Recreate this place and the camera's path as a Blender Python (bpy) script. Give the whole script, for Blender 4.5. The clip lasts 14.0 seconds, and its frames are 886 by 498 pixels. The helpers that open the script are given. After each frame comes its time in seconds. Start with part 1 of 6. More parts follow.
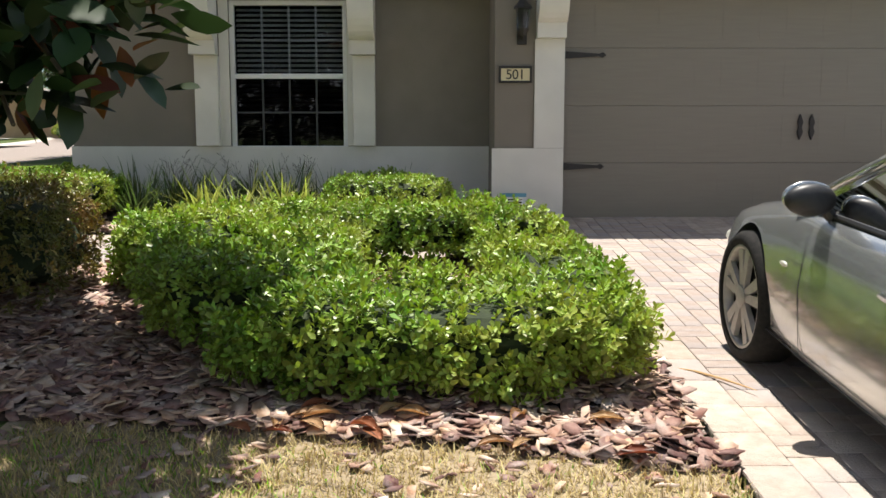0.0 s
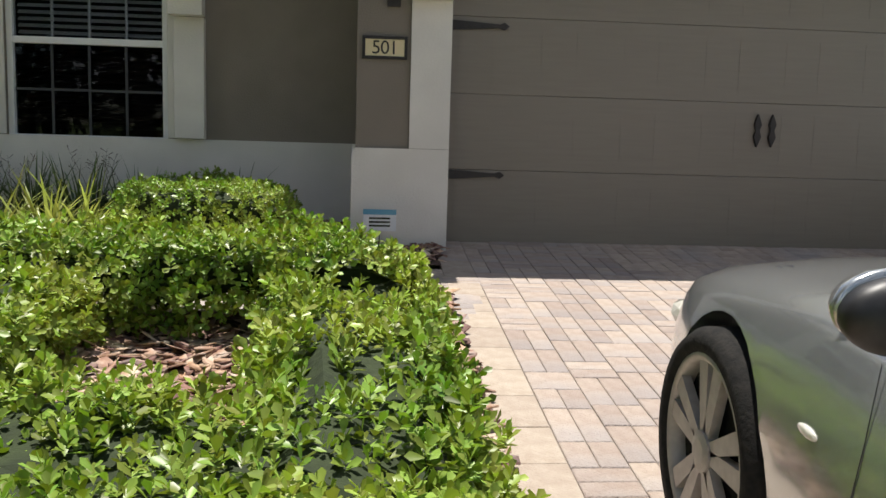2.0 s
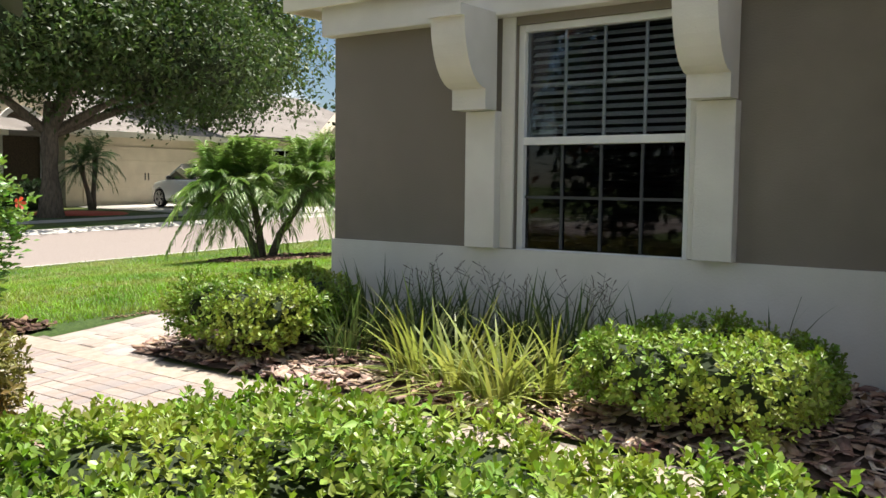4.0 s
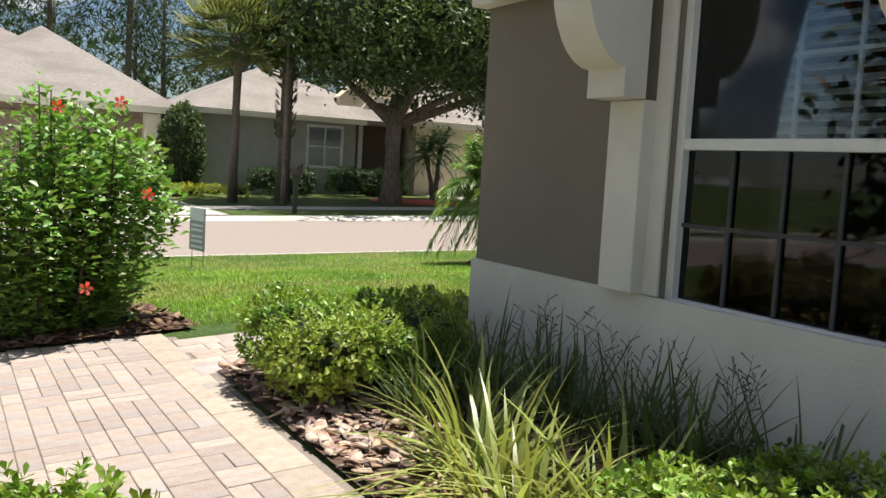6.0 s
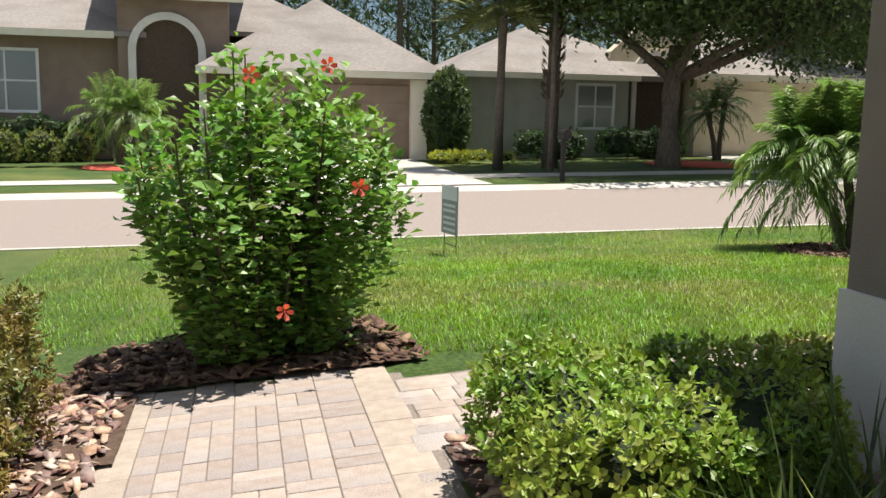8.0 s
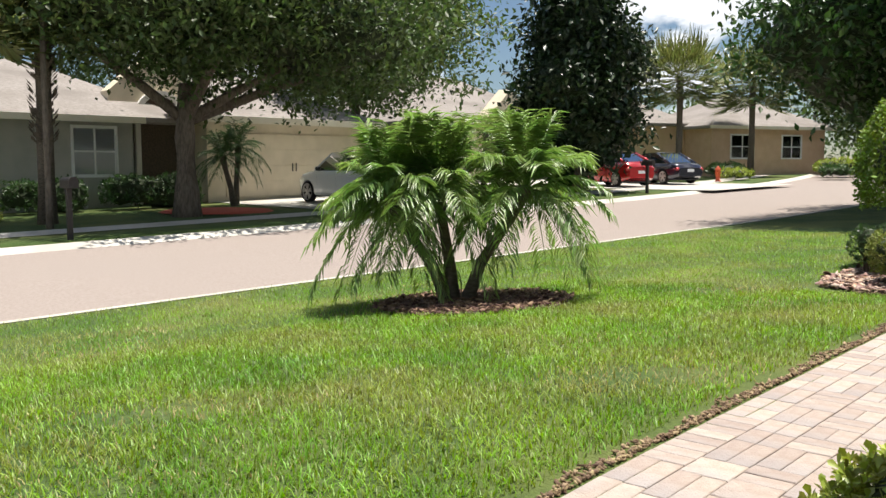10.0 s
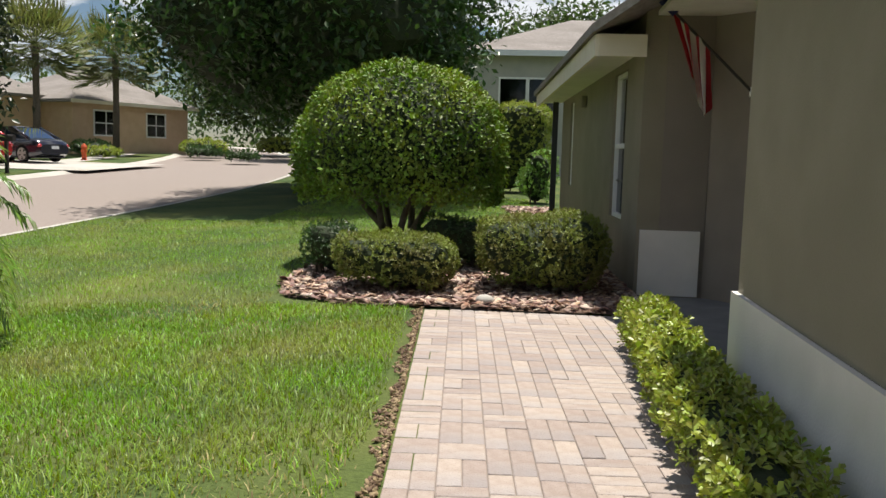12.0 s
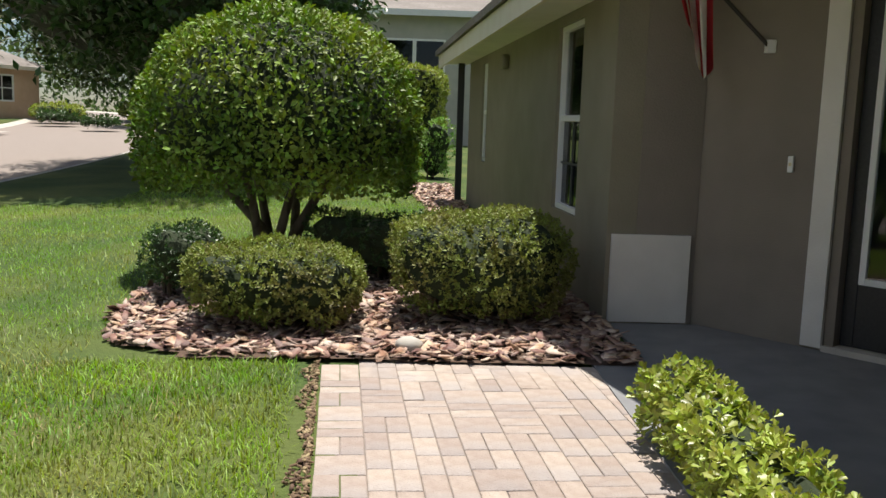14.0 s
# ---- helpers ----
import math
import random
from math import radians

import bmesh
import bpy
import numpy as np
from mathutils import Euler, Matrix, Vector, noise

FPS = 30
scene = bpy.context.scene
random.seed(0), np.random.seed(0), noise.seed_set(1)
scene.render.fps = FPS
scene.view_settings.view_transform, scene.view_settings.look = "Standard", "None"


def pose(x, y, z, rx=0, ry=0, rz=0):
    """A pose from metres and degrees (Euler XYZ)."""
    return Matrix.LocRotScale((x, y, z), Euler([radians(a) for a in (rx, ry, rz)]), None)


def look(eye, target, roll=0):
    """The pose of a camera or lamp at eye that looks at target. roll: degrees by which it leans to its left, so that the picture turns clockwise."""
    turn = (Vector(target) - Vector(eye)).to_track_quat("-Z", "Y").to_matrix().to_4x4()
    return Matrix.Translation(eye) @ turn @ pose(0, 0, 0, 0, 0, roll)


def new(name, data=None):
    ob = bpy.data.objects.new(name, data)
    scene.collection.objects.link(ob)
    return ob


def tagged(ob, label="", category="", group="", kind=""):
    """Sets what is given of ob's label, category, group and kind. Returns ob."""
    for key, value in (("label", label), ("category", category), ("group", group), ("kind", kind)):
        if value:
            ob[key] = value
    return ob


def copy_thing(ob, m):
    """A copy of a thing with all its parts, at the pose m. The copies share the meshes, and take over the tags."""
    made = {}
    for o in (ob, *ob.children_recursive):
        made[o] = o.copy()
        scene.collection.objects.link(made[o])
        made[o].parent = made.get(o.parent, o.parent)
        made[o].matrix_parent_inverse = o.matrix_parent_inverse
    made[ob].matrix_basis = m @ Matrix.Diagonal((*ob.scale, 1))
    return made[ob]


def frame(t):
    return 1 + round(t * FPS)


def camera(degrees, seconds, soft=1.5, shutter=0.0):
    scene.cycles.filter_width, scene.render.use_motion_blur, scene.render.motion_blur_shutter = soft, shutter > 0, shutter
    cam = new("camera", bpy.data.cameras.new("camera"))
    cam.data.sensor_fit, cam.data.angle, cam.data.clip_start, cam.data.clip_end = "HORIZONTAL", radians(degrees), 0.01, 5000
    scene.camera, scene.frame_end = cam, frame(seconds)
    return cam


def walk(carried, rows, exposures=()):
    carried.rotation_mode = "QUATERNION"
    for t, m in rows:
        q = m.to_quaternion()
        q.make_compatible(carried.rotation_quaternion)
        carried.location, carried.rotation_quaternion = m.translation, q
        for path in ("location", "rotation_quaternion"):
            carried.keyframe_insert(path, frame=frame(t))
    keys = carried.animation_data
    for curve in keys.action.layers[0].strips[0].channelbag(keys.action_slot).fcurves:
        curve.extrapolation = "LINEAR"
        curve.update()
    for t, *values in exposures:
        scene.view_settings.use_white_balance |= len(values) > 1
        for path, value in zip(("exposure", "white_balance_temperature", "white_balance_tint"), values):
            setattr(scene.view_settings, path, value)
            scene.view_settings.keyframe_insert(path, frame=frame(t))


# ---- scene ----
cam = camera(53.0, 14.0)
PATH = [
    (0, (0.031, 0.301, 0.68), (0.045, 2.286, 0.433), 0.0),
    (0.5, (0.131, 0.809, 0.669), (0.27, 2.787, 0.405), 0.4),
    (1, (0.348, 1.368, 0.635), (0.611, 3.334, 0.375), 0.6),
    (1.5, (0.477, 1.931, 0.629), (0.664, 3.903, 0.353), 1.6),
    (2, (0.652, 2.44, 0.704), (0.822, 4.416, 0.445), 1.7),
    (2.5, (0.842, 2.885, 0.806), (0.714, 4.863, 0.541), 0.2),
    (3, (0.932, 3.457, 0.875), (0.46, 5.38, 0.589), -1.0),
    (3.5, (1.037, 3.942, 0.959), (0.161, 5.728, 0.752), -0.6),
    (3.7, (1.036, 4.131, 0.991), (0.012, 5.839, 0.814), -0.0),
    (5.8, (1.02, 6.351, 1.105), (-0.629, 7.472, 0.951), 2.4),
    (6, (0.959, 6.512, 1.138), (-0.768, 7.505, 0.957), 3.2),
    (6.5, (0.634, 6.893, 1.176), (-1.208, 7.634, 0.931), 2.0),
    (7, (0.196, 7.167, 1.201), (-1.735, 7.602, 0.917), 0.6),
    (7.2, (0.004, 7.178, 1.218), (-1.94, 7.531, 0.908), 0.8),
    (9.5, (-2.454, 7.331, 1.162), (-4.125, 8.411, 0.957), 0.9),
    (10, (-3.113, 7.576, 1.153), (-4.538, 8.967, 0.972), -0.1),
    (10.5, (-3.564, 7.705, 1.22), (-4.709, 9.338, 1.069), -0.3),
    (11, (-3.99, 8.018, 1.252), (-4.72, 9.876, 1.131), -0.3),
    (11.5, (-4.36, 8.44, 1.26), (-4.809, 10.384, 1.114), 1.1),
    (12, (-4.668, 8.933, 1.243), (-4.862, 10.912, 1.029), 1.6),
    (12.5, (-4.801, 9.506, 1.253), (-4.836, 11.49, 1.003), 2.1),
    (13, (-4.883, 10.081, 1.275), (-4.787, 12.06, 0.999), 2.2),
    (13.5, (-4.939, 10.717, 1.267), (-4.803, 12.693, 0.987), 1.9),
    (14, (-5.029, 11.229, 1.31), (-4.953, 13.207, 1.027), 1.8),
]
EXPOSURES = [(0, 0.72), (1.2, 0.8), (2.2, 0.38), (3, 0.52), (3.6, 0.82), (4.4, 0.74), (6, 0.64), (6.5, 0.54), (7, 0.44), (9.5, 0.7), (11, 0.44), (12, 0.34), (14, 0.46)]
walk(cam, [(t, look(eye, target, roll)) for t, eye, target, roll in PATH], EXPOSURES)

# ---- world and sun ----
SUN = Vector((0.0, 0.23, 0.97)).normalized()
ELEV = math.asin(SUN.z)
world = bpy.data.worlds.new("sky")
scene.world = world
world.use_nodes = True
wn, wl = world.node_tree.nodes, world.node_tree.links
wn.clear()
w_out, w_bg = wn.new("ShaderNodeOutputWorld"), wn.new("ShaderNodeBackground")
sky = wn.new("ShaderNodeTexSky")
sky.sky_type, sky.sun_disc, sky.sun_elevation, sky.sun_rotation = "NISHITA", False, ELEV, math.atan2(SUN.x, SUN.y)
sky.air_density, sky.dust_density, sky.ozone_density = 1.0, 0.25, 3.5
w_co, w_map, w_noise, w_ramp, w_mix = (wn.new("ShaderNodeTexCoord"), wn.new("ShaderNodeMapping"), wn.new("ShaderNodeTexNoise"),
                                       wn.new("ShaderNodeValToRGB"), wn.new("ShaderNodeMixRGB"))
w_map.inputs["Scale"].default_value = (1.0, 1.0, 2.2)
w_map.inputs["Location"].default_value = (0.35, 0.2, 0.0)
w_noise.inputs["Scale"].default_value, w_noise.inputs["Detail"].default_value, w_noise.inputs["Roughness"].default_value = 3.6, 9, 0.55
w_ramp.color_ramp.elements[0].position, w_ramp.color_ramp.elements[1].position = 0.515, 0.565
w_mix.inputs[2].default_value = (13, 13.4, 14, 1)
wl.new(w_co.outputs["Generated"], w_map.inputs[0]), wl.new(w_map.outputs[0], w_noise.inputs["Vector"])
wl.new(w_noise.outputs["Fac"], w_ramp.inputs[0]), wl.new(w_ramp.outputs[0], w_mix.inputs[0])
wl.new(sky.outputs[0], w_mix.inputs[1]), wl.new(w_mix.outputs[0], w_bg.inputs[0])
w_bg.inputs[1].default_value = 0.052
wl.new(w_bg.outputs[0], w_out.inputs[0])

sun_data = bpy.data.lights.new("sun", "SUN")
sun_data.energy, sun_data.angle, sun_data.color = 5.0, radians(0.55), (1.0, 0.95, 0.87)
sun_ob = new("sun", sun_data)
sun_ob.matrix_world = look(SUN * 60, (0, 0, 0))


# ---- materials ----
def mat(name, c1, c2=None, scale=8.0, rough=0.7, bump=0.0, bscale=60.0, metal=0.0, detail=5.0, island=0.0, obrand=0.0,
        stretch=(1, 1, 1), spec=0.5, big=None, bigscale=0.6, coat=0.0, trans=0.0, lo=0.35, hi=0.65):
    """A surface of two colours in fine grain, a third in large patches, relief, and a change from piece to piece."""
    m = bpy.data.materials.new(name)
    m.use_nodes = True
    n, l = m.node_tree.nodes, m.node_tree.links
    b = n["Principled BSDF"]
    b.inputs["Roughness"].default_value, b.inputs["Metallic"].default_value = rough, metal
    b.inputs["Specular IOR Level"].default_value = spec
    b.inputs["Coat Weight"].default_value = coat
    b.inputs["Coat Roughness"].default_value = 0.06
    co, mp = n.new("ShaderNodeTexCoord"), n.new("ShaderNodeMapping")
    mp.inputs["Scale"].default_value = stretch
    l.new(co.outputs["Object"], mp.inputs[0])
    c2 = c2 or c1
    t1, r1, mx = n.new("ShaderNodeTexNoise"), n.new("ShaderNodeMapRange"), n.new("ShaderNodeMixRGB")
    t1.inputs["Scale"].default_value, t1.inputs["Detail"].default_value = scale, detail
    r1.inputs["From Min"].default_value, r1.inputs["From Max"].default_value = lo, hi
    mx.inputs[1].default_value, mx.inputs[2].default_value = (*c1, 1), (*c2, 1)
    l.new(mp.outputs[0], t1.inputs["Vector"]), l.new(t1.outputs["Fac"], r1.inputs[0]), l.new(r1.outputs[0], mx.inputs[0])
    out = mx.outputs[0]
    if big:
        t2, r2, m2 = n.new("ShaderNodeTexNoise"), n.new("ShaderNodeMapRange"), n.new("ShaderNodeMixRGB")
        t2.inputs["Scale"].default_value, t2.inputs["Detail"].default_value = bigscale, 3
        r2.inputs["From Min"].default_value, r2.inputs["From Max"].default_value = 0.45, 0.7
        m2.inputs[2].default_value = (*big, 1)
        l.new(mp.outputs[0], t2.inputs["Vector"]), l.new(t2.outputs["Fac"], r2.inputs[0]), l.new(r2.outputs[0], m2.inputs[0])
        l.new(out, m2.inputs[1])
        out = m2.outputs[0]
    for amount, node, sock in ((island, "ShaderNodeNewGeometry", "Random Per Island"), (obrand, "ShaderNodeObjectInfo", "Random")):
        if amount:
            g, hs, r3, r4 = n.new(node), n.new("ShaderNodeHueSaturation"), n.new("ShaderNodeMapRange"), n.new("ShaderNodeMapRange")
            r3.inputs["To Min"].default_value, r3.inputs["To Max"].default_value = 1 - amount, 1 + amount
            r4.inputs["To Min"].default_value, r4.inputs["To Max"].default_value = 0.5 - amount * 0.05, 0.5 + amount * 0.05
            l.new(g.outputs[sock], r3.inputs[0]), l.new(r3.outputs[0], hs.inputs["Value"])
            l.new(g.outputs[sock], r4.inputs[0]), l.new(r4.outputs[0], hs.inputs["Hue"])
            l.new(out, hs.inputs["Color"])
            out = hs.outputs[0]
    l.new(out, b.inputs["Base Color"])
    if bump:
        t3, bp = n.new("ShaderNodeTexNoise"), n.new("ShaderNodeBump")
        t3.inputs["Scale"].default_value, t3.inputs["Detail"].default_value = bscale, 4
        bp.inputs["Strength"].default_value, bp.inputs["Distance"].default_value = bump, 0.01
        l.new(mp.outputs[0], t3.inputs["Vector"]), l.new(t3.outputs["Fac"], bp.inputs["Height"]), l.new(bp.outputs[0], b.inputs["Normal"])
    if trans:
        tr, ms, o = n.new("ShaderNodeBsdfTranslucent"), n.new("ShaderNodeMixShader"), n["Material Output"]
        bright = n.new("ShaderNodeHueSaturation")
        bright.inputs["Value"].default_value, bright.inputs["Saturation"].default_value = 1.5, 1.15
        l.new(out, bright.inputs["Color"]), l.new(bright.outputs[0], tr.inputs[0])
        ms.inputs[0].default_value = trans
        l.new(b.outputs[0], ms.inputs[1]), l.new(tr.outputs[0], ms.inputs[2]), l.new(ms.outputs[0], o.inputs[0])
    return m


def glass(name, tint, rough=0.02):
    m = bpy.data.materials.new(name)
    m.use_nodes = True
    n, l = m.node_tree.nodes, m.node_tree.links
    n.remove(n["Principled BSDF"])
    g, t, f, ms = n.new("ShaderNodeBsdfGlossy"), n.new("ShaderNodeBsdfTransparent"), n.new("ShaderNodeFresnel"), n.new("ShaderNodeMixShader")
    g.inputs["Roughness"].default_value, t.inputs[0].default_value, f.inputs[0].default_value = rough, (*tint, 1), 1.55
    l.new(f.outputs[0], ms.inputs[0]), l.new(t.outputs[0], ms.inputs[1]), l.new(g.outputs[0], ms.inputs[2])
    l.new(ms.outputs[0], n["Material Output"].inputs[0])
    return m


M = {
    "taupe": mat("taupe_stucco", (0.23, 0.198, 0.165), (0.26, 0.224, 0.188), 3, 0.9, 0.35, 90, big=(0.212, 0.183, 0.152)),
    "olive": mat("olive_stucco", (0.25, 0.225, 0.165), (0.285, 0.255, 0.19), 3, 0.9, 0.35, 90, big=(0.235, 0.21, 0.155)),
    "white": mat("white_stucco", (0.72, 0.69, 0.64), (0.78, 0.75, 0.7), 4, 0.85, 0.3, 80, big=(0.66, 0.64, 0.6), bigscale=1.2),
    "cream": mat("cream_trim", (0.78, 0.72, 0.58), (0.82, 0.77, 0.64), 4, 0.8, 0.15, 60),
    "garage": mat("garage_door_paint", (0.235, 0.205, 0.17), (0.25, 0.22, 0.18), 3, 0.55, 0.25, 30, stretch=(1, 1, 14)),
    "iron": mat("black_iron", (0.018, 0.015, 0.014), (0.03, 0.024, 0.022), 30, 0.5, 0.3, 120),
    "vinyl": mat("white_vinyl", (0.8, 0.8, 0.8), (0.84, 0.84, 0.83), 6, 0.4),
    "blind": mat("blind_slats", (0.78, 0.78, 0.76), (0.84, 0.84, 0.82), 6, 0.6),
    # room surfaces near-black: the unlit indoors is put into their colour
    "room": mat("painted_room_shade", (0.03, 0.03, 0.035), (0.045, 0.04, 0.04), 3, 0.9),
    "concrete": mat("concrete", (0.48, 0.45, 0.4), (0.56, 0.53, 0.47), 6, 0.9, 0.3, 80, big=(0.42, 0.39, 0.34)),
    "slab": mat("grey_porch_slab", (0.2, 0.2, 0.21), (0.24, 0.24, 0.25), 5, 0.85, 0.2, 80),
    "road": mat("pale_asphalt", (0.255, 0.21, 0.185), (0.32, 0.268, 0.236), 25, 0.95, 0.4, 120, big=(0.285, 0.238, 0.21), bigscale=0.25),
    "paver": mat("tan_paver", (0.37, 0.295, 0.248), (0.45, 0.372, 0.32), 14, 0.9, 0.7, 90, obrand=0.14, island=0.1, big=(0.36, 0.325, 0.315), bigscale=2.0),
    "paver_edge": mat("pale_paver", (0.38, 0.31, 0.25), (0.45, 0.38, 0.315), 14, 0.9, 0.5, 90, obrand=0.08, island=0.05),
    "sand": mat("joint_sand", (0.2, 0.165, 0.14), (0.28, 0.235, 0.2), 60, 1.0, 0.4, 150),
    "soil": mat("dark_soil", (0.07, 0.045, 0.032), (0.13, 0.08, 0.055), 20, 1.0, 0.8, 50),
    "chip": mat("bark_chip", (0.25, 0.12, 0.08), (0.45, 0.3, 0.235), 14, 0.85, 0.5, 60, island=0.55, stretch=(1, 1, 1), big=(0.55, 0.45, 0.39), bigscale=9),
    "darkchip": mat("dark_bark_chip", (0.1, 0.05, 0.03), (0.22, 0.13, 0.09), 14, 0.9, 0.5, 60, island=0.5),
    "drysoil": mat("dry_sandy_soil", (0.26, 0.2, 0.125), (0.36, 0.29, 0.19), 25, 1.0, 0.7, 60),
    "crumb": mat("dirt_crumb", (0.15, 0.095, 0.055), (0.32, 0.23, 0.14), 20, 0.95, 0.4, 80, island=0.5),
    "turf": mat("turf", (0.03, 0.06, 0.01), (0.07, 0.115, 0.022), 30, 1.0, 0.9, 60, big=(0.13, 0.145, 0.035), bigscale=0.5),
    "blade": mat("grass_blade", (0.13, 0.245, 0.02), (0.26, 0.39, 0.042), 1.2, 0.5, island=0.6, trans=0.3, big=(0.3, 0.31, 0.08), bigscale=0.9),
    "dryblade": mat("dry_grass_blade", (0.42, 0.33, 0.15), (0.52, 0.42, 0.22), 2, 0.8, island=0.35, trans=0.2),
    "leaf": mat("hedge_leaf", (0.125, 0.215, 0.03), (0.28, 0.38, 0.07), 5, 0.38, island=0.45, trans=0.2, big=(0.35, 0.4, 0.08), bigscale=1.5, spec=0.36),
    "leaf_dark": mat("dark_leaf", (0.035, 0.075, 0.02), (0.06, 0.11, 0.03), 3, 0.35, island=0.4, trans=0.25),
    "leaf_olive": mat("olive_leaf", (0.15, 0.19, 0.04), (0.26, 0.3, 0.07), 4, 0.5, island=0.45, trans=0.18, spec=0.3, big=(0.21, 0.19, 0.06), bigscale=2.5),
    "leaf_brown": mat("bronze_leaf", (0.13, 0.145, 0.035), (0.22, 0.2, 0.05), 4, 0.4, island=0.4, trans=0.16, big=(0.27, 0.16, 0.055), bigscale=2.5),
    "leaf_dome": mat("dome_leaf", (0.085, 0.155, 0.02), (0.2, 0.28, 0.042), 4, 0.5, island=0.45, trans=0.15, big=(0.24, 0.31, 0.05), bigscale=1.2, spec=0.3),
    "leaf_oak": mat("oak_leaf", (0.05, 0.085, 0.025), (0.085, 0.125, 0.035), 2, 0.5, island=0.4, trans=0.3),
    "leaf_hib": mat("hibiscus_leaf", (0.125, 0.235, 0.045), (0.25, 0.38, 0.095), 3, 0.38, island=0.45, trans=0.28),
    "leaf_mag": mat("magnolia_leaf", (0.015, 0.034, 0.011), (0.03, 0.055, 0.017), 3, 0.42, island=0.4, trans=0.1),
    "rust": mat("rusty_leaf_underside", (0.12, 0.04, 0.02), (0.2, 0.075, 0.035), 5, 0.7, island=0.3, trans=0.15),
    "flax": mat("flax_blade", (0.2, 0.25, 0.06), (0.4, 0.42, 0.13), 2, 0.4, island=0.35, trans=0.3),
    "flax_dark": mat("lily_blade", (0.07, 0.11, 0.035), (0.11, 0.15, 0.05), 2, 0.45, island=0.35, trans=0.25),
    "palm": mat("palm_leaflet", (0.13, 0.22, 0.055), (0.28, 0.38, 0.12), 2, 0.35, island=0.35, trans=0.3),
    "sabal": mat("sabal_leaf", (0.09, 0.12, 0.035), (0.19, 0.2, 0.07), 2, 0.5, island=0.35, trans=0.3),
    "bark": mat("grey_bark", (0.1, 0.08, 0.06), (0.19, 0.155, 0.12), 18, 0.95, 0.9, 30, stretch=(1, 1, 0.3)),
    "palmbark": mat("palm_bark", (0.09, 0.075, 0.055), (0.17, 0.14, 0.11), 14, 0.95, 0.9, 40, stretch=(1, 1, 3)),
    "twig": mat("brown_twig", (0.07, 0.05, 0.035), (0.11, 0.08, 0.055), 20, 0.9),
    # near-black core colour stands for the shade between the leaves
    "core": mat("inner_shade_core", (0.018, 0.028, 0.009), (0.03, 0.045, 0.014), 12, 0.9, 0.8, 30),
    "petal": mat("coral_petal", (0.72, 0.1, 0.06), (0.8, 0.2, 0.14), 6, 0.5, trans=0.3),
    "shingle": mat("grey_shingle", (0.24, 0.21, 0.19), (0.32, 0.29, 0.265), 9, 0.95, 0.5, 60, big=(0.21, 0.185, 0.165), bigscale=0.5, stretch=(1, 1, 4)),
    "stucco_grey": mat("grey_stucco", (0.38, 0.38, 0.345), (0.44, 0.43, 0.39), 2, 0.9, 0.2, 50),
    "stucco_brown": mat("brown_stucco", (0.25, 0.185, 0.145), (0.3, 0.225, 0.18), 2, 0.9, 0.2, 50),
    "stucco_cream": mat("cream_stucco", (0.62, 0.54, 0.4), (0.7, 0.61, 0.46), 2, 0.9, 0.2, 50),
    "stucco_peach": mat("peach_stucco", (0.6, 0.42, 0.28), (0.66, 0.48, 0.33), 2, 0.9, 0.2, 50),
    "silver": mat("silver_car_paint", (0.48, 0.505, 0.52), (0.53, 0.555, 0.57), 200, 0.22, metal=0.75, coat=1.0),
    "red": mat("red_car_paint", (0.4, 0.012, 0.016), (0.45, 0.016, 0.02), 200, 0.25, metal=0.3, coat=1.0),
    "navy": mat("dark_car_paint", (0.02, 0.02, 0.035), (0.025, 0.025, 0.04), 200, 0.2, metal=0.3, coat=1.0),
    "whitecar": mat("white_car_paint", (0.72, 0.72, 0.7), (0.76, 0.76, 0.74), 200, 0.3, coat=1.0),
    "tyre": mat("tyre_rubber", (0.018, 0.018, 0.018), (0.03, 0.028, 0.026), 40, 0.9, 0.3, 80, spec=0.15),
    "rim": mat("dusty_alloy", (0.42, 0.39, 0.36), (0.5, 0.47, 0.43), 30, 0.45, metal=0.2),
    "blackplastic": mat("black_plastic", (0.02, 0.02, 0.022), (0.028, 0.028, 0.03), 60, 0.45),
    "chrome": mat("chrome", (0.7, 0.7, 0.7), (0.72, 0.72, 0.72), 50, 0.15, metal=1.0),
    "amber": mat("amber_lens", (0.75, 0.3, 0.04), (0.8, 0.36, 0.06), 40, 0.2, coat=1.0),
    "lens": mat("pale_lens", (0.7, 0.68, 0.6), (0.75, 0.73, 0.66), 40, 0.15, coat=1.0),
    "orange": mat("hydrant_paint", (0.62, 0.09, 0.03), (0.66, 0.12, 0.04), 20, 0.5),
    "plate": mat("cream_plate", (0.72, 0.6, 0.36), (0.76, 0.66, 0.42), 6, 0.5),
    "signgrey": mat("faded_sign_face", (0.28, 0.3, 0.32), (0.34, 0.36, 0.38), 9, 0.5),
    "signblue": mat("sign_blue", (0.1, 0.3, 0.45), (0.14, 0.36, 0.5), 9, 0.5),
    "signwhite": mat("sign_white", (0.72, 0.74, 0.78), (0.76, 0.78, 0.8), 9, 0.5),
    "flagred": mat("flag_red", (0.35, 0.02, 0.03), (0.4, 0.03, 0.04), 12, 0.8, trans=0.3),
    "flagwhite": mat("flag_white", (0.7, 0.68, 0.66), (0.75, 0.73, 0.7), 12, 0.8, trans=0.3),
    "flagblue": mat("flag_blue", (0.02, 0.025, 0.09), (0.03, 0.03, 0.11), 12, 0.8, trans=0.2),
    "redmulch": mat("red_mulch", (0.42, 0.07, 0.04), (0.52, 0.12, 0.07), 30, 0.95, 0.6, 60),
    "yellowleaf": mat("chartreuse_leaf", (0.32, 0.36, 0.05), (0.42, 0.44, 0.08), 4, 0.45, island=0.3, trans=0.3),
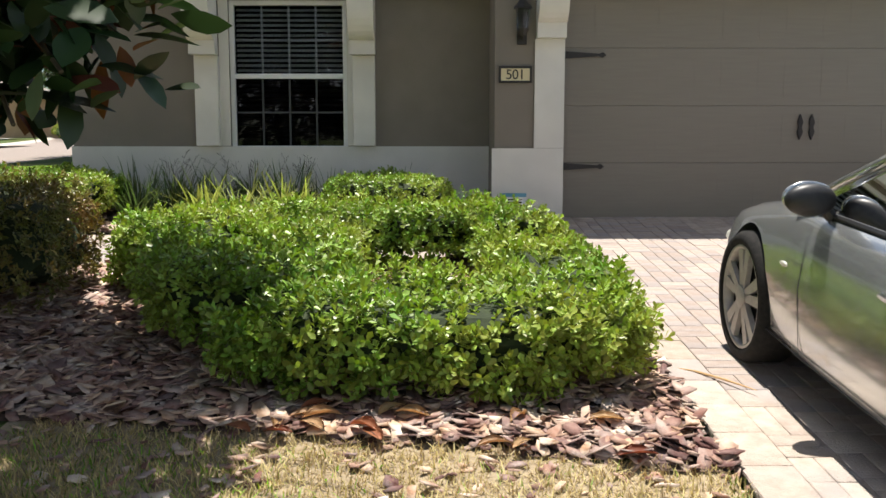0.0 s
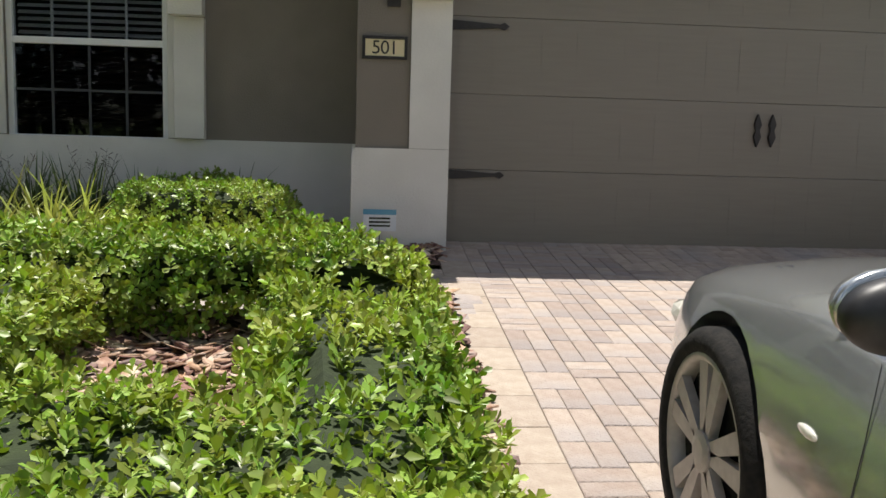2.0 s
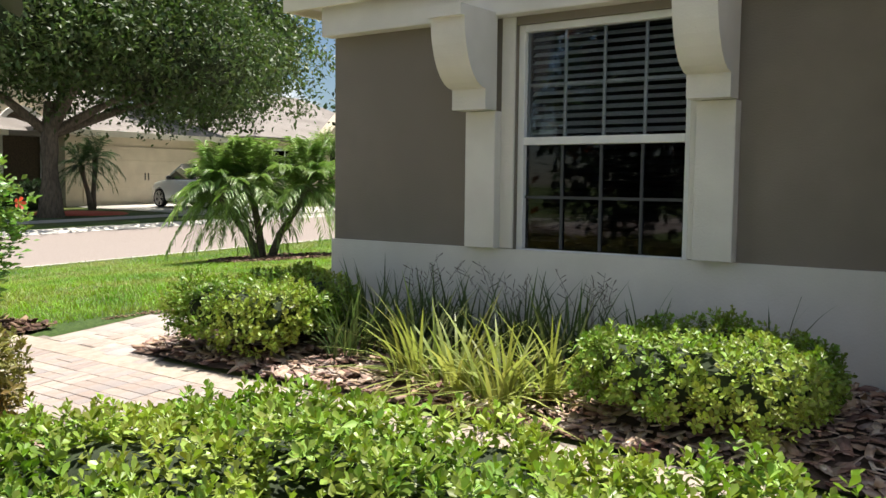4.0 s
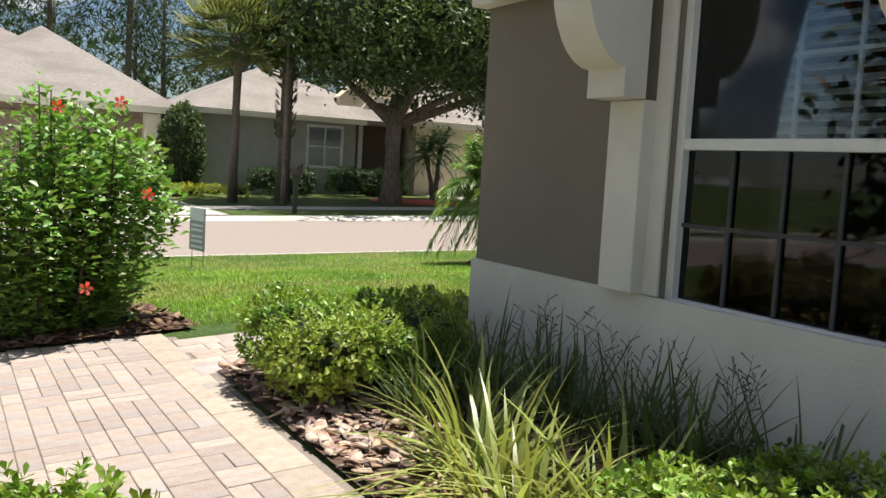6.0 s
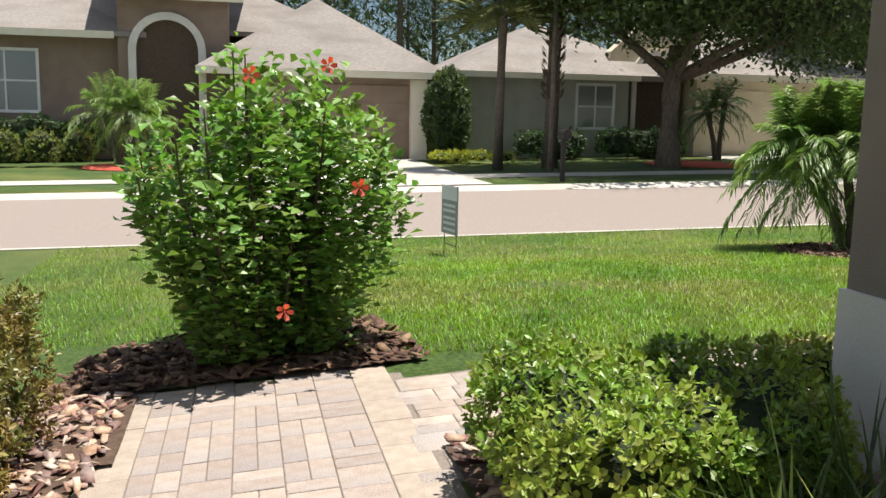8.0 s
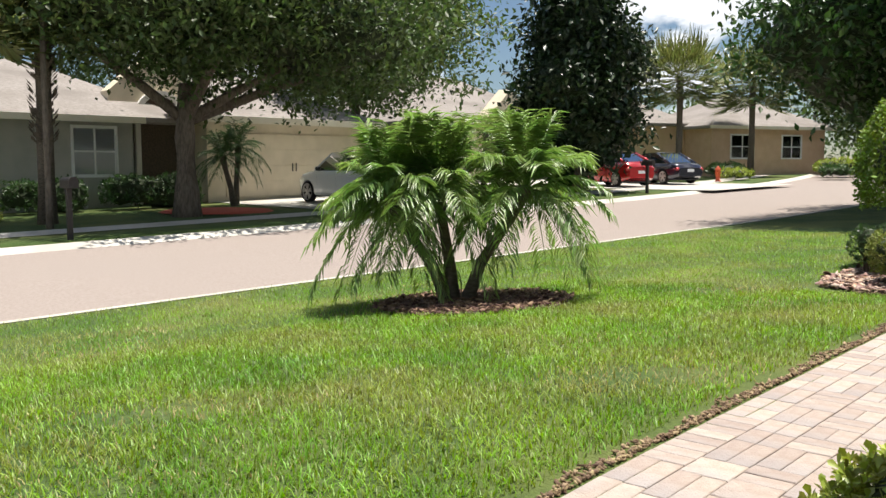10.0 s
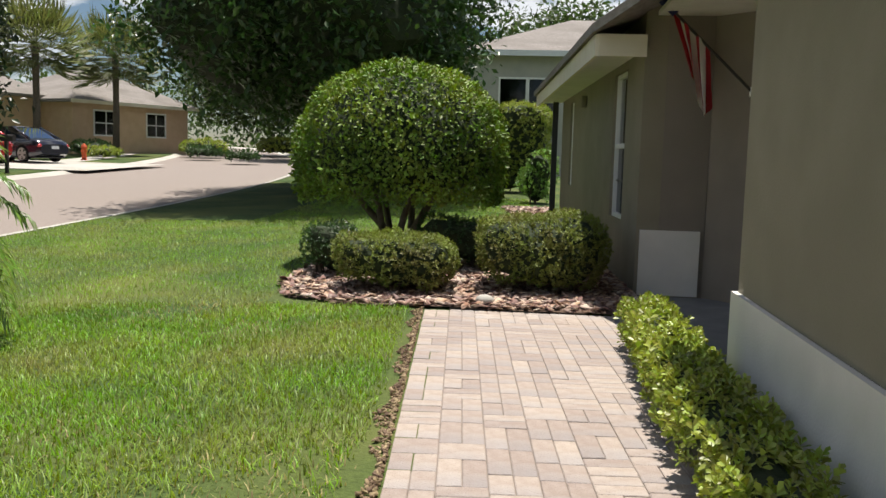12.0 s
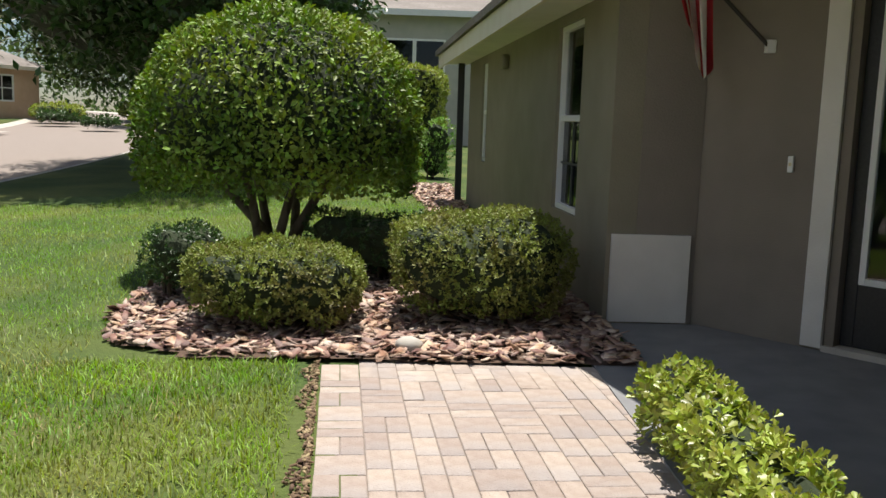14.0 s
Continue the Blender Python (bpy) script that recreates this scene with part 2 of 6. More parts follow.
    "leaf_light": mat("sunny_leaf", (0.21, 0.27, 0.04), (0.4, 0.44, 0.09), 5, 0.4, island=0.45, trans=0.2),
    "pine": mat("pine_needles", (0.03, 0.05, 0.02), (0.055, 0.085, 0.03), 1, 0.7, island=0.4, trans=0.2),
    "dryleaf": mat("dry_leaf", (0.5, 0.3, 0.14), (0.6, 0.4, 0.22), 14, 0.6, 0.2, 60, obrand=0.2),
    "dryleaf_red": mat("russet_leaf", (0.38, 0.13, 0.06), (0.48, 0.2, 0.1), 14, 0.6, 0.2, 60, obrand=0.2),
    "glass": glass("window_glass", (0.82, 0.84, 0.86)),
    "screen": glass("screened_glass", (0.22, 0.22, 0.26), 0.03),
    # near-black for white bars: the screen's dimming is put into the colour
    "greybar": mat("screen_dim_bar", (0.045, 0.047, 0.055), (0.06, 0.062, 0.07), 6, 0.5),
    "carglass": glass("car_glass", (0.06, 0.07, 0.075)),
}


# ---- mesh helpers ----
def fast_mesh(name, co, faces):
    """A mesh from an array of points and an array of faces with one number of corners."""
    co, faces = np.asarray(co, np.float32), np.asarray(faces, np.int32)
    me = bpy.data.meshes.new(name)
    k = faces.shape[1]
    me.vertices.add(len(co))
    me.vertices.foreach_set("co", co.ravel())
    me.loops.add(faces.size)
    me.loops.foreach_set("vertex_index", faces.ravel())
    me.polygons.add(len(faces))
    me.polygons.foreach_set("loop_start", np.arange(0, faces.size, k, dtype=np.int32))
    me.update(calc_edges=True)
    return me


def bm_mesh(name, bm, smooth=False):
    me = bpy.data.meshes.new(name)
    bmesh.ops.recalc_face_normals(bm, faces=bm.faces)
    if smooth:
        for f in bm.faces:
            f.smooth = True
    bm.to_mesh(me)
    bm.free()
    return me


def part(name, shape, material, parent=None, label="", smooth=False):
    """One mesh object, in its parent's own coordinates."""
    me = bm_mesh(name, shape, smooth) if isinstance(shape, bmesh.types.BMesh) else shape
    if not me.materials:
        me.materials.append(M[material])
    ob = new(name, me)
    if parent:
        ob.parent = parent
    if label:
        ob["label"] = label
    return ob


def thing(name, m, label, category, group="", kind=""):
    ob = new(name)
    ob.empty_display_size = 0.2
    ob.matrix_basis = m if isinstance(m, Matrix) else Matrix.Translation(m)
    return tagged(ob, label, category, group, kind)


def box(bm, x0, x1, y0, y1, z0, z1, bevel=0.0, turn=None):
    vs = [bm.verts.new((x, y, z)) for z in (z0, z1) for y in (y0, y1) for x in (x0, x1)]
    fs = [bm.faces.new([vs[i] for i in q]) for q in ((0, 2, 3, 1), (4, 5, 7, 6), (0, 1, 5, 4), (2, 6, 7, 3), (0, 4, 6, 2), (1, 3, 7, 5))]
    if bevel:
        es = list({e for f in fs for e in f.edges})
        r = bmesh.ops.bevel(bm, geom=es, offset=bevel, segments=2, affect="EDGES", profile=0.5)
        vs = list({v for f in r["faces"] for v in f.verts} | {v for v in vs if v.is_valid})
    if turn is not None:
        bmesh.ops.transform(bm, matrix=turn, verts=[v for v in vs if v.is_valid])
    return bm


def boxes(*specs, bevel=0.0):
    bm = bmesh.new()
    for s in specs:
        box(bm, *s, bevel=bevel)
    return bm


def prism(points, y0, y1, axis="y"):
    """A flat outline pushed along an axis: points are (x, z) for y, (y, z) for x, (x, y) for z."""
    bm = bmesh.new()
    put = {"y": lambda a, b, c: (a, c, b), "x": lambda a, b, c: (c, a, b), "z": lambda a, b, c: (a, b, c)}[axis]
    a = [bm.verts.new(put(p, q, y0)) for p, q in points]
    b = [bm.verts.new(put(p, q, y1)) for p, q in points]
    bm.faces.new(a), bm.faces.new(b[::-1])
    for i in range(len(a)):
        j = (i + 1) % len(a)
        bm.faces.new((a[i], b[i], b[j], a[j]))
    return bm


def tube(bm, pts, radii, sides=8):
    """A tapered tube along a line of points."""
    rings = []
    pts = [Vector(p) for p in pts]
    for i, p in enumerate(pts):
        d = (pts[min(i + 1, len(pts) - 1)] - pts[max(i - 1, 0)]).normalized()
        q = d.to_track_quat("Z", "Y")
        rings.append([bm.verts.new(p + q @ Vector((math.cos(a) * radii[i], math.sin(a) * radii[i], 0)))
                      for a in (2 * math.pi * k / sides for k in range(sides))])
    for r, s in zip(rings, rings[1:]):
        for k in range(sides):
            bm.faces.new((r[k], r[(k + 1) % sides], s[(k + 1) % sides], s[k]))
    bm.faces.new(rings[0][::-1]), bm.faces.new(rings[-1])
    return bm


def lathe(profile, sides=24, axis="z", caps=True):
    """A turned shape from (radius, height) pairs."""
    bm = bmesh.new()
    rings = []
    for r, h in profile:
        ring = []
        for k in range(sides):
            a = 2 * math.pi * k / sides
            c, s = math.cos(a) * r, math.sin(a) * r
            ring.append(bm.verts.new((c, s, h) if axis == "z" else (h, c, s)))
        rings.append(ring)
    for r, s in zip(rings, rings[1:]):
        for k in range(sides):
            bm.faces.new((r[k], r[(k + 1) % sides], s[(k + 1) % sides], s[k]))
    if caps:
        bm.faces.new(rings[0][::-1]), bm.faces.new(rings[-1])
    return bm


RNG = np.random.default_rng(7)


def unit(v):
    return v / np.maximum(np.linalg.norm(v, axis=1, keepdims=True), 1e-9)


def leaf_mesh(name, at, way, up, length, width, fold=0.25, droop=0.0):
    """Many folded leaves: at is the foot of each, way the direction it points, up its upper side."""
    n = len(at)
    way = unit(way)
    side = unit(np.cross(way, up))
    nrm = np.cross(side, way)
    length, width = np.broadcast_to(length, n)[:, None], np.broadcast_to(width, n)[:, None]
    mid = at + way * length * 0.5 + nrm * (-fold * width * 0.5)
    tip = at + way * length - nrm * (droop * length)
    lf = at + way * length * 0.55 - side * width * 0.5 + nrm * fold * width * 0.5
    rt = at + way * length * 0.55 + side * width * 0.5 + nrm * fold * width * 0.5
    co = np.stack([at, rt, mid, lf, tip], 1).reshape(-1, 3)
    b = np.arange(n)[:, None] * 5
    tris = np.concatenate([b + [0, 1, 2], b + [0, 2, 3], b + [2, 1, 4], b + [3, 2, 4]], 1).reshape(-1, 3)
    return fast_mesh(name, co, tris)


def round_leaves(name, at, way, up, length, width, fold=.25, droop=.1):
    """Leaves that are widest towards a blunt tip, folded along the midrib."""
    n = len(at)
    way = unit(way)
    side = unit(np.cross(way, up))
    nrm = np.cross(side, way)
    length, width = np.broadcast_to(length, n)[:, None], np.broadcast_to(width, n)[:, None]
    rows = [at]
    for t, w in ((.38, .62), (.74, 1.0)):
        mid = at + way * length * t - nrm * (droop * length * t * t)
        for k in (-.5, 0, .5):
            rows.append(mid + side * width * (k * w) + nrm * (fold * width * w * (abs(k) - .25)))
    rows.append(at + way * length - nrm * (droop * length))
    co = np.stack(rows, 1).reshape(-1, 3)
    t = ([0, 2, 1], [0, 3, 2], [1, 2, 5], [1, 5, 4], [2, 3, 6], [2, 6, 5], [4, 5, 7], [5, 6, 7])
    b = np.arange(n)[:, None] * 8
    return fast_mesh(name, co, np.concatenate([b + v for v in t], 1).reshape(-1, 3))


def broad_leaves(name, at, way, up, length, width, fold=0.2, droop=0.15):
    """Leaves with a rounded outline, folded along the midrib."""
    n = len(at)
    way = unit(way)
    side = unit(np.cross(way, up))
    nrm = np.cross(side, way)
    length, width = np.broadcast_to(length, n)[:, None], np.broadcast_to(width, n)[:, None]
    rows = [at]
    for t, w in ((.14, .45), (.36, .9), (.6, 1.0), (.82, .68)):
        mid = at + way * length * t - nrm * (droop * length * t * t)
        for k in (-.5, 0, .5):
            rows.append(mid + side * width * (k * w) + nrm * (fold * width * w * (abs(k) - .25)))
    rows.append(at + way * length - nrm * (droop * length))
    co = np.stack(rows, 1).reshape(-1, 3)
    t = [[0, 2, 1], [0, 3, 2]]
    for r in (1, 4, 7):
        t += [[r, r + 1, r + 4], [r, r + 4, r + 3], [r + 1, r + 2, r + 5], [r + 1, r + 5, r + 4]]
    t += [[10, 11, 13], [11, 12, 13]]
    b = np.arange(n)[:, None] * 14
    return fast_mesh(name, co, np.concatenate([b + v for v in t], 1).reshape(-1, 3))


def blade_mesh(name, at, way, height, width, bend, segs=3):
    """Grass-like blades that rise from at and bend over towards way."""
    n = len(at)
    way = unit(way)
    side = np.stack([-way[:, 1], way[:, 0], np.zeros(n)], 1)
    height, width, bend = (np.broadcast_to(v, n)[:, None] for v in (height, width, bend))
    rows = []
    for i in range(segs + 1):
        t = i / segs
        c = at + way * (bend * t ** 1.7) + np.array([0, 0, 1.0]) * (height * t * (1 - 0.35 * t * np.minimum(bend / np.maximum(height, 1e-3), 2.2)))
        w = width * (1 - t ** 1.5) * (0.7 + 0.6 * t) * 0.5
        if i < segs:
            rows += [c - side * w, c + side * w]
        else:
            rows += [c]
    k = len(rows)
    co = np.stack(rows, 1).reshape(-1, 3)
    b = np.arange(n)[:, None] * k
    tris = []
    for i in range(segs - 1):
        o = 2 * i
        tris += [b + [o, o + 1, o + 3], b + [o, o + 3, o + 2]]
    o = 2 * (segs - 1)
    tris += [b + [o, o + 1, o + 2]]
    return fast_mesh(name, co, np.concatenate(tris, 1).reshape(-1, 3))


# ---- the lie of the land ----
def smooth(a, b, v):
    t = np.clip((np.asarray(v, float) - a) / (b - a), 0, 1)
    return t * t * (3 - 2 * t)


def z_street(y):
    y = np.asarray(y, float)
    return np.where(y > 0, -0.62 + 0.021 * np.minimum(y, 90), -0.62 + 0.01 * np.maximum(y, -60))


def z_near(y):
    y = np.asarray(y, float)
    low = np.where(y > 0, -0.08 - 0.077 * (8.78 - y), -0.756 + 0.02 * np.maximum(y, -30))
    low = np.minimum(low, -0.06)
    return low * (1 - smooth(8.2, 10.8, y)) + np.maximum(y - 18, 0).clip(0, 70) * 0.012


def shift(y):
    d = np.clip(np.asarray(y, float) - 25, 0, 110)
    return -0.0045 * d * d


KERB_N, KERB_F = -12.35, -20.6


def G(x, y):
    """The height of the ground."""
    x, y = np.asarray(x, float), np.asarray(y, float)
    u = x - shift(y)
    f = smooth(-5.6, KERB_N, u)
    z = z_near(y) * (1 - f) + (z_street(y) + 0.03) * f
    return z + smooth(KERB_F, -60, u) * 0.5


def g(x, y):
    return float(G(x, y))


# ---- ground, street, kerbs ----
def sheet(name, us, ys, height, bend=True):
    u, y = np.meshgrid(np.array(us, float), np.array(ys, float), indexing="ij")
    x = u + (shift(y) * smooth(-5, -10, u) if bend else 0)
    z = height(x, y)
    co = np.stack([x, y, z], -1).reshape(-1, 3)
    n, m = u.shape
    i = (np.arange(n - 1)[:, None] * m + np.arange(m - 1)[None]).ravel()
    return fast_mesh(name, co, np.stack([i, i + m, i + m + 1, i + 1], 1))


YS = [-900, -300, -100, -60, -40, -25, -15, -10, -6, -3, *np.arange(-1, 40, 0.5), *np.arange(40, 90, 2.5), 95, 110, 130, 160, 220, 400, 1200]


def path_left(y):
    y = np.asarray(y, float)
    line = -4.95 - .08 * (y - 9.2)
    f = smooth(8.3, 9.3, y)
    return -5.38 * (1 - f) + line * f


def ground_height(x, y):
    u = x - shift(y)
    road = (u > KERB_F - 0.01) & (u < KERB_N + 0.01)
    z = np.where(road, z_street(y) - 0.2, G(x, y))
    paved = (x > 1.14) & (x < 7.3) & (y < 8.8) & (y > -20)
    walkway = ((x > path_left(y) + .2) & (x < -3.95) & (y > 6.7) & (y < 15.8)) | ((x > -5.4) & (x < 1.3) & (y > 6.7) & (y < 7.9))
    house = (x > -3.6) & (y > 9.45) & (y < 24)
    return np.where(paved | walkway | house, z - 0.12, z)


US = sorted({-900, -300, -120, -80, -60, -45, -35, -30, -27, -24, -22, KERB_F - 0.02, KERB_F, KERB_N, KERB_N + 0.02,
             *np.round(np.arange(-12, -6, 0.25), 3), *np.round(np.arange(-6, -3.5, 0.1), 3), *np.round(np.arange(-3.5, 9, 0.25), 3), 12, 18, 30, 60, 150, 400, 1200})
tagged(part("ground", sheet("ground", US, YS, ground_height), "turf"), "mown green lawn ground with dry patches", "ground", kind="structure")
tagged(part("road", sheet("road", (KERB_F + 0.45, -16.5, KERB_N - 0.45), YS, lambda x, y: z_street(y) - 0.06), "road"),
       "pale sun-bleached asphalt street", "road", kind="structure")
for us, label in (((KERB_F, KERB_F + 0.12, KERB_F + 0.45), "far"), ((KERB_N - 0.45, KERB_N - 0.12, KERB_N), "near")):
    outer = us[0] if label == "far" else us[2]
    me = sheet("kerb", us, YS, lambda x, y: np.where(np.abs(x - shift(y) - outer) < 0.3, z_street(y) + 0.035, z_street(y) - 0.065))
    tagged(part("kerb", me, "concrete"), "rolled pale concrete kerb beside the street", "kerb", kind="structure")
me = sheet("pavement", (-24.0, -22.7), YS, lambda x, y: G(x, y) + 0.02)
tagged(part("pavement", me, "concrete"), "concrete pavement across the street", "pavement", kind="structure")


# ---- the house ----
def structure(name, shape, material, label, category="wall"):
    return tagged(part(name, shape, material), label, category, kind="structure")


FX0, FX1, FY = -3.65, 0.56, 9.40
WX0, WX1, WZ0, WZ1 = -2.05, -0.87, 0.56, 2.05
structure("wall_front", boxes((FX0, WX0, FY, FY + .2, -.3, 2.75), (WX1, FX1, FY, FY + .2, -.3, 2.75), (WX0, WX1, FY, FY + .2, -.3, WZ0), (WX0, WX1, FY, FY + .2, WZ1, 2.75)),
          "taupe", "taupe painted stucco front wall")
structure("plinth_front", boxes((FX0 - .008, FX1 - .002, FY - .03, FY - .002, -.3, 0.6)), "white", "white painted stucco plinth band", "trim")
structure("trim_window", boxes((-2.385, -2.15, FY - .09, FY - .002, 0.604, 1.5), (-.81, -.585, FY - .09, FY - .002, 0.604, 1.5),
                               (-2.15, WX0, FY - .02, FY - .002, 0.604, 2.1), (WX1, -.81, FY - .02, FY - .002, 0.604, 2.1), bevel=0.006),
          "white", "white stucco pilasters beside the window", "trim")
structure("frieze_front", boxes((FX0 - .03, FX1, FY - .12, FY - .002, 2.1, 2.34), bevel=0.01), "white", "white stucco band under the eaves", "trim")


def corbel(x0, x1, y, z, reach, height):
    pts = [(y, z), (y - .13, z), (y - .13, z + .13)]
    for i in range(9):
        t = i / 8
        pts.append((y - .13 - reach * math.sin(t * math.pi / 2), z + .13 + height * (1 - math.cos(t * math.pi / 2))))
    pts += [(y - .13 - reach - .04, z + .13 + height), (y - .13 - reach - .04, z + .2 + height), (y, z + .2 + height)]
    ob = thing("corbel", (0, 0, 0), "white stucco scroll corbel on the pilaster", "corbel", "corbels", "structure")
    part("bracket", prism(pts, x0, x1, "x"), "white", ob)


corbel(-2.4, -2.14, FY - .092, 1.502, .24, .42)
corbel(-.82, -.575, FY - .092, 1.502, .24, .42)


def sash_window(name, m, w, h, cols, label, blinds=True, screen=True):
    """A single-hung window in its own plane: x across, y inwards, z up from the sill."""
    ob = thing(name, m, label, "window", kind="structure")
    part("window_frame", boxes((0, .045, .03, .11, 0, h), (w - .045, w, .03, .11, 0, h), (.045, w - .045, .03, .11, 0, .045), (.045, w - .045, .03, .11, h - .045, h), bevel=0.004), "vinyl", ob)
    mid = h * .5
    part("meeting_rail", boxes((.046, w - .046, .035, .1, mid - .025, mid + .025), bevel=0.004), "vinyl", ob)
    for z0, z1, nm, ma in ((.046, mid - .026, "lower_pane", "screen" if screen else "glass"), (mid + .026, h - .046, "upper_pane", "glass")):
        p = part(nm, boxes((.046, w - .046, .07, .074, z0, z1)), ma, ob)
        p.visible_shadow = False
        bars = bmesh.new()
        low = nm == "lower_pane" and screen
        depth = (.055, .067) if low else (.0765, .09)
        for c in range(1, cols):
            x = .046 + (w - .092) * c / cols
            box(bars, x - .009, x + .009, *depth, z0, z1)
        zc = (z0 + z1) / 2
        for c in range(cols):
            xa, xb = .046 + (w - .092) * c / cols, .046 + (w - .092) * (c + 1) / cols
            box(bars, xa + (.009 if c else 0), xb - (.009 if c < cols - 1 else 0), *depth, zc - .009, zc + .009)
        # lower bars stand before the pane, coloured dark as if behind the screen
        part("glazing_bar", bars, "greybar" if low else "vinyl", ob)
    if blinds:
        for k in range(int((h - .1) / .05)):
            z = h - .08 - k * .05
            part("blind_slat", prism([(.125, z - .014), (.127, z - .016), (.165, z + .012), (.163, z + .014)], .05, w - .05, "x"), "blind", ob)
    return ob


sash_window("window_1", pose(WX0, FY, WZ0), WX1 - WX0, WZ1 - WZ0, 4, "white vinyl window with lowered blinds and a dark screen")
# the front room behind that window, its dimness put in as colour, and the rest of the house's outer walls
structure("wall_room", boxes((-3.4, .3, 12.2, 12.3, 0, 2.5), (-3.45, -3.35, 9.62, 12.3, 0, 2.5), (.3, .4, 9.62, 12.3, 0, 2.5)), "room", "inner front room walls coloured near-black for indoor dimness")
structure("floor_room", boxes((-3.4, .3, 9.62, 12.2, -.05, 0.0)), "room", "front room floor coloured near-black for indoor dimness", "floor")

# garage pillar, garage door
PY = 8.5
structure("wall_garage_left", boxes((.56, 1.16, PY, 8.76, -.3, 2.75), (.56, .76, 8.76, 9.39, -.3, 2.75), bevel=0.004), "taupe", "taupe stucco garage pier")
structure("plinth_garage", boxes((.535, 1.19, PY - .03, PY - .002, -.3, 0.59)), "white", "white painted stucco pier base", "trim")
structure("trim_garage", boxes((.92, 1.19, PY - .03, PY - .002, 0.593, 1.57)), "white", "white stucco edge of the garage pier", "trim")
corbel(.93, 1.19, PY - .002, 1.572, .2, .42)
structure("wall_garage_head", boxes((1.16, 6.04, PY, 8.76, 2.06, 2.75), (6.04, 7.3, PY, 8.76, -.4, 2.75), bevel=0.004), "cream", "cream stucco header over the garage door")
GY = 8.78
door = thing("garage_door", (1.16, GY, -.085), "taupe panelled double garage door with black strap hinges", "garage door", kind="structure")
for r in range(4):
    part("panel", boxes((0, 4.88, 0, .045, r * .535 + .001, r * .535 + .534), bevel=0.004), "garage", door)
    ribs = bmesh.new()
    for c in range(8):
        x = .1 + c * .598
        for xx in (x, x + .25):
            box(ribs, xx, xx + .215, -.0025, -.0005, r * .535 + .09, r * .535 + .445)
    part("raised_panel", ribs, "garage", door)
part("bottom_seal", boxes((0, 4.88, -.01, .04, -.03, .002)), "blackplastic", door)
for z in (1.54, .5):
    for s in (0, 1):
        pts = [(0, -.035), (.1, -.03), (.36, -.012), (.395, -.026), (.43, 0), (.395, .026), (.36, .012), (.1, .03), (0, .035)]
        bm = prism([((.03 + a if s == 0 else 4.85 - a), z + b) for a, b in pts], -.02, -.0075)
        part("strap_hinge", bm, "iron", door)
for s in (-.055, .055):
    pts = [(0, 0), (.012, .03), (.028, .07), (.014, .12), (.028, .16), (.014, .2), (0, .235), (-.014, .2), (-.024, .16), (-.012, .12), (-.024, .07), (-.012, .03)]
    part("pull_handle", prism([(2.36 + s + a, .755 + b) for a, b in pts], -.035, -.0075), "iron", door)

# wing, entry recess and long side wall
VX = -3.63
structure("wall_wing", boxes((VX, VX + .2, FY + .2, 13.42, -.3, 2.75), (VX + .2, -1.4, 13.22, 13.42, -.3, 2.75)), "olive", "olive-tan stucco side wall")
structure("plinth_wing", boxes((VX - .03, VX - .002, FY - .002, 13.45, -.3, 0.6), (VX - .002, -1.4, 13.422, 13.45, -.3, .6)), "white", "white painted stucco plinth of the wing", "trim")
LX = -3.72
W2 = ((17.95, 18.8, .62, 2.12), (23.0, 23.5, .8, 2.1))
ROT = pose(LX, 17.05, 0, 0, 0, 3.3) @ pose(-LX, -17.05, 0)
bm = bmesh.new()
y0 = 17.05
for a, b, lo, hi in W2:
    box(bm, LX, LX + .2, y0, a, -.3, 2.75), box(bm, LX, LX + .2, a, b, -.3, lo), box(bm, LX, LX + .2, a, b, hi, 2.75)
    y0 = b
box(bm, LX, LX + .2, y0, 24.9, -.3, 2.75), box(bm, LX + .2, 3, 24.7, 24.9, -.3, 2.75)
structure("wall_long", bm, "olive", "olive-tan stucco long side wall").matrix_basis = ROT
for i, (a, b, lo, hi) in enumerate(W2):
    sash_window("window_%d" % (i + 2), ROT @ pose(LX, b, lo, 0, 0, -90), b - a, hi - lo, 2, "white framed side window with dark glass", blinds=False, screen=True)
P0, D = Vector((-3.12, 17.06, 0)), Vector((.66, -.751, 0)).normalized()
DIAG = Matrix.Translation(P0) @ pose(0, 0, 0, 0, 0, math.degrees(math.atan2(D.y, D.x)))
structure("wall_return", boxes((LX + .2, -3.12, 17.05, 17.25, -.1, 2.75)), "taupe", "taupe stucco return wall by the entry")
structure("plinth_return", boxes((LX + .03, -3.16, 17.02, 17.047, 0.02, .61)), "white", "white stucco pier base by the entry", "trim")
dw = structure("wall_entry", boxes((0, .91, 0, .2, -.1, 2.75), (1.98, 2.6, 0, .2, -.1, 2.75), (.91, 1.98, 0, .2, 2.3, 2.75)), "taupe", "taupe stucco angled entry wall")
dw.matrix_basis = DIAG
ed = thing("door_1", DIAG @ pose(.91, 0, .03), "glazed entry door in a white frame", "door", kind="structure")
part("door_frame", boxes((-.13, .0, -.035, -.003, 0, 2.38), (1.07, 1.2, -.035, -.003, 0, 2.38), (0, 1.07, -.035, -.003, 2.25, 2.38), bevel=0.004), "white", ed)
part("jamb", boxes((.002, .06, .0, .19, 0, 2.24), (1.01, 1.068, .0, .19, 0, 2.24)), "taupe", ed)
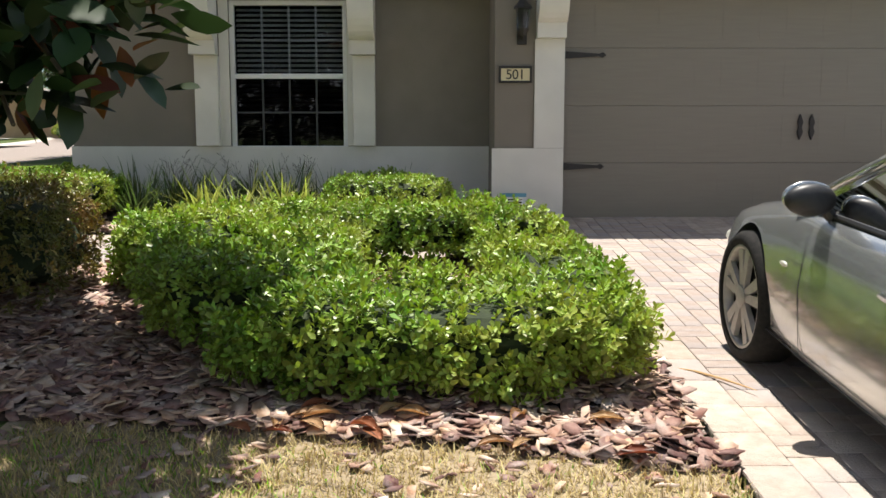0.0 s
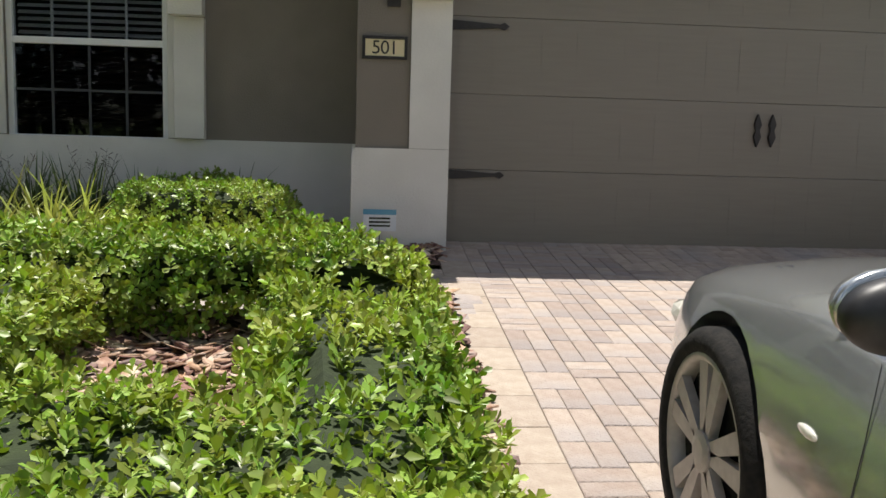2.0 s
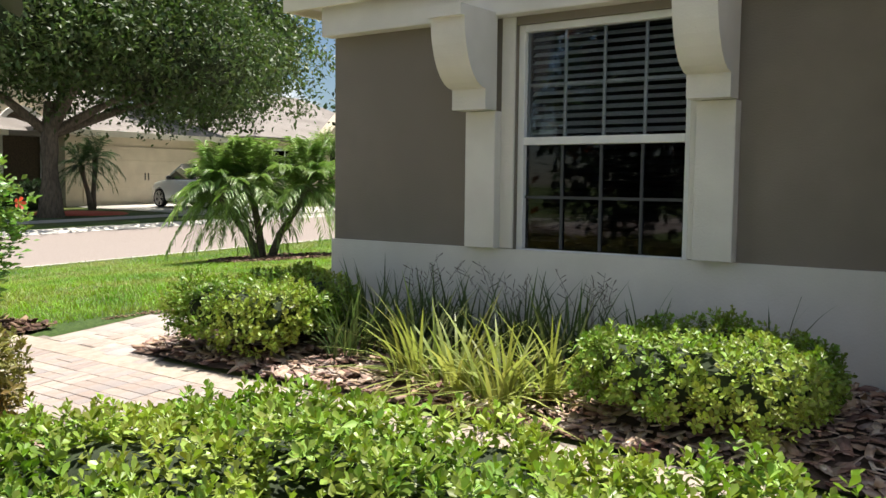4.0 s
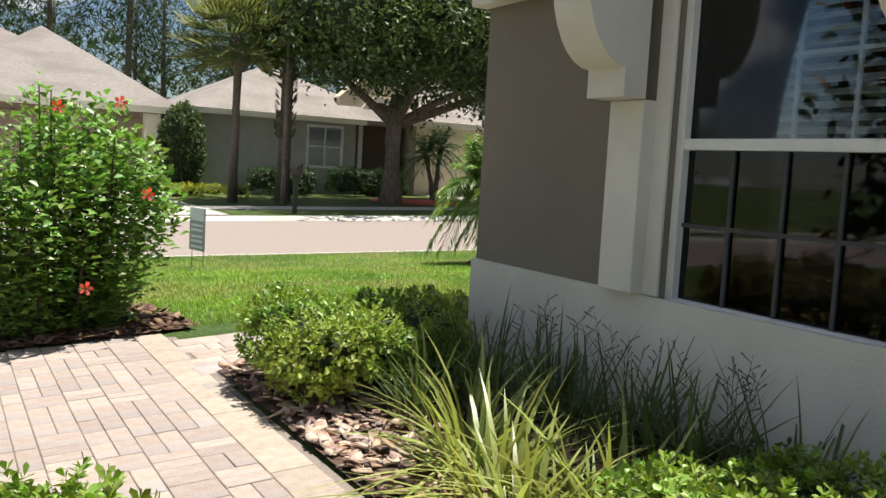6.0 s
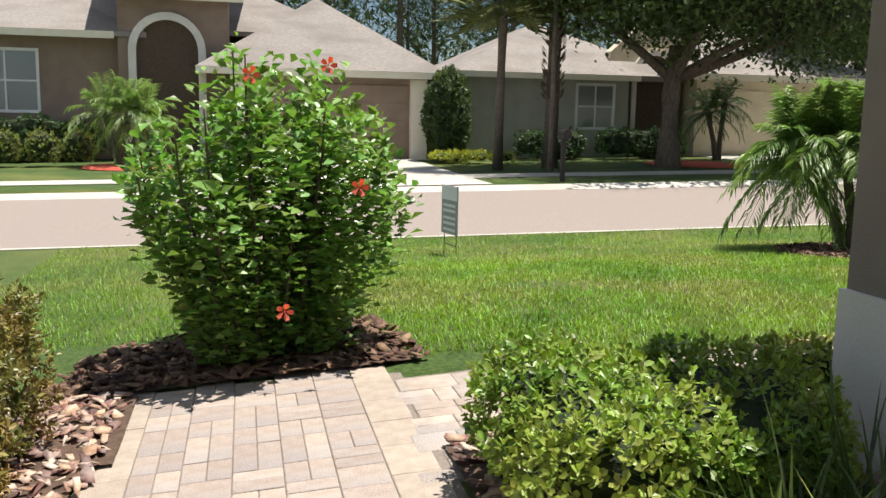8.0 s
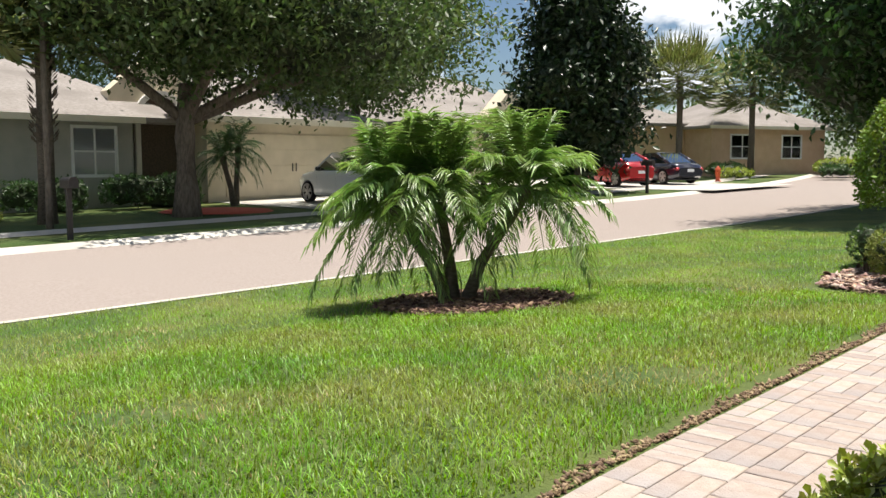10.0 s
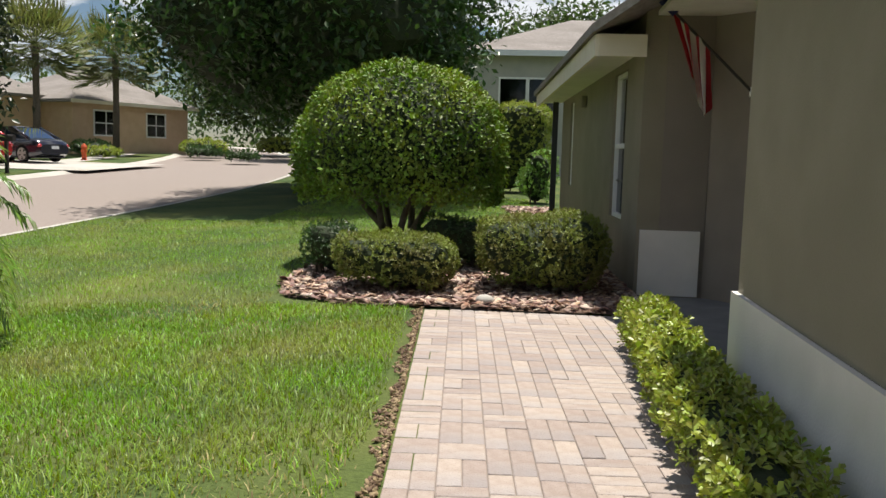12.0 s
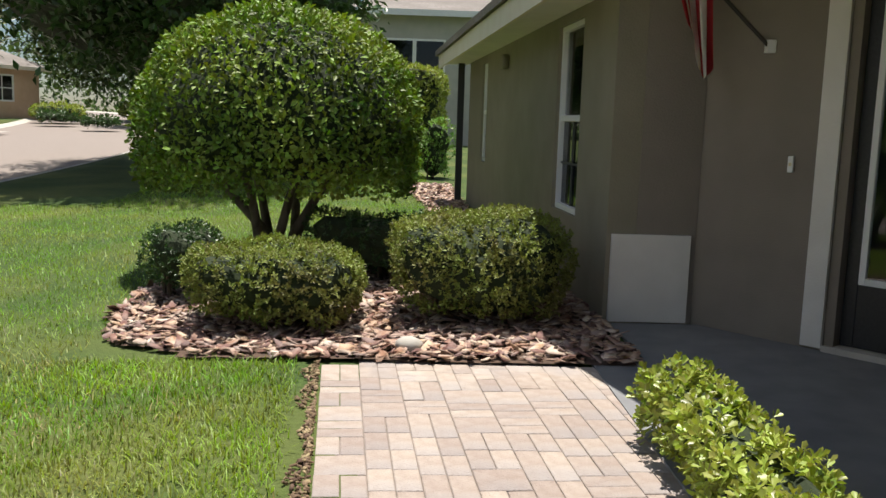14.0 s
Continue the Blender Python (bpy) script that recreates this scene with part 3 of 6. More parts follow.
part("storm_frame", boxes((.062, .14, .08, .12, .02, 2.2), (.93, 1.008, .08, .12, .02, 2.2), (.14, .93, .08, .12, .02, .4), (.14, .93, .08, .12, 2.1, 2.2), bevel=0.004), "blackplastic", ed)
part("white_sash", boxes((.142, .18, .07, .11, .402, 2.098), (.89, .928, .07, .11, .402, 2.098), (.18, .89, .07, .11, .402, .44), bevel=0.003), "vinyl", ed)
part("pane", boxes((.181, .889, .088, .092, .442, 2.097)), "glass", ed)
part("threshold", boxes((0, 1.07, -.03, .2, -.03, .018)), "concrete", ed)
structure("wall_hall", boxes((-3.5, 2.5, 17.3, 17.4, -.1, 2.75), (-1.4, -1.2, 13.22, 15.35, -.3, 2.75), (1.5, 1.6, 13.2, 17.3, -.1, 2.7)), "room", "inner entry hall walls coloured near-black for indoor dimness")
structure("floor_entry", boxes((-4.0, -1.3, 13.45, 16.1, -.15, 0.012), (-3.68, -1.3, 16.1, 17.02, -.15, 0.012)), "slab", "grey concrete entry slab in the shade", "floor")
# eaves, soffits, roofs
structure("ceiling_eaves", boxes((-3.97, .2, 9.23, FY - .13, 2.36, 2.40), (-3.97, VX - .002, FY - .1, 13.7, 2.36, 2.40), (-3.62, -1.2, 13.46, 17.3, 2.5, 2.54),
                                 (.2, 7.7, 8.41, PY - .002, 2.36, 2.40)), "white", "white painted soffit boards", "ceiling")
structure("fascia", boxes((-4.0, -3.97, 9.2, 13.7, 2.30, 2.48), (-3.97, .17, 9.2, 9.23, 2.30, 2.48), (-3.97, -3.6, 13.7, 13.73, 2.30, 2.48), (.17, 7.7, 8.38, 8.41, 2.30, 2.48), (.17, .2, 8.41, 9.2, 2.30, 2.48)),
          "cream", "cream painted gutter and fascia board", "trim")


structure("ceiling_long", boxes((LX - .42, LX - .002, 17.0, 25.3, 2.2, 2.24)), "white", "white soffit under the long eaves", "ceiling").matrix_basis = ROT
structure("fascia_long", boxes((LX - .45, LX - .42, 16.98, 25.33, 2.13, 2.32), (LX - .42, LX + .0, 16.96, 16.99, 2.13, 2.32)), "cream", "cream gutter board of the long wall", "trim").matrix_basis = ROT


def slope(name, pts, thick=.08):
    bm = bmesh.new()
    up = [bm.verts.new(p) for p in pts]
    dn = [bm.verts.new((p[0], p[1], p[2] - thick)) for p in pts]
    bm.faces.new(up), bm.faces.new(dn[::-1])
    for i in range(len(pts)):
        j = (i + 1) % len(pts)
        bm.faces.new((up[i], dn[i], dn[j], up[j]))
    bmesh.ops.triangulate(bm, faces=[f for f in bm.faces if len(f.verts) > 3])
    return bm


for pts in (((-4.03, 9.18, 2.57), (.15, 9.18, 2.57), (.15, 11.5, 4.0), (-1.4, 11.5, 4.0)), ((-4.03, 9.18, 2.57), (-1.4, 11.5, 4.0), (-1.4, 13.0, 4.0), (-4.03, 13.75, 2.57)),
            ((-4.2, 16.9, 2.4), (2, 20, 5.0), (2, 22, 5.0), (-4.7, 25.4, 2.4)), ((-4.7, 25.4, 2.4), (2, 22, 5.0), (8, 25.4, 2.5)),
            ((.1, 8.36, 2.57), (7.8, 8.36, 2.57), (6, 12, 4.7), (2, 12, 4.7)), ((-3.4, 13.97, 2.68), (-1.4, 13.0, 4.0), (2, 12, 4.7), (2, 20, 5.0), (-4.2, 16.9, 2.4)),
            ((7.8, 8.36, 2.57), (8, 25.4, 2.5), (2, 22, 5.0), (2, 20, 5.0), (6, 12, 4.7)), ((.1, 8.36, 2.57), (2, 12, 4.7), (-1.4, 13, 4.0), (-1.4, 11.5, 4.0), (.15, 11.5, 4.0))):
    structure("roof", slope("roof", pts), "shingle", "grey-brown asphalt shingle roof slope", "roof")
structure("wall_far", boxes((-.5, 7.3, 24.9, 25.1, -.3, 2.75), (7.1, 7.3, 8.76, 24.9, -.3, 2.75)), "olive", "olive-tan stucco outer wall")


# ---- foliage makers ----
def bumpy(p, amount, scale, seed):
    q = p * scale + seed
    return amount * (np.sin(q[:, 0] * 2.1 + q[:, 1]) + np.sin(q[:, 1] * 2.7 - q[:, 2] * 1.3) + np.sin(q[:, 2] * 2.3 + q[:, 0] * 1.7) + .6 * np.sin(q[:, 0] * 5.1 + q[:, 2] * 3.3 + q[:, 1] * 4.2))


def rounded_points(c, h, n, power, rng):
    """Points on a rounded box with half sizes h round c, and their outward normals."""
    d = unit(rng.normal(size=(n * 14, 3)))
    k = (np.abs(d) ** power).sum(1) ** (-1 / power)
    p = d * k[:, None]
    # even over the stretched surface: weigh each direction by the area that it stands for
    m = unit(np.sign(p) * np.abs(p) ** (power - 1))
    w = k ** 2 / np.maximum((m * d).sum(1), .05) * np.linalg.norm(m / h, axis=1)
    p = p[rng.choice(len(p), n, replace=False, p=w / w.sum())]
    nn = unit(np.sign(p) * np.abs(p) ** (power - 1) / h)
    return c + p * h, nn, p


def shrub_leaves(blocks, per_m2, size, width, rng, power=4.5, bump=.03, bscale=3.0, cut=None, spread=.9, depth=.09, bottom=-.75, rounded=False):
    """Leaves over one or more rounded blocks (centre, half sizes), none inside another block."""
    ats, ways, ups = [], [], []
    for c, h in blocks:
        c, h = np.array(c, float), np.array(h, float)
        area = 8 * (h[0] * h[1] + h[2] * (h[0] + h[1])) * .85
        p, nn, q = rounded_points(c, h, int(area * per_m2 / WHORL), power, rng)
        keep = q[:, 2] > bottom
        for c2, h2 in blocks:
            c2, h2 = np.array(c2, float), np.array(h2, float)
            if not (np.allclose(c2, c) and np.allclose(h2, h)):
                keep &= ((np.abs((p - c2) / h2)) ** power).sum(1) > .85
        p, nn = p[keep], nn[keep]
        p = p + nn * (bumpy(p, bump, bscale, c[0] * 3.1) - rng.random(len(p)) * depth)[:, None]
        ats.append(p), ways.append(nn)
    tip, nn = np.concatenate(ats), np.concatenate(ways)
    # each shoot carries a whorl of leaves that open away from its axis
    axis = unit(nn * .75 + rng.normal(size=tip.shape) * .38 * spread + np.array([0, 0, .45]))
    k = np.tile(np.arange(WHORL), len(tip))
    tip, axis = np.repeat(tip, WHORL, 0), np.repeat(axis, WHORL, 0)
    e1 = unit(np.cross(axis, np.array([.31, .77, .2])))
    e2 = np.cross(axis, e1)
    a = k * 2.4 + rng.random(len(k)) * 1.2 + np.repeat(rng.random(len(k) // WHORL) * 6.3, WHORL)
    out = e1 * np.cos(a)[:, None] + e2 * np.sin(a)[:, None]
    open_ = (.3 + 1.15 * k / WHORL + rng.normal(size=len(k)) * .15)[:, None]
    s = size * (.62 + .55 * rng.random(len(k))) * (.75 + .4 * k / WHORL)
    at = tip - axis * (k / WHORL * size * 1.1)[:, None]
    way = axis * np.cos(open_) + out * np.sin(open_)
    up = axis * np.sin(open_) - out * np.cos(open_) + rng.normal(size=at.shape) * .12
    return (round_leaves if rounded else leaf_mesh)("foliage", at, way, up, s, s * width, .3, .14)


WHORL = 8


# solid blobs behind the leaves; their dark colour puts in the inner shade
def core_mesh(blocks, shrink, power=4.5, bump=.03, bscale=3.0):
    bm = bmesh.new()
    for c, h in blocks:
        c, h = np.array(c, float), np.array(h, float)
        r = bmesh.ops.create_icosphere(bm, subdivisions=3, radius=1)
        vs = r["verts"]
        d = np.array([v.co[:] for v in vs])
        p = d * ((np.abs(d) ** power).sum(1) ** (-1 / power))[:, None] * np.maximum(h - shrink * np.array([1, 1, .7]), h * .5) + c
        p = p + unit(d) * bumpy(p, bump, bscale, c[0] * 3.1)[:, None]
        for v, q in zip(vs, p):
            v.co = q
    return bm


def shrub(name, label, category, blocks, leaf, per_m2, size, width=.5, group="", rng=None, power=4.5, bump=.03, bscale=3.0, depth=.09, spread=.9, bottom=-.75, stems=3, rounded=False):
    rng = rng or np.random.default_rng(int(abs(blocks[0][0][0] * 1000)) + 5)
    c, h = blocks[0]
    zg = g(c[0], c[1])
    ob = thing(name, (c[0], c[1], zg), label, category, group)
    loc = [((b[0][0] - c[0], b[0][1] - c[1], b[0][2] - zg), b[1]) for b in blocks]
    part("foliage", shrub_leaves(loc, per_m2, size, width, rng, power, bump, bscale, None, spread, depth, bottom, rounded), leaf, ob)
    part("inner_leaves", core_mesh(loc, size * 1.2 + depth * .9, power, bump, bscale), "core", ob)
    if stems:
        for b in loc:
            for k in range(stems):
                bm = bmesh.new()
                a = rng.random(2) * 2 - 1
                x, y = b[0][0] + a[0] * b[1][0] * .5, b[0][1] + a[1] * b[1][1] * .5
                z0 = g(c[0] + x, c[1] + y) - zg
                tube(bm, [(x * .9, y * .9, z0 - .03), (x, y, b[0][2])], [.02, .012], 6)
                part("stem", bm, "twig", ob)
    return ob


def blk(x0, x1, y0, y1, ztop, low=.04):
    """A clipped block from the ground up to ztop."""
    xc, yc = (x0 + x1) / 2, (y0 + y1) / 2
    zb = g(xc, yc) + low
    return ((xc, yc, (zb + ztop) / 2), ((x1 - x0) / 2, (y1 - y0) / 2, (ztop - zb) / 2))


def clumps(centres, radii, n, per, size, width, rng, shell=.55, droop=.15, hang=0.0, fold=.25):
    """Loose leaf puffs over ellipsoids: where each puff sits and the leaves round it."""
    cs = []
    vol = np.array([r[0] * r[1] * r[2] for r in radii]) ** .67
    for c, r, v in zip(centres, radii, vol / vol.sum()):
        k = max(4, int(n * v))
        d = unit(rng.normal(size=(k, 3)))
        rad = shell + (1 - shell) * rng.random(k) ** .6
        cs.append(np.array(c) + d * rad[:, None] * np.array(r) * (1 + bumpy(d * 2, .05, 1.5, c[0]))[:, None])
    cs = np.concatenate(cs)
    at = np.repeat(cs, per, 0) + rng.normal(size=(len(cs) * per, 3)) * size * 1.5
    way = unit(rng.normal(size=at.shape) + np.array([0, 0, -hang]))
    up = unit(rng.normal(size=at.shape) * .6 + np.array([0, 0, 1]))
    s = size * (.6 + .8 * rng.random(len(at)))
    return leaf_mesh("crown", at, way, up, s, s * width, fold, droop)


# ---- hedges and bushes ----
shrub("clipped_hedge", "bright green clipped hedge ring round a mulch hollow", "hedge",
      [blk(-1.0, .99, 3.78, 5.0, .03), blk(.28, 1.01, 4.0, 7.1, .1), blk(-1.55, -.42, 4.4, 6.95, .15), blk(-2.05, -.9, 5.6, 6.78, .22), blk(-1.9, 1.0, 6.28, 7.04, .25)],
      "leaf", 3500, .05, .56, power=4.2, bump=.032, bscale=3.6, depth=.13, bottom=-.97, rounded=True)
shrub("low_hedge", "small rounded clipped hedge against the plinth", "hedge", [blk(-1.03, .24, 8.02, 8.98, .37)], "leaf", 3800, .038, .56, power=3, depth=.08, rounded=True)
shrub("corner_bush", "rounded yellow-green bush at the house corner", "bush", [blk(-4.04, -2.85, 7.95, 9.18, .41)], "leaf", 3600, .042, .56, power=3, depth=.1, rounded=True)
shrub("bronze_hedge", "olive and bronze clipped hedge beside the paved path", "hedge", [blk(-5.15, -2.1, 4.9, 6.4, .47)], "leaf_brown", 3000, .042, .5, power=5, bump=.04, depth=.12)
shrub("path_hedge", "low clipped yellow-green hedge along the paved path", "hedge", [blk(-4.08, -3.72, 9.2, 14.95, .355)], "leaf_light", 3600, .045, .6, power=6, bump=.015, depth=.08, rounded=True)
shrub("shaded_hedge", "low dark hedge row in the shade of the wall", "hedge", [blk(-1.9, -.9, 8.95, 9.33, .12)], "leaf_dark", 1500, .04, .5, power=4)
shrub("round_bush", "olive-green rounded bush in the bark bed", "bush", [blk(-6.45, -5.25, 16.3, 17.3, .55)], "leaf_olive", 4800, .029, .55, power=2.7, group="bed bushes", depth=.06)
shrub("round_bush", "larger olive-green rounded bush beside the wall", "bush", [blk(-5.15, -3.95, 16.5, 17.9, .74)], "leaf_olive", 4800, .029, .55, power=2.7, group="bed bushes", depth=.06)
shrub("small_bush", "small dark bush at the lawn's edge", "bush", [blk(-6.95, -6.3, 17.2, 17.9, .6)], "leaf_dark", 3000, .026, .55, power=2.4, group="bed bushes", depth=.06)
shrub("back_hedge", "dark clipped hedge behind the round bushes", "hedge", [blk(-5.9, -4.4, 18.0, 18.6, .62)], "leaf_dark", 2500, .03, .55, power=4, group="bed bushes", depth=.06)
shrub("tall_hedge", "tall bright green clipped hedge across the side yard", "hedge", [blk(-6.9, -4.2, 33.6, 35.0, 2.72)], "leaf_light", 900, .075, .55, power=7, bump=.03)


def dome_tree():
    rng = np.random.default_rng(21)
    x, y = -6.15, 19.0
    z = g(x, y)
    ob = thing("dome_tree", (x, y, z), "round-topped clipped privet tree with several bare stems", "tree")
    cz, n = 1.12 - z, 19000
    d = unit(rng.normal(size=(n * 2, 3)))
    d = d[d[:, 2] > -.42][:n]
    h = np.array([1.2, 1.2, 1.12])
    r = (np.abs(d) ** 2.3).sum(1) ** (-1 / 2.3)
    low = d[:, 2] < 0
    p = d * r[:, None] * h
    p[low, 2] *= .9
    nn = unit(d)
    p = p * (1 + bumpy(d * 1.5, .012, 2.5, 3.0))[:, None] - nn * (rng.random(len(p)) * .12)[:, None] + np.array([0, 0, cz])
    way = unit(nn * .6 + rng.normal(size=p.shape) * .9 + np.array([0, 0, .2]))
    s = .055 * (.6 + .8 * rng.random(len(p)))
    part("foliage", leaf_mesh("foliage", p, way, unit(nn + rng.normal(size=p.shape) * .35 + np.array([0, 0, .5])), s, s * .55, .3, .1), "leaf_dome", ob)
    # near-black core: shade inside the dome, put in as colour
    bm = bmesh.new()
    bmesh.ops.create_icosphere(bm, subdivisions=4, radius=1)
    for v in bm.verts:
        v.co = Vector((v.co.x * 1.04, v.co.y * 1.04, (v.co.z * .98 if v.co.z > 0 else v.co.z * .35) + cz))
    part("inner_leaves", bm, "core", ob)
    for k in range(7):
        a = k * 2 * math.pi / 7 + .3
        bm = bmesh.new()
        rr = .07 + .05 * (k % 3)
        tube(bm, [(rr * math.cos(a), rr * math.sin(a), -.05), (rr * 2 * math.cos(a), rr * 2 * math.sin(a), .3), ((.35 + .1 * (k % 2)) * math.cos(a + .2), .4 * math.sin(a + .2), .65), (.7 * math.cos(a + .3), .65 * math.sin(a + .3), 1.05)],
             [.05, .045, .035, .02], 8)
        part("stem", bm, "bark", ob, smooth=True)


dome_tree()


def hibiscus():
    rng = np.random.default_rng(5)
    x, y = -5.95, 7.32
    z = g(x, y)
    ob = thing("hibiscus_bush", (x, y, z), "tall loose hibiscus bush with coral red flowers", "bush")
    at, way = [], []
    tips = []
    for k in range(160):
        a, rr = rng.random() * 2 * math.pi, rng.random() ** .6
        top = np.array([math.cos(a) * rr * .77, math.sin(a) * rr * .77, 0])
        hgt = (1.85 - .55 * rr ** 2) * (.62 + .38 * rng.random())
        base = top * .5
        pts = [base, base + (top - base) * .45 + [0, 0, hgt * .4], top + [0, 0, hgt * .75], top * 1.06 + [0, 0, hgt]]
        if k < 22:
            part("stem", tube(bmesh.new(), [tuple(p) for p in pts], [.014, .011, .008, .004], 5), "twig", ob)
        for j in range(70):
            t = .02 + .98 * (j + rng.random()) / 70
            seg = min(int(t * 3), 2)
            p = pts[seg] + (pts[seg + 1] - pts[seg]) * (t * 3 - seg)
            b = rng.random() * 2 * math.pi
            w = np.array([math.cos(b), math.sin(b), .35 + .5 * (t > .85)])
            at.append(p + np.array([math.cos(b), math.sin(b), 0]) * .02 + rng.normal(size=3) * .03), way.append(w)
        tips.append(pts[3])
    at, way = np.array(at), np.array(way)
    s = .072 * (.55 + .8 * rng.random(len(at)))
    up = np.array([0, 0, 1.0]) + rng.normal(size=at.shape) * .4
    part("foliage", leaf_mesh("foliage", at, way, up, s, s * .68, .25, .2), "leaf_hib", ob)
    for px, py, pz in ((.42, -.1, 1.6), (.4, .3, 1.66), (.78, .42, 1.05), (.74, .05, .42)):
        fl = bmesh.new()
        for i in range(5):
            a = i * 2 * math.pi / 5
            c = Vector((px, py, pz))
            pts = []
            for rr, da, hh in ((.006, 0, 0), (.03, -.5, .012), (.046, -.2, .024), (.046, .25, .022), (.03, .5, .012)):
                pts.append(fl.verts.new(c + Vector((hh + .01, rr * math.cos(a + da), rr * math.sin(a + da)))))
            fl.faces.new(pts)
        tube(fl, [(px, py, pz), (px + .06, py, pz + .01)], [.004, .003], 5)
        part("flower", fl, "petal", ob, "coral red open flower")


hibiscus()


def strappy(name, x, y, label, n, length, width, material, rng, spread=.16, lean=.8):
    z = g(x, y)
    ob = thing(name, (x, y, z), label, "plant", "strappy plants")
    a = rng.random(n) * 2 * math.pi
    r = rng.random(n) ** .5 * spread
    at = np.stack([np.cos(a) * r, np.sin(a) * r, np.zeros(n)], 1)
    a2 = a + rng.normal(size=n) * .5
    L = length * (.55 + .6 * rng.random(n))
    b = L * lean * (.25 + .9 * rng.random(n))
    part("foliage", blade_mesh("foliage", at, np.stack([np.cos(a2), np.sin(a2), np.zeros(n)], 1), np.sqrt(np.maximum(L ** 2 - (b * .8) ** 2, .02)), width * (.7 + .6 * rng.random(n)), b, 5), material, ob)["kind"] = "stuff"
    return ob


R3 = np.random.default_rng(11)
for x, y in ((-1.75, 8.35), (-1.4, 8.25), (-2.1, 8.45), (-1.25, 8.5)):
    strappy("flax_lily", x, y, "variegated yellow-green flax lily clump", 80, .62, .03, "flax", R3, lean=1.15)
for x, y in ((-2.9, 9.0), (-2.5, 8.85), (-2.45, 9.15), (-2.1, 9.0), (-1.75, 9.05), (-1.4, 9.0), (-1.05, 9.12), (-2.75, 8.6), (-.35, 9.2)):
    strappy("dark_lily", x, y, "dark green strappy lily clump by the plinth", 78 if x < -.5 else 12, .6, .02, "flax_dark", R3, lean=.85)
for x, y in ((-2.6, 9.1), (-1.9, 9.1), (-1.3, 9.1)):
    ob = thing("seed_stalks", (x, y, g(x, y)), "thin dry seed stalks rising from the lilies", "plant", "strappy plants")
    for k in range(7):
        bm = bmesh.new()
        dx, dy, hh = R3.normal() * .14, R3.normal() * .08, .46 + R3.random() * .16
        tube(bm, [(0, 0, 0), (dx * .5, dy * .5, hh * .6), (dx, dy, hh)], [.002, .0016, .001], 4)
        for j in range(6):
            t = .7 + .05 * j
            p = Vector((dx * t, dy * t, hh * t))
            tube(bm, [p, p + Vector((R3.normal() * .03, R3.normal() * .03, .03))], [.001, .003], 4)
        part("stalk", bm, "twig", ob)


def frond(base, heading, rise, length, rng, at, way, up, leaflet, pairs, ribs, droop=.8):
    """One feather palm leaf: the rib into ribs, the leaflets into the lists."""
    pts = []
    h = np.array([math.cos(heading), math.sin(heading), 0])
    for i in range(9):
        t = i / 8
        pts.append(base + h * length * (t * max(math.cos(rise), .3) * (1 - .18 * t)) + np.array([0, 0, length * (t * math.sin(rise) - droop * .62 * t * t)]))
    tube(ribs, [tuple(p) for p in pts], [.009 - .0008 * i for i in range(9)], 4)
    side = np.array([-h[1], h[0], 0])
    for j in range(pairs):
        t = .12 + .88 * j / pairs
        k = min(int(t * 8), 7)
        p = pts[k] + (pts[k + 1] - pts[k]) * (t * 8 - k)
        d = unit((pts[k + 1] - pts[k])[None])[0]
        for s in (-1, 1):
            at.append(p)
            way.append(side * s * .85 + d * .75 + np.array([0, 0, .16 - .5 * rng.random()]))
            up.append(np.array([0, 0, 1.0]) + rng.normal(size=3) * .15)


def feather_palm(name, x, y, crowns, label, length=1.0, count=34, leaflet=.2, pairs=34, width=.07, mat_leaf="palm", trunk=.055, group=""):
    """Feather palms with slim leaning trunks: crowns are (dx, dy, height)."""
    rng = np.random.default_rng(int(abs(x * 100)))
    z = g(x, y)
    ob = thing(name, (x, y, z), label, "palm", group)
    for dx, dy, hh in crowns:
        bm = bmesh.new()
        tube(bm, [(dx * .12, dy * .12, -.05), (dx * .35, dy * .35, hh * .35), (dx * .75, dy * .75, hh * .72), (dx, dy, hh)], [trunk * 1.35, trunk, trunk * .9, trunk * 1.3], 10)
        part("trunk", bm, "palmbark", ob, smooth=True)
        at, way, up, ribs = [], [], [], bmesh.new()
        for k in range(count):
            rise = 1.5 - 1.95 * (k / count) ** 1.25 + rng.normal() * .16
            frond(np.array([dx, dy, hh]), k * 2.4 + rng.normal() * .2, rise, length * (.8 + .3 * rng.random()), rng, at, way, up, leaflet, pairs, ribs, .82 - .22 * rise)
        n = len(at)
        s = leaflet * (.7 + .5 * rng.random(n))
        part("crown", leaf_mesh("crown", np.array(at), np.array(way), np.array(up), s, s * width * 1.2, .4, .3), mat_leaf, ob)
        part("leaf_ribs", ribs, mat_leaf, ob)
    return ob


feather_palm("pygmy_date_palm", -9.25, 13.75, ((-.42, -.5, 1.02), (-.16, -.1, 1.12), (.45, .52, 1.12)), "three-stemmed pygmy date palm in a round bark bed", 1.02, 46, .23, 38, .06)


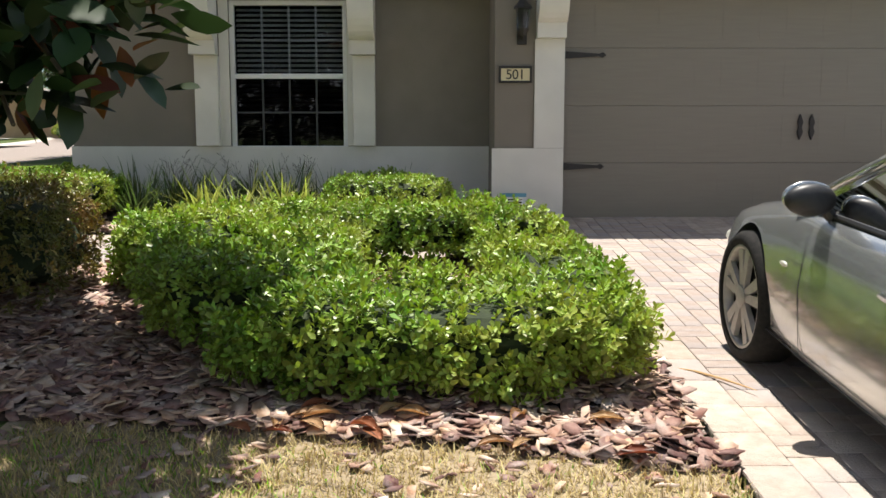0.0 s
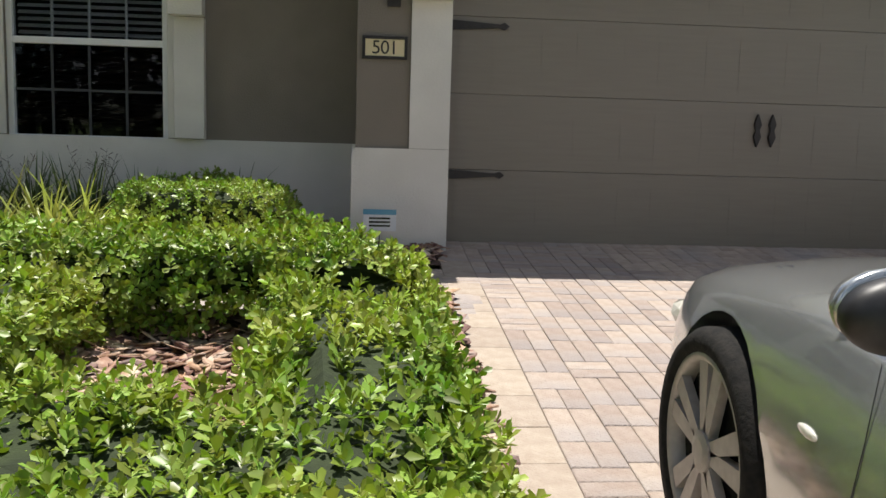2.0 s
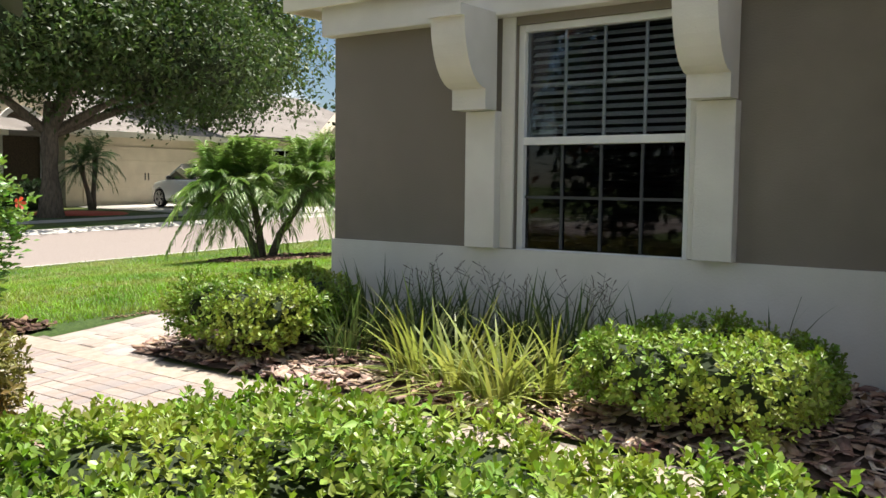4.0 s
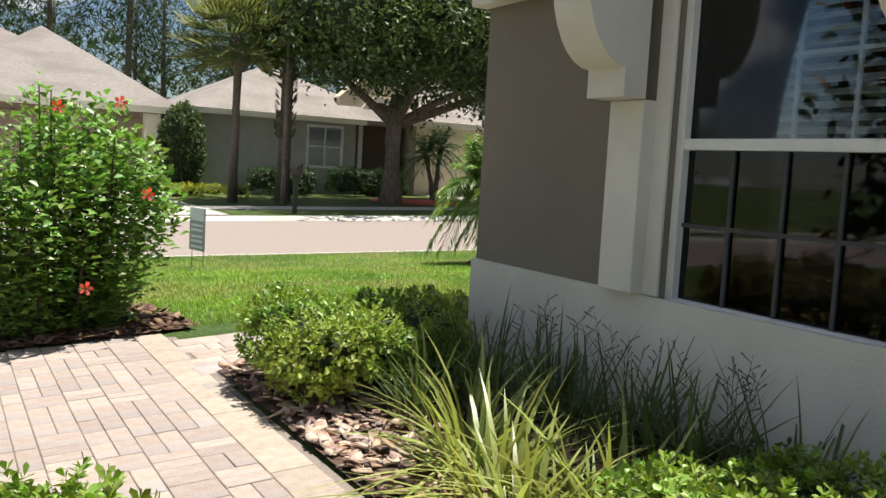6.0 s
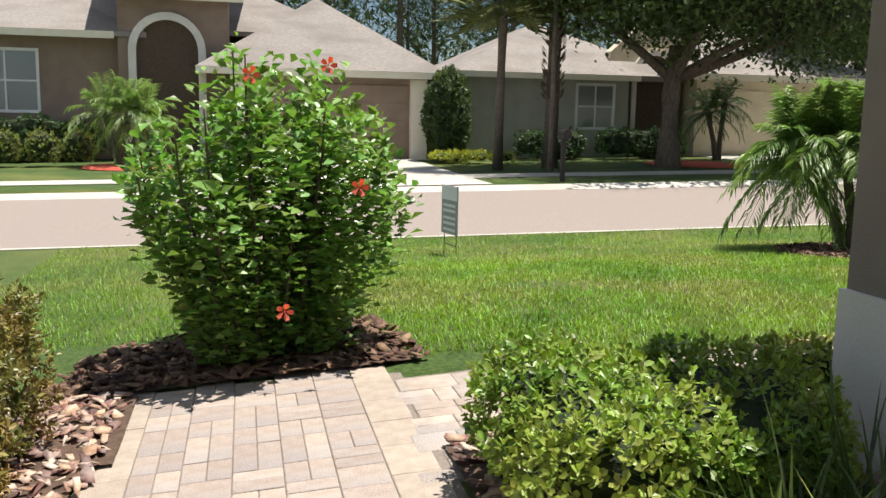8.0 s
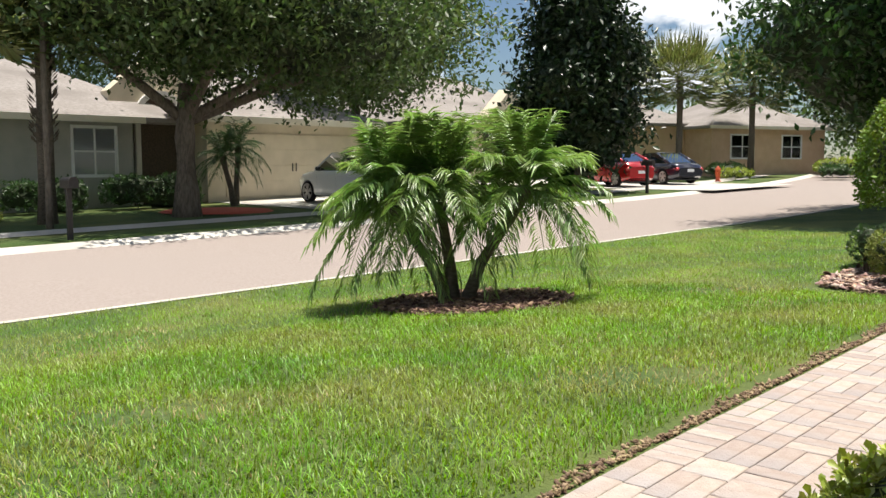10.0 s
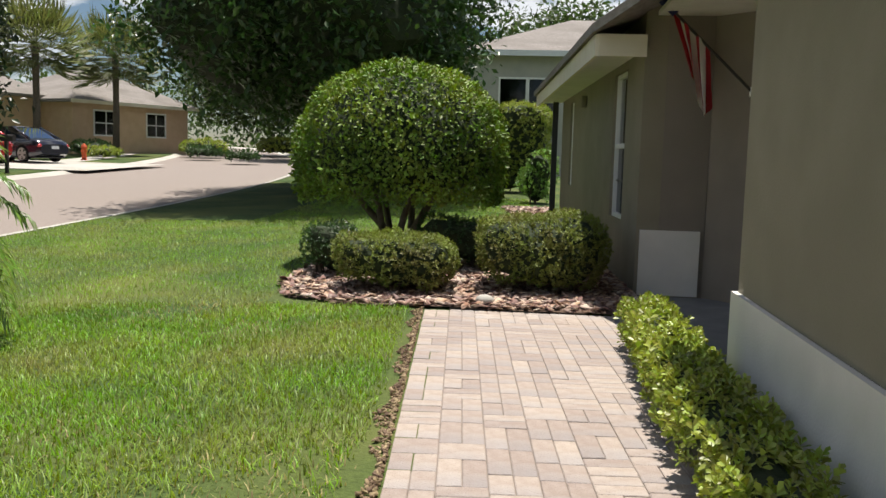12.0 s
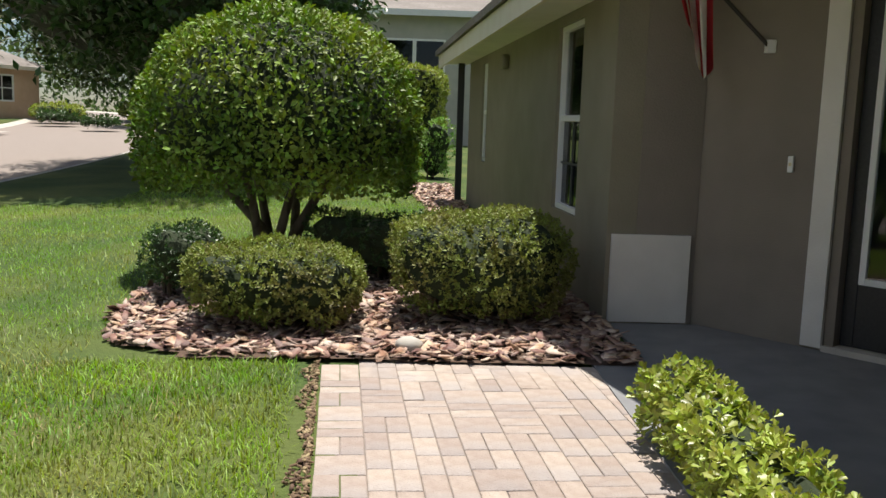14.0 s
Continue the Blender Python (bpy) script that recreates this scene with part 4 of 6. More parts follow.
def magnolia_near():
    rng = np.random.default_rng(3)
    x, y = -2.3, 4.55
    z = g(x, y)
    ob = thing("magnolia_tree", (x, y, z), "magnolia tree with glossy leaves, rusty beneath", "tree")
    bm = bmesh.new()
    tube(bm, [(0, 0, -.1), (.03, 0, 1.2), (0, .05, 2.6), (0, 0, 4.8)], [.12, .1, .07, .02], 10)
    part("trunk", bm, "bark", ob, smooth=True)
    at, way = [], []

    def bough(p0, p1, n, t0, loose):
        part("bough", tube(bmesh.new(), [tuple(p0), tuple((p0 + p1) / 2 + np.array([0, 0, .08])), tuple(p1)], [.022, .014, .006], 5), "twig", ob)
        for j in range(n):
            t = t0 + (1 - t0) * ((j + rng.random()) / n) ** .6
            at.append(p0 + (p1 - p0) * t + rng.normal(size=3) * loose)
            way.append(unit((p1 - p0)[None])[0] * .6 + rng.normal(size=3) * .7 + np.array([0, 0, .05]))

    for k in range(100):
        a, h0 = k * 2.4, 2.0 + 2.7 * (k / 100)
        reach = (2.35 - .3 * max(h0 - 3.2, 0)) * (.8 + .25 * rng.random())
        bough(np.array([0, 0, h0]), np.array([math.cos(a) * reach - .15, math.sin(a) * reach - .45, h0 + .2]), 95, .1, .15)
    # the bough that reaches low over the lawn
    for ex, ey, ez in ((1.15, -1.85, 1.2), (1.4, -2.0, 1.25), (1.62, -2.0, 1.42), (1.3, -1.8, 1.4), (1.0, -1.95, 1.3), (1.6, -1.9, 1.5), (.9, -1.8, 1.45), (1.2, -2.1, 1.5), (1.5, -1.85, 1.35), (1.05, -2.0, 1.48), (1.35, -2.1, 1.42),
                       (.7, -1.9, 1.25), (.5, -1.7, 1.2), (.8, -1.7, 1.3), (.3, -1.9, 1.3), (.6, -2.1, 1.45), (.2, -1.6, 1.25), (1.25, -1.95, 1.12), (.95, -1.8, 1.15)):
        bough(np.array([.1, -.3, 2.1]), np.array([ex, ey, ez]), 74, .5, .09)
    # unseen low boughs away from the drive, added to block sky light
    for k in range(46):
        a = math.radians(150 + 150 * k / 46)
        reach = 1.7 + .9 * rng.random()
        h0 = 1.1 + 1.3 * rng.random()
        bough(np.array([0, 0, h0 + .5]), np.array([math.cos(a) * reach, math.sin(a) * reach - .2, h0 - .45]), 70, .25, .13)
    at, way = np.array(at), np.array(way)
    wx, wy, wz = at[:, 0] + x, at[:, 1] + y, at[:, 2] + z
    keep = (((wx < -.62 * (wy - .1) - .25) & (wy < 4.4)) | (wz > .74)) & (((wz > 1.75) & (wy < 5.9) & (wx < -.85 + rng.normal(size=len(wx)) * .1)) | ((wx < -.25 * (wy - .3)) & (wx < .12 - .41 * (wy - .81))))
    at, way = at[keep], way[keep]
    up = np.array([0, 0, 1.0]) + rng.normal(size=at.shape) * .5
    s = np.where(at[:, 2] + z > 1.8, .21, .165) * (.65 + .5 * rng.random(len(at)))
    rusty = rng.random(len(at)) < .13
    for nm, ma, w in (("foliage", "leaf_mag", ~rusty), ("rusty_leaves", "rust", rusty)):
        part(nm, broad_leaves(nm, at[w], way[w], up[w], s[w], s[w] * .46, .22, .15), ma, ob)


magnolia_near()


# ---- bark beds ----
def chip_mesh(spots, rng, size):
    """Flat splintered bark chips lying every which way."""
    n = len(spots)
    a = np.sort(rng.random((n, 6)) * .8 + np.arange(6) * 1.0, 1) * (2 * math.pi / 6.4)
    L = size * (.45 + .9 * rng.random(n))[:, None]
    W = L * (.3 + .4 * rng.random((n, 1)))
    ca, sa = np.cos(a), np.sin(a)
    px, py = np.sign(ca) * np.abs(ca) ** .6 * L * .5 * (.7 + .5 * rng.random((n, 6))), np.sign(sa) * np.abs(sa) ** .5 * W * .5 * (.7 + .5 * rng.random((n, 6)))
    th = (.003 + .007 * rng.random(n))[:, None]
    yaw, tx, ty = rng.random(n) * 2 * math.pi, rng.normal(size=n) * .28, rng.normal(size=n) * .22
    cx, sx = np.cos(yaw)[:, None], np.sin(yaw)[:, None]
    rows = []
    for s in (1, -1):
        zz = s * th * .5 + px * tx[:, None] + py * ty[:, None] + .25 * th * np.sin(a * 3)
        rows.append(np.stack([px * cx - py * sx, px * sx + py * cx, zz], -1))
    co = np.concatenate(rows, 1) + spots[:, None, :]
    b = np.arange(n)[:, None] * 12
    t = [b + [0, i, i + 1] for i in range(1, 5)]
    for i in range(6):
        j = (i + 1) % 6
        t += [b + [i, 6 + i, 6 + j], b + [i, 6 + j, j]]
    return fast_mesh("bark_chips", co.reshape(-1, 3), np.concatenate(t, 1).reshape(-1, 3))


def bed(outline, label, per_m2, size, seed, lift=.022, chips="chip", soil_mat="soil"):
    """A bed of soil with an outline and loose bark on it."""
    rng = np.random.default_rng(seed)
    o = np.array(outline, float)
    lo, hi = o.min(0), o.max(0)

    def inside(p):
        c = np.zeros(len(p), bool)
        j = len(o) - 1
        for i in range(len(o)):
            w = (o[i, 1] > p[:, 1]) != (o[j, 1] > p[:, 1])
            with np.errstate(divide="ignore", invalid="ignore"):
                c ^= w & (p[:, 0] < (o[j, 0] - o[i, 0]) * (p[:, 1] - o[i, 1]) / (o[j, 1] - o[i, 1]) + o[i, 0])
            j = i
        return c

    step = .12
    nx, ny = int((hi[0] - lo[0]) / step) + 2, int((hi[1] - lo[1]) / step) + 2
    gx, gy = np.meshgrid(lo[0] + np.arange(nx) * step, lo[1] + np.arange(ny) * step, indexing="ij")
    co = np.stack([gx, gy, G(gx, gy) + lift * .6 + rng.random(gx.shape) * .012], -1).reshape(-1, 3)
    i = (np.arange(nx - 1)[:, None] * ny + np.arange(ny - 1)[None]).ravel()
    q = np.stack([i, i + ny, i + ny + 1, i + 1], 1)
    q = q[inside(co[q].mean(1)[:, :2])]
    soil = tagged(part("bark_bed", fast_mesh("bark_bed", co, q), soil_mat), label, "mulch bed", kind="structure")
    n = int((hi[0] - lo[0]) * (hi[1] - lo[1]) * per_m2)
    p = lo + rng.random((n, 2)) * (hi - lo)
    p = p[inside(p)]
    sp = np.column_stack([p, G(p[:, 0], p[:, 1]) + lift + rng.random(len(p)) * .03])
    tagged(part("bark_chips", chip_mesh(sp, rng, size), chips, soil, "reddish tan bark chips"), kind="stuff")


bed(((-2.9, 4.0), (-1.6, 3.8), (0, 3.55), (1.09, 3.3), (1.1, 7.3), (-.5, 6.55), (-2.9, 6.58)), "bark mulch bed round the clipped hedge", 820, .11, 1)
bed(((-4.2, 7.99), (.6, 7.97), (1.16, 8.0), (1.16, 8.45), (.5, 9.33), (-3.6, 9.33), (-4.4, 9.1)), "bark mulch bed along the plinth", 480, .085, 2)
bed(((-5.38, 6.6), (-5.4, 4.4), (-2.9, 4.0), (-2.9, 6.55)), "bark mulch bed under the bronze hedge", 420, .08, 3)
bed(((-5.44, 6.1), (-6.3, 6.3), (-6.75, 7.2), (-6.5, 8.0), (-5.42, 8.2)), "bark mulch bed round the hibiscus", 560, .085, 4, chips="darkchip")
bed([(-9.05 + 1.0 * math.cos(a), 13.75 + .95 * math.sin(a)) for a in np.linspace(0, 2 * math.pi, 18, False)], "round dark bark bed under the palm", 560, .07, 5, chips="darkchip")
bed(((-3.7, 15.95), (-5.5, 15.93), (-6.2, 15.95), (-6.75, 16.3), (-6.95, 16.9), (-7.0, 17.9), (-6.7, 19.4), (-5.5, 19.6), (-4.4, 18.8), (-3.76, 18.8), (-3.74, 17.0), (-3.7, 16.3)), "bark mulch bed by the entry", 560, .095, 6)
bed(((-3.85, 18.9), (-4.3, 18.9), (-4.6, 22), (-4.9, 25), (-5.3, 28), (-4.3, 28), (-4.2, 24)), "bark strip along the long wall", 300, .1, 7)
bed(((-1.7, 2.0), (-1.7, 3.9), (0, 3.6), (1.09, 3.35), (1.09, 1.6)), "bare dry soil strip in front of the bark bed", 110, .07, 8, .006, soil_mat="drysoil")
crumb_rng = np.random.default_rng(9)
cy = 8.5 + crumb_rng.random(1900) * 7.4
cx = path_left(cy) - .015 - crumb_rng.random(1900) ** 1.8 * (.06 + .025 * np.sin(cy * 5) + .02 * np.sin(cy * 13.7))
tagged(part("dirt_crumbs", chip_mesh(np.column_stack([cx, cy, G(cx, cy) + .006 + crumb_rng.random(1900) * .012]), crumb_rng, .026), "crumb"),
       "crumbly brown dirt edge between lawn and path", "dirt", kind="stuff")


# ---- grass ----
def grass(name, label, x0, x1, y0, y1, per_m2, height, material, seed, keep, width=.0075, segs=2):
    rng = np.random.default_rng(seed)
    n = int((x1 - x0) * (y1 - y0) * per_m2)
    p = np.column_stack([x0 + rng.random(n) * (x1 - x0), y0 + rng.random(n) * (y1 - y0)])
    p = p[keep(p[:, 0], p[:, 1], rng.random(n))]
    n = len(p)
    a = rng.random(n) * 2 * math.pi
    at = np.column_stack([p, G(p[:, 0], p[:, 1]) - .005])
    h = height * (.5 + .8 * rng.random(n))
    me = blade_mesh(name, at, np.stack([np.cos(a), np.sin(a), np.zeros(n)], 1), h, width * (.7 + .6 * rng.random(n)), h * (.2 + .9 * rng.random(n)), segs)
    tagged(part(name, me, material), label, "grass", kind="stuff")


def lawn(x, y, r):
    bedcut = ((x + 9.05) ** 2 + (y - 13.75) ** 2 > .82) & ~((x > -6.85) & (y > 15.95) & (y < 19.4)) & ~((x > -6.6) & (y < 8.0) & (y > 6.2))
    return bedcut & (x < path_left(np.minimum(y, 15.9)) - .1 - .08 * r)


def bare(x, y):
    return np.sin(x * 1.7 + 1.3 * np.sin(y * .9)) + np.sin(y * 2.1 + x * .8) + .7 * np.sin(x * 4.3 - y * 3.1)


grass("lawn_grass", "mown green lawn grass", -9.5, -5.0, 8.0, 15.9, 3600, .055, "blade", 1, lambda x, y, r: lawn(x, y, r) & (bare(x, y) < 1.3 + r * 1.5))
grass("lawn_grass", "mown green lawn grass further out", -12.3, -9.5, 5.0, 24.0, 1300, .06, "blade", 2, lambda x, y, r: lawn(x, y, r), .009, 1)
grass("lawn_grass", "mown green lawn grass by the side yard", -9.5, -4.35, 15.9, 31.0, 1100, .06, "blade", 3, lambda x, y, r: lawn(x, y, r) | ((x < -4.5 - .04 * (y - 24)) & (y > 19.5)), .009, 1)
grass("lawn_grass", "mown green lawn grass behind the hibiscus", -9.5, -6.6, 4.0, 8.0, 1500, .06, "blade", 4, lambda x, y, r: lawn(x, y, r), .007)
grass("dry_grass", "straw-coloured dry grass blades in the lawn", -11, -5.0, 8.0, 15.9, 450, .045, "dryblade", 5, lambda x, y, r: lawn(x, y, r) & (bare(x, y) > .4 + r * 1.6))
grass("front_grass", "sparse dry grass in front of the bark bed", -1.6, 1.08, 1.6, 3.85, 5200, .055, "dryblade", 7, lambda x, y, r: (y < 3.58 - .18 * x + .35 * (r - .5)))
grass("front_grass", "green grass tufts in front of the bark bed", -3.0, 1.08, 1.6, 3.7, 1700, .06, "blade", 8, lambda x, y, r: (y < 3.45 - .18 * x) & ((x < -.6 - .5 * (r - .5)) | (r > .88) | (x > 1.02)))


# ---- small things ----
def coach_lamp():
    ob = thing("coach_lamp", (.8, 8.498, 1.52), "black coach lamp with clear glass on the pier", "lamp")
    part("back_plate", boxes((-.045, .045, -.02, -.002, .0, .34), bevel=.006), "iron", ob)
    part("arm", tube(bmesh.new(), [(0, -.02, .1), (0, -.07, .05), (0, -.11, .1)], [.012, .012, .012], 8), "iron", ob)
    bm = lathe([(.002, .06), (.03, .075), (.05, .12), (.055, .13)], 8)
    bmesh.ops.translate(bm, vec=(0, -.11, 0), verts=bm.verts)
    part("cup", bm, "iron", ob)
    bm = lathe([(.05, .131), (.062, .3), (.06, .301)], 8)
    bmesh.ops.translate(bm, vec=(0, -.11, 0), verts=bm.verts)
    part("glass_shade", bm, "glass", ob)
    bm = lathe([(.085, .302), (.08, .32), (.03, .38), (.01, .42), (.002, .44)], 8)
    bmesh.ops.translate(bm, vec=(0, -.11, 0), verts=bm.verts)
    part("cap", bm, "iron", ob)


coach_lamp()


def text_mesh(name, body, size, depth):
    cu = bpy.data.curves.new(name, "FONT")
    cu.body, cu.size, cu.extrude, cu.align_x, cu.align_y = body, size, depth, "CENTER", "CENTER"
    ob = bpy.data.objects.new(name, cu)
    scene.collection.objects.link(ob)
    me = bpy.data.meshes.new_from_object(ob.evaluated_get(bpy.context.evaluated_depsgraph_get()))
    bpy.data.objects.remove(ob)
    return me


num = thing("house_number", (.745, 8.497, 1.255), "cream house number plate reading 501 in a black frame", "sign")
part("plate", boxes((-.13, .13, -.012, -.001, -.055, .055)), "plate", num)
part("frame", boxes((-.15, -.13, -.02, -.001, -.075, .075), (.13, .15, -.02, -.001, -.075, .075), (-.13, .13, -.02, -.001, -.075, -.055), (-.13, .13, -.02, -.001, .055, .075), bevel=.003), "iron", num)
for i, ch in enumerate("501"):
    me = text_mesh("numeral", ch, .125, .003)
    me.transform(Matrix.Translation(((i - 1) * .058, -.0145, -.003)) @ pose(0, 0, 0, 90))
    me.materials.clear()
    part("numeral", me, "iron", num)

ys = thing("yard_sign", (.73, 8.32, g(.73, 8.32)), "small white and blue yard sign on a wire stake", "sign")
part("board", boxes((-.11, .11, -.004, .004, .16, .30), bevel=.002), "signwhite", ys)
part("header", boxes((-.11, .11, -.007, -.0045, .27, .305)), "signblue", ys)
for z in (.19, .215, .24):
    part("lettering", boxes((-.07, .07, -.006, -.0045, z, z + .012)), "navy", ys)
part("stake", tube(bmesh.new(), [(0, .008, -.03), (0, .008, .2)], [.004, .004], 6), "iron", ys)

ls = thing("lawn_sign", pose(-10.33, 9.4, g(-10.33, 9.4), 0, 0, 13), "faded grey lawn sign on a wire frame", "sign")
part("board", boxes((-.2, .2, -.006, .006, .24, .78), bevel=.003), "signgrey", ls)
part("header", boxes((-.19, .19, -.011, -.0065, .62, .77)), "signwhite", ls)
for z in (.56, .5, .42, .36, .29):
    part("lettering", boxes((-.15, .15, -.010, -.0065, z - .015, z + .015)), "signwhite", ls)
for s in (-.15, .15):
    part("leg", tube(bmesh.new(), [(s, .012, .5), (s, .012, .12), (s * 1.1, .012, -.05)], [.005] * 3, 6), "iron", ls)
part("cross_wire", tube(bmesh.new(), [(-.15, .012, .12), (.15, .012, .12)], [.005] * 2, 6), "iron", ls)

bell = thing("doorbell", DIAG @ pose(.62, -.003, 1.12), "small white doorbell button beside the entry", "doorbell")
part("housing", boxes((-.018, .018, -.018, 0, -.05, .05), bevel=.004), "vinyl", bell)
part("button", boxes((-.008, .008, -.022, -.0185, -.01, .01)), "plate", bell)


def flag():
    b, tip = Vector((-2.86, 16.72, 1.83)), Vector((-3.9, 16.9, 2.88))
    ob = thing("flag", b, "red and white striped flag hanging furled from a wall pole", "flag")
    d = tip - b
    part("bracket", boxes((-.015, .04, -.02, .04, -.04, .04), bevel=.006), "vinyl", ob, "white wall bracket")
    part("pole", tube(bmesh.new(), [(0, 0, 0), tuple(d)], [.013, .011], 10), "iron", ob)
    part("knob", tube(bmesh.new(), [tuple(d), tuple(d * 1.03)], [.02, .012], 10), "iron", ob)
    # the cloth wraps the pole's upper end and hangs in narrow folds
    part("canton", tube(bmesh.new(), [tuple(d * .62), tuple(d * .8), tuple(d * .97)], [.035, .04, .022], 10), "flagblue", ob, "dark blue furled canton", smooth=True)
    n = 7
    for i in range(n):
        bm = bmesh.new()
        prev = None
        for k in range(13):
            t = k / 12
            row = []
            for e in (0, .5, 1):
                u = (i + e) / n
                p = d * (.34 + .3 * u * (1 - .5 * t))
                fold = .05 * math.sin(u * 17 + t * 1.5) * (.4 + .8 * t)
                row.append(bm.verts.new((p.x + fold * .5 + .03 * t, p.y + fold, p.z - t * (.5 + .12 * math.sin(u * 5)) + .01 * math.sin(t * 7 + u * 4))))
            if prev:
                bm.faces.new((prev[0], prev[1], row[1], row[0])), bm.faces.new((prev[1], prev[2], row[2], row[1]))
            prev = row
        part("stripe", bm, "flagred" if i % 2 == 0 else "flagwhite", ob, smooth=True)


flag()
down = thing("downspout", (-4.3, 25.0, g(-4.3, 25.0)), "dark downspout at the far end of the wall", "downspout")
part("pipe", boxes((-.05, .05, -.05, .05, 0, 2.4), bevel=.01), "blackplastic", down)
vent = thing("wall_vent", ROT @ pose(LX - .002, 21.4, 2.0), "small round wall vent cap below the eaves", "vent")
part("hood", boxes((-.08, 0, -.09, .09, -.08, .08), bevel=.02), "olive", vent)
stone = thing("bed_stone", (-5.02, 16.15, g(-5.02, 16.15) + .05), "pale rounded stone lying on the bark", "stone")
bm = bmesh.new()
bmesh.ops.create_icosphere(bm, subdivisions=2, radius=.07)
for v in bm.verts:
    v.co = Vector((v.co.x * 1.2, v.co.y, v.co.z * .75)) * (1 + .15 * noise.noise(v.co * 9))
part("stone", bm, "concrete", stone, smooth=True)


def fallen_leaf(x, y, yaw, size, material, label, curl=.02):
    """A dry curled leaf with a midrib, lying on the bark."""
    ob = thing("fallen_leaf", pose(x, y, g(x, y) + .055, 0, 0, yaw), label, "leaf", "fallen leaves")
    bm = bmesh.new()
    rows = []
    for t, w in ((0, .06), (.2, .6), (.45, 1.0), (.7, .85), (.9, .4), (1, .05)):
        z = curl * math.sin(t * 3.1) * .6
        rows.append([bm.verts.new((size * (t - .5), k * w * size * .22, z + curl * k * k * w)) for k in (-1, -.4, 0, .4, 1)])
    for r, q in zip(rows, rows[1:]):
        for i in range(4):
            bm.faces.new((r[i], r[i + 1], q[i + 1], q[i]))
    bmesh.ops.solidify(bm, geom=bm.faces[:], thickness=.0015)
    part("blade", bm, material, ob, smooth=True)
    part("midrib", tube(bmesh.new(), [(-size * .62, 0, -.002), (0, 0, curl * .6 + .001), (size * .45, 0, .001)], [.002, .0018, .001], 5), "twig", ob)


leaf_rng = random.Random(31)
for k in range(16):
    x = leaf_rng.uniform(-.75, .75)
    fallen_leaf(x, 3.66 - .16 * x + leaf_rng.uniform(-.22, .14), leaf_rng.uniform(0, 360), leaf_rng.uniform(.11, .17), "dryleaf" if k % 3 else "dryleaf_red",
                "curled tan-orange fallen magnolia leaf on the bark" if k % 3 else "curled russet fallen magnolia leaf on the bark", leaf_rng.uniform(.012, .03))
straw = thing("palm_leaflet", pose(1.3, 4.3, g(1.3, 4.3) + .006, 0, 0, 35), "dry straw-coloured palm leaflet lying on the pavers", "leaf")
part("blade", tube(bmesh.new(), [(-.02, -.26, .004), (0, -.08, .008), (.01, .1, .008), (-.03, .26, .004)], [.002, .006, .006, .002], 6), "dryleaf", straw)


# ---- cars ----
def curve(keys, ys, soft=3):
    v = np.interp(ys, [k[0] for k in keys], [k[1] for k in keys])
    for _ in range(soft):
        v[1:-1] = (v[:-2] + 2 * v[1:-1] + v[2:]) / 4
    return v


def wheel(ob, x, y, r, w, side, spokes=10):
    e = side * (w / 2 - .01)
    wob = part("wheel", lathe([(r * .77, e - side * .05), (r * .77, e - side * .045)], 32, "x"), "tyre", ob)
    wob.location = (x, y, r)
    t = lathe([(r * .79, -w / 2 + .01), (r * .83, -w / 2), (r * .93, -w / 2), (r, -w / 2 + .03), (r, w / 2 - .03), (r * .93, w / 2), (r * .83, w / 2), (r * .79, w / 2 - .01)], 40, "x", False)
    part("tyre", t, "tyre", wob, smooth=True)
    rim = lathe([(r * .72, e - side * .045), (r * .73, e - side * .004), (r * .765, e + side * .004), (r * .8, e), (r * .81, e - side * .03)], 40, "x", False)
    part("rim", rim, "rim", wob, "dusty alloy rim", smooth=True)
    for k in range(spokes):
        a = 2 * math.pi * (k // 2) / (spokes // 2) + (.2 if k % 2 else -.2)
        sp = bmesh.new()
        lo, hi = min(e - side * .03, e - side * .004), max(e - side * .03, e - side * .004)
        vs = [sp.verts.new((q, s * (.018 + .01 * (rr > .3)), r * rr)) for q in (lo, hi) for rr in (.14, .745) for s in (-1, 1)]
        for f in ((0, 1, 3, 2), (4, 6, 7, 5), (0, 4, 5, 1), (2, 3, 7, 6), (0, 2, 6, 4), (1, 5, 7, 3)):
            sp.faces.new([vs[q] for q in f])
        bmesh.ops.transform(sp, matrix=pose(0, 0, 0, math.degrees(a)), verts=sp.verts)
        part("spoke", sp, "rim", wob)
    part("hub", lathe([(r * .17, e - side * .03), (r * .17, e + side * .002), (r * .1, e + side * .008), (r * .02, e + side * .009)], 20, "x"), "rim", wob)


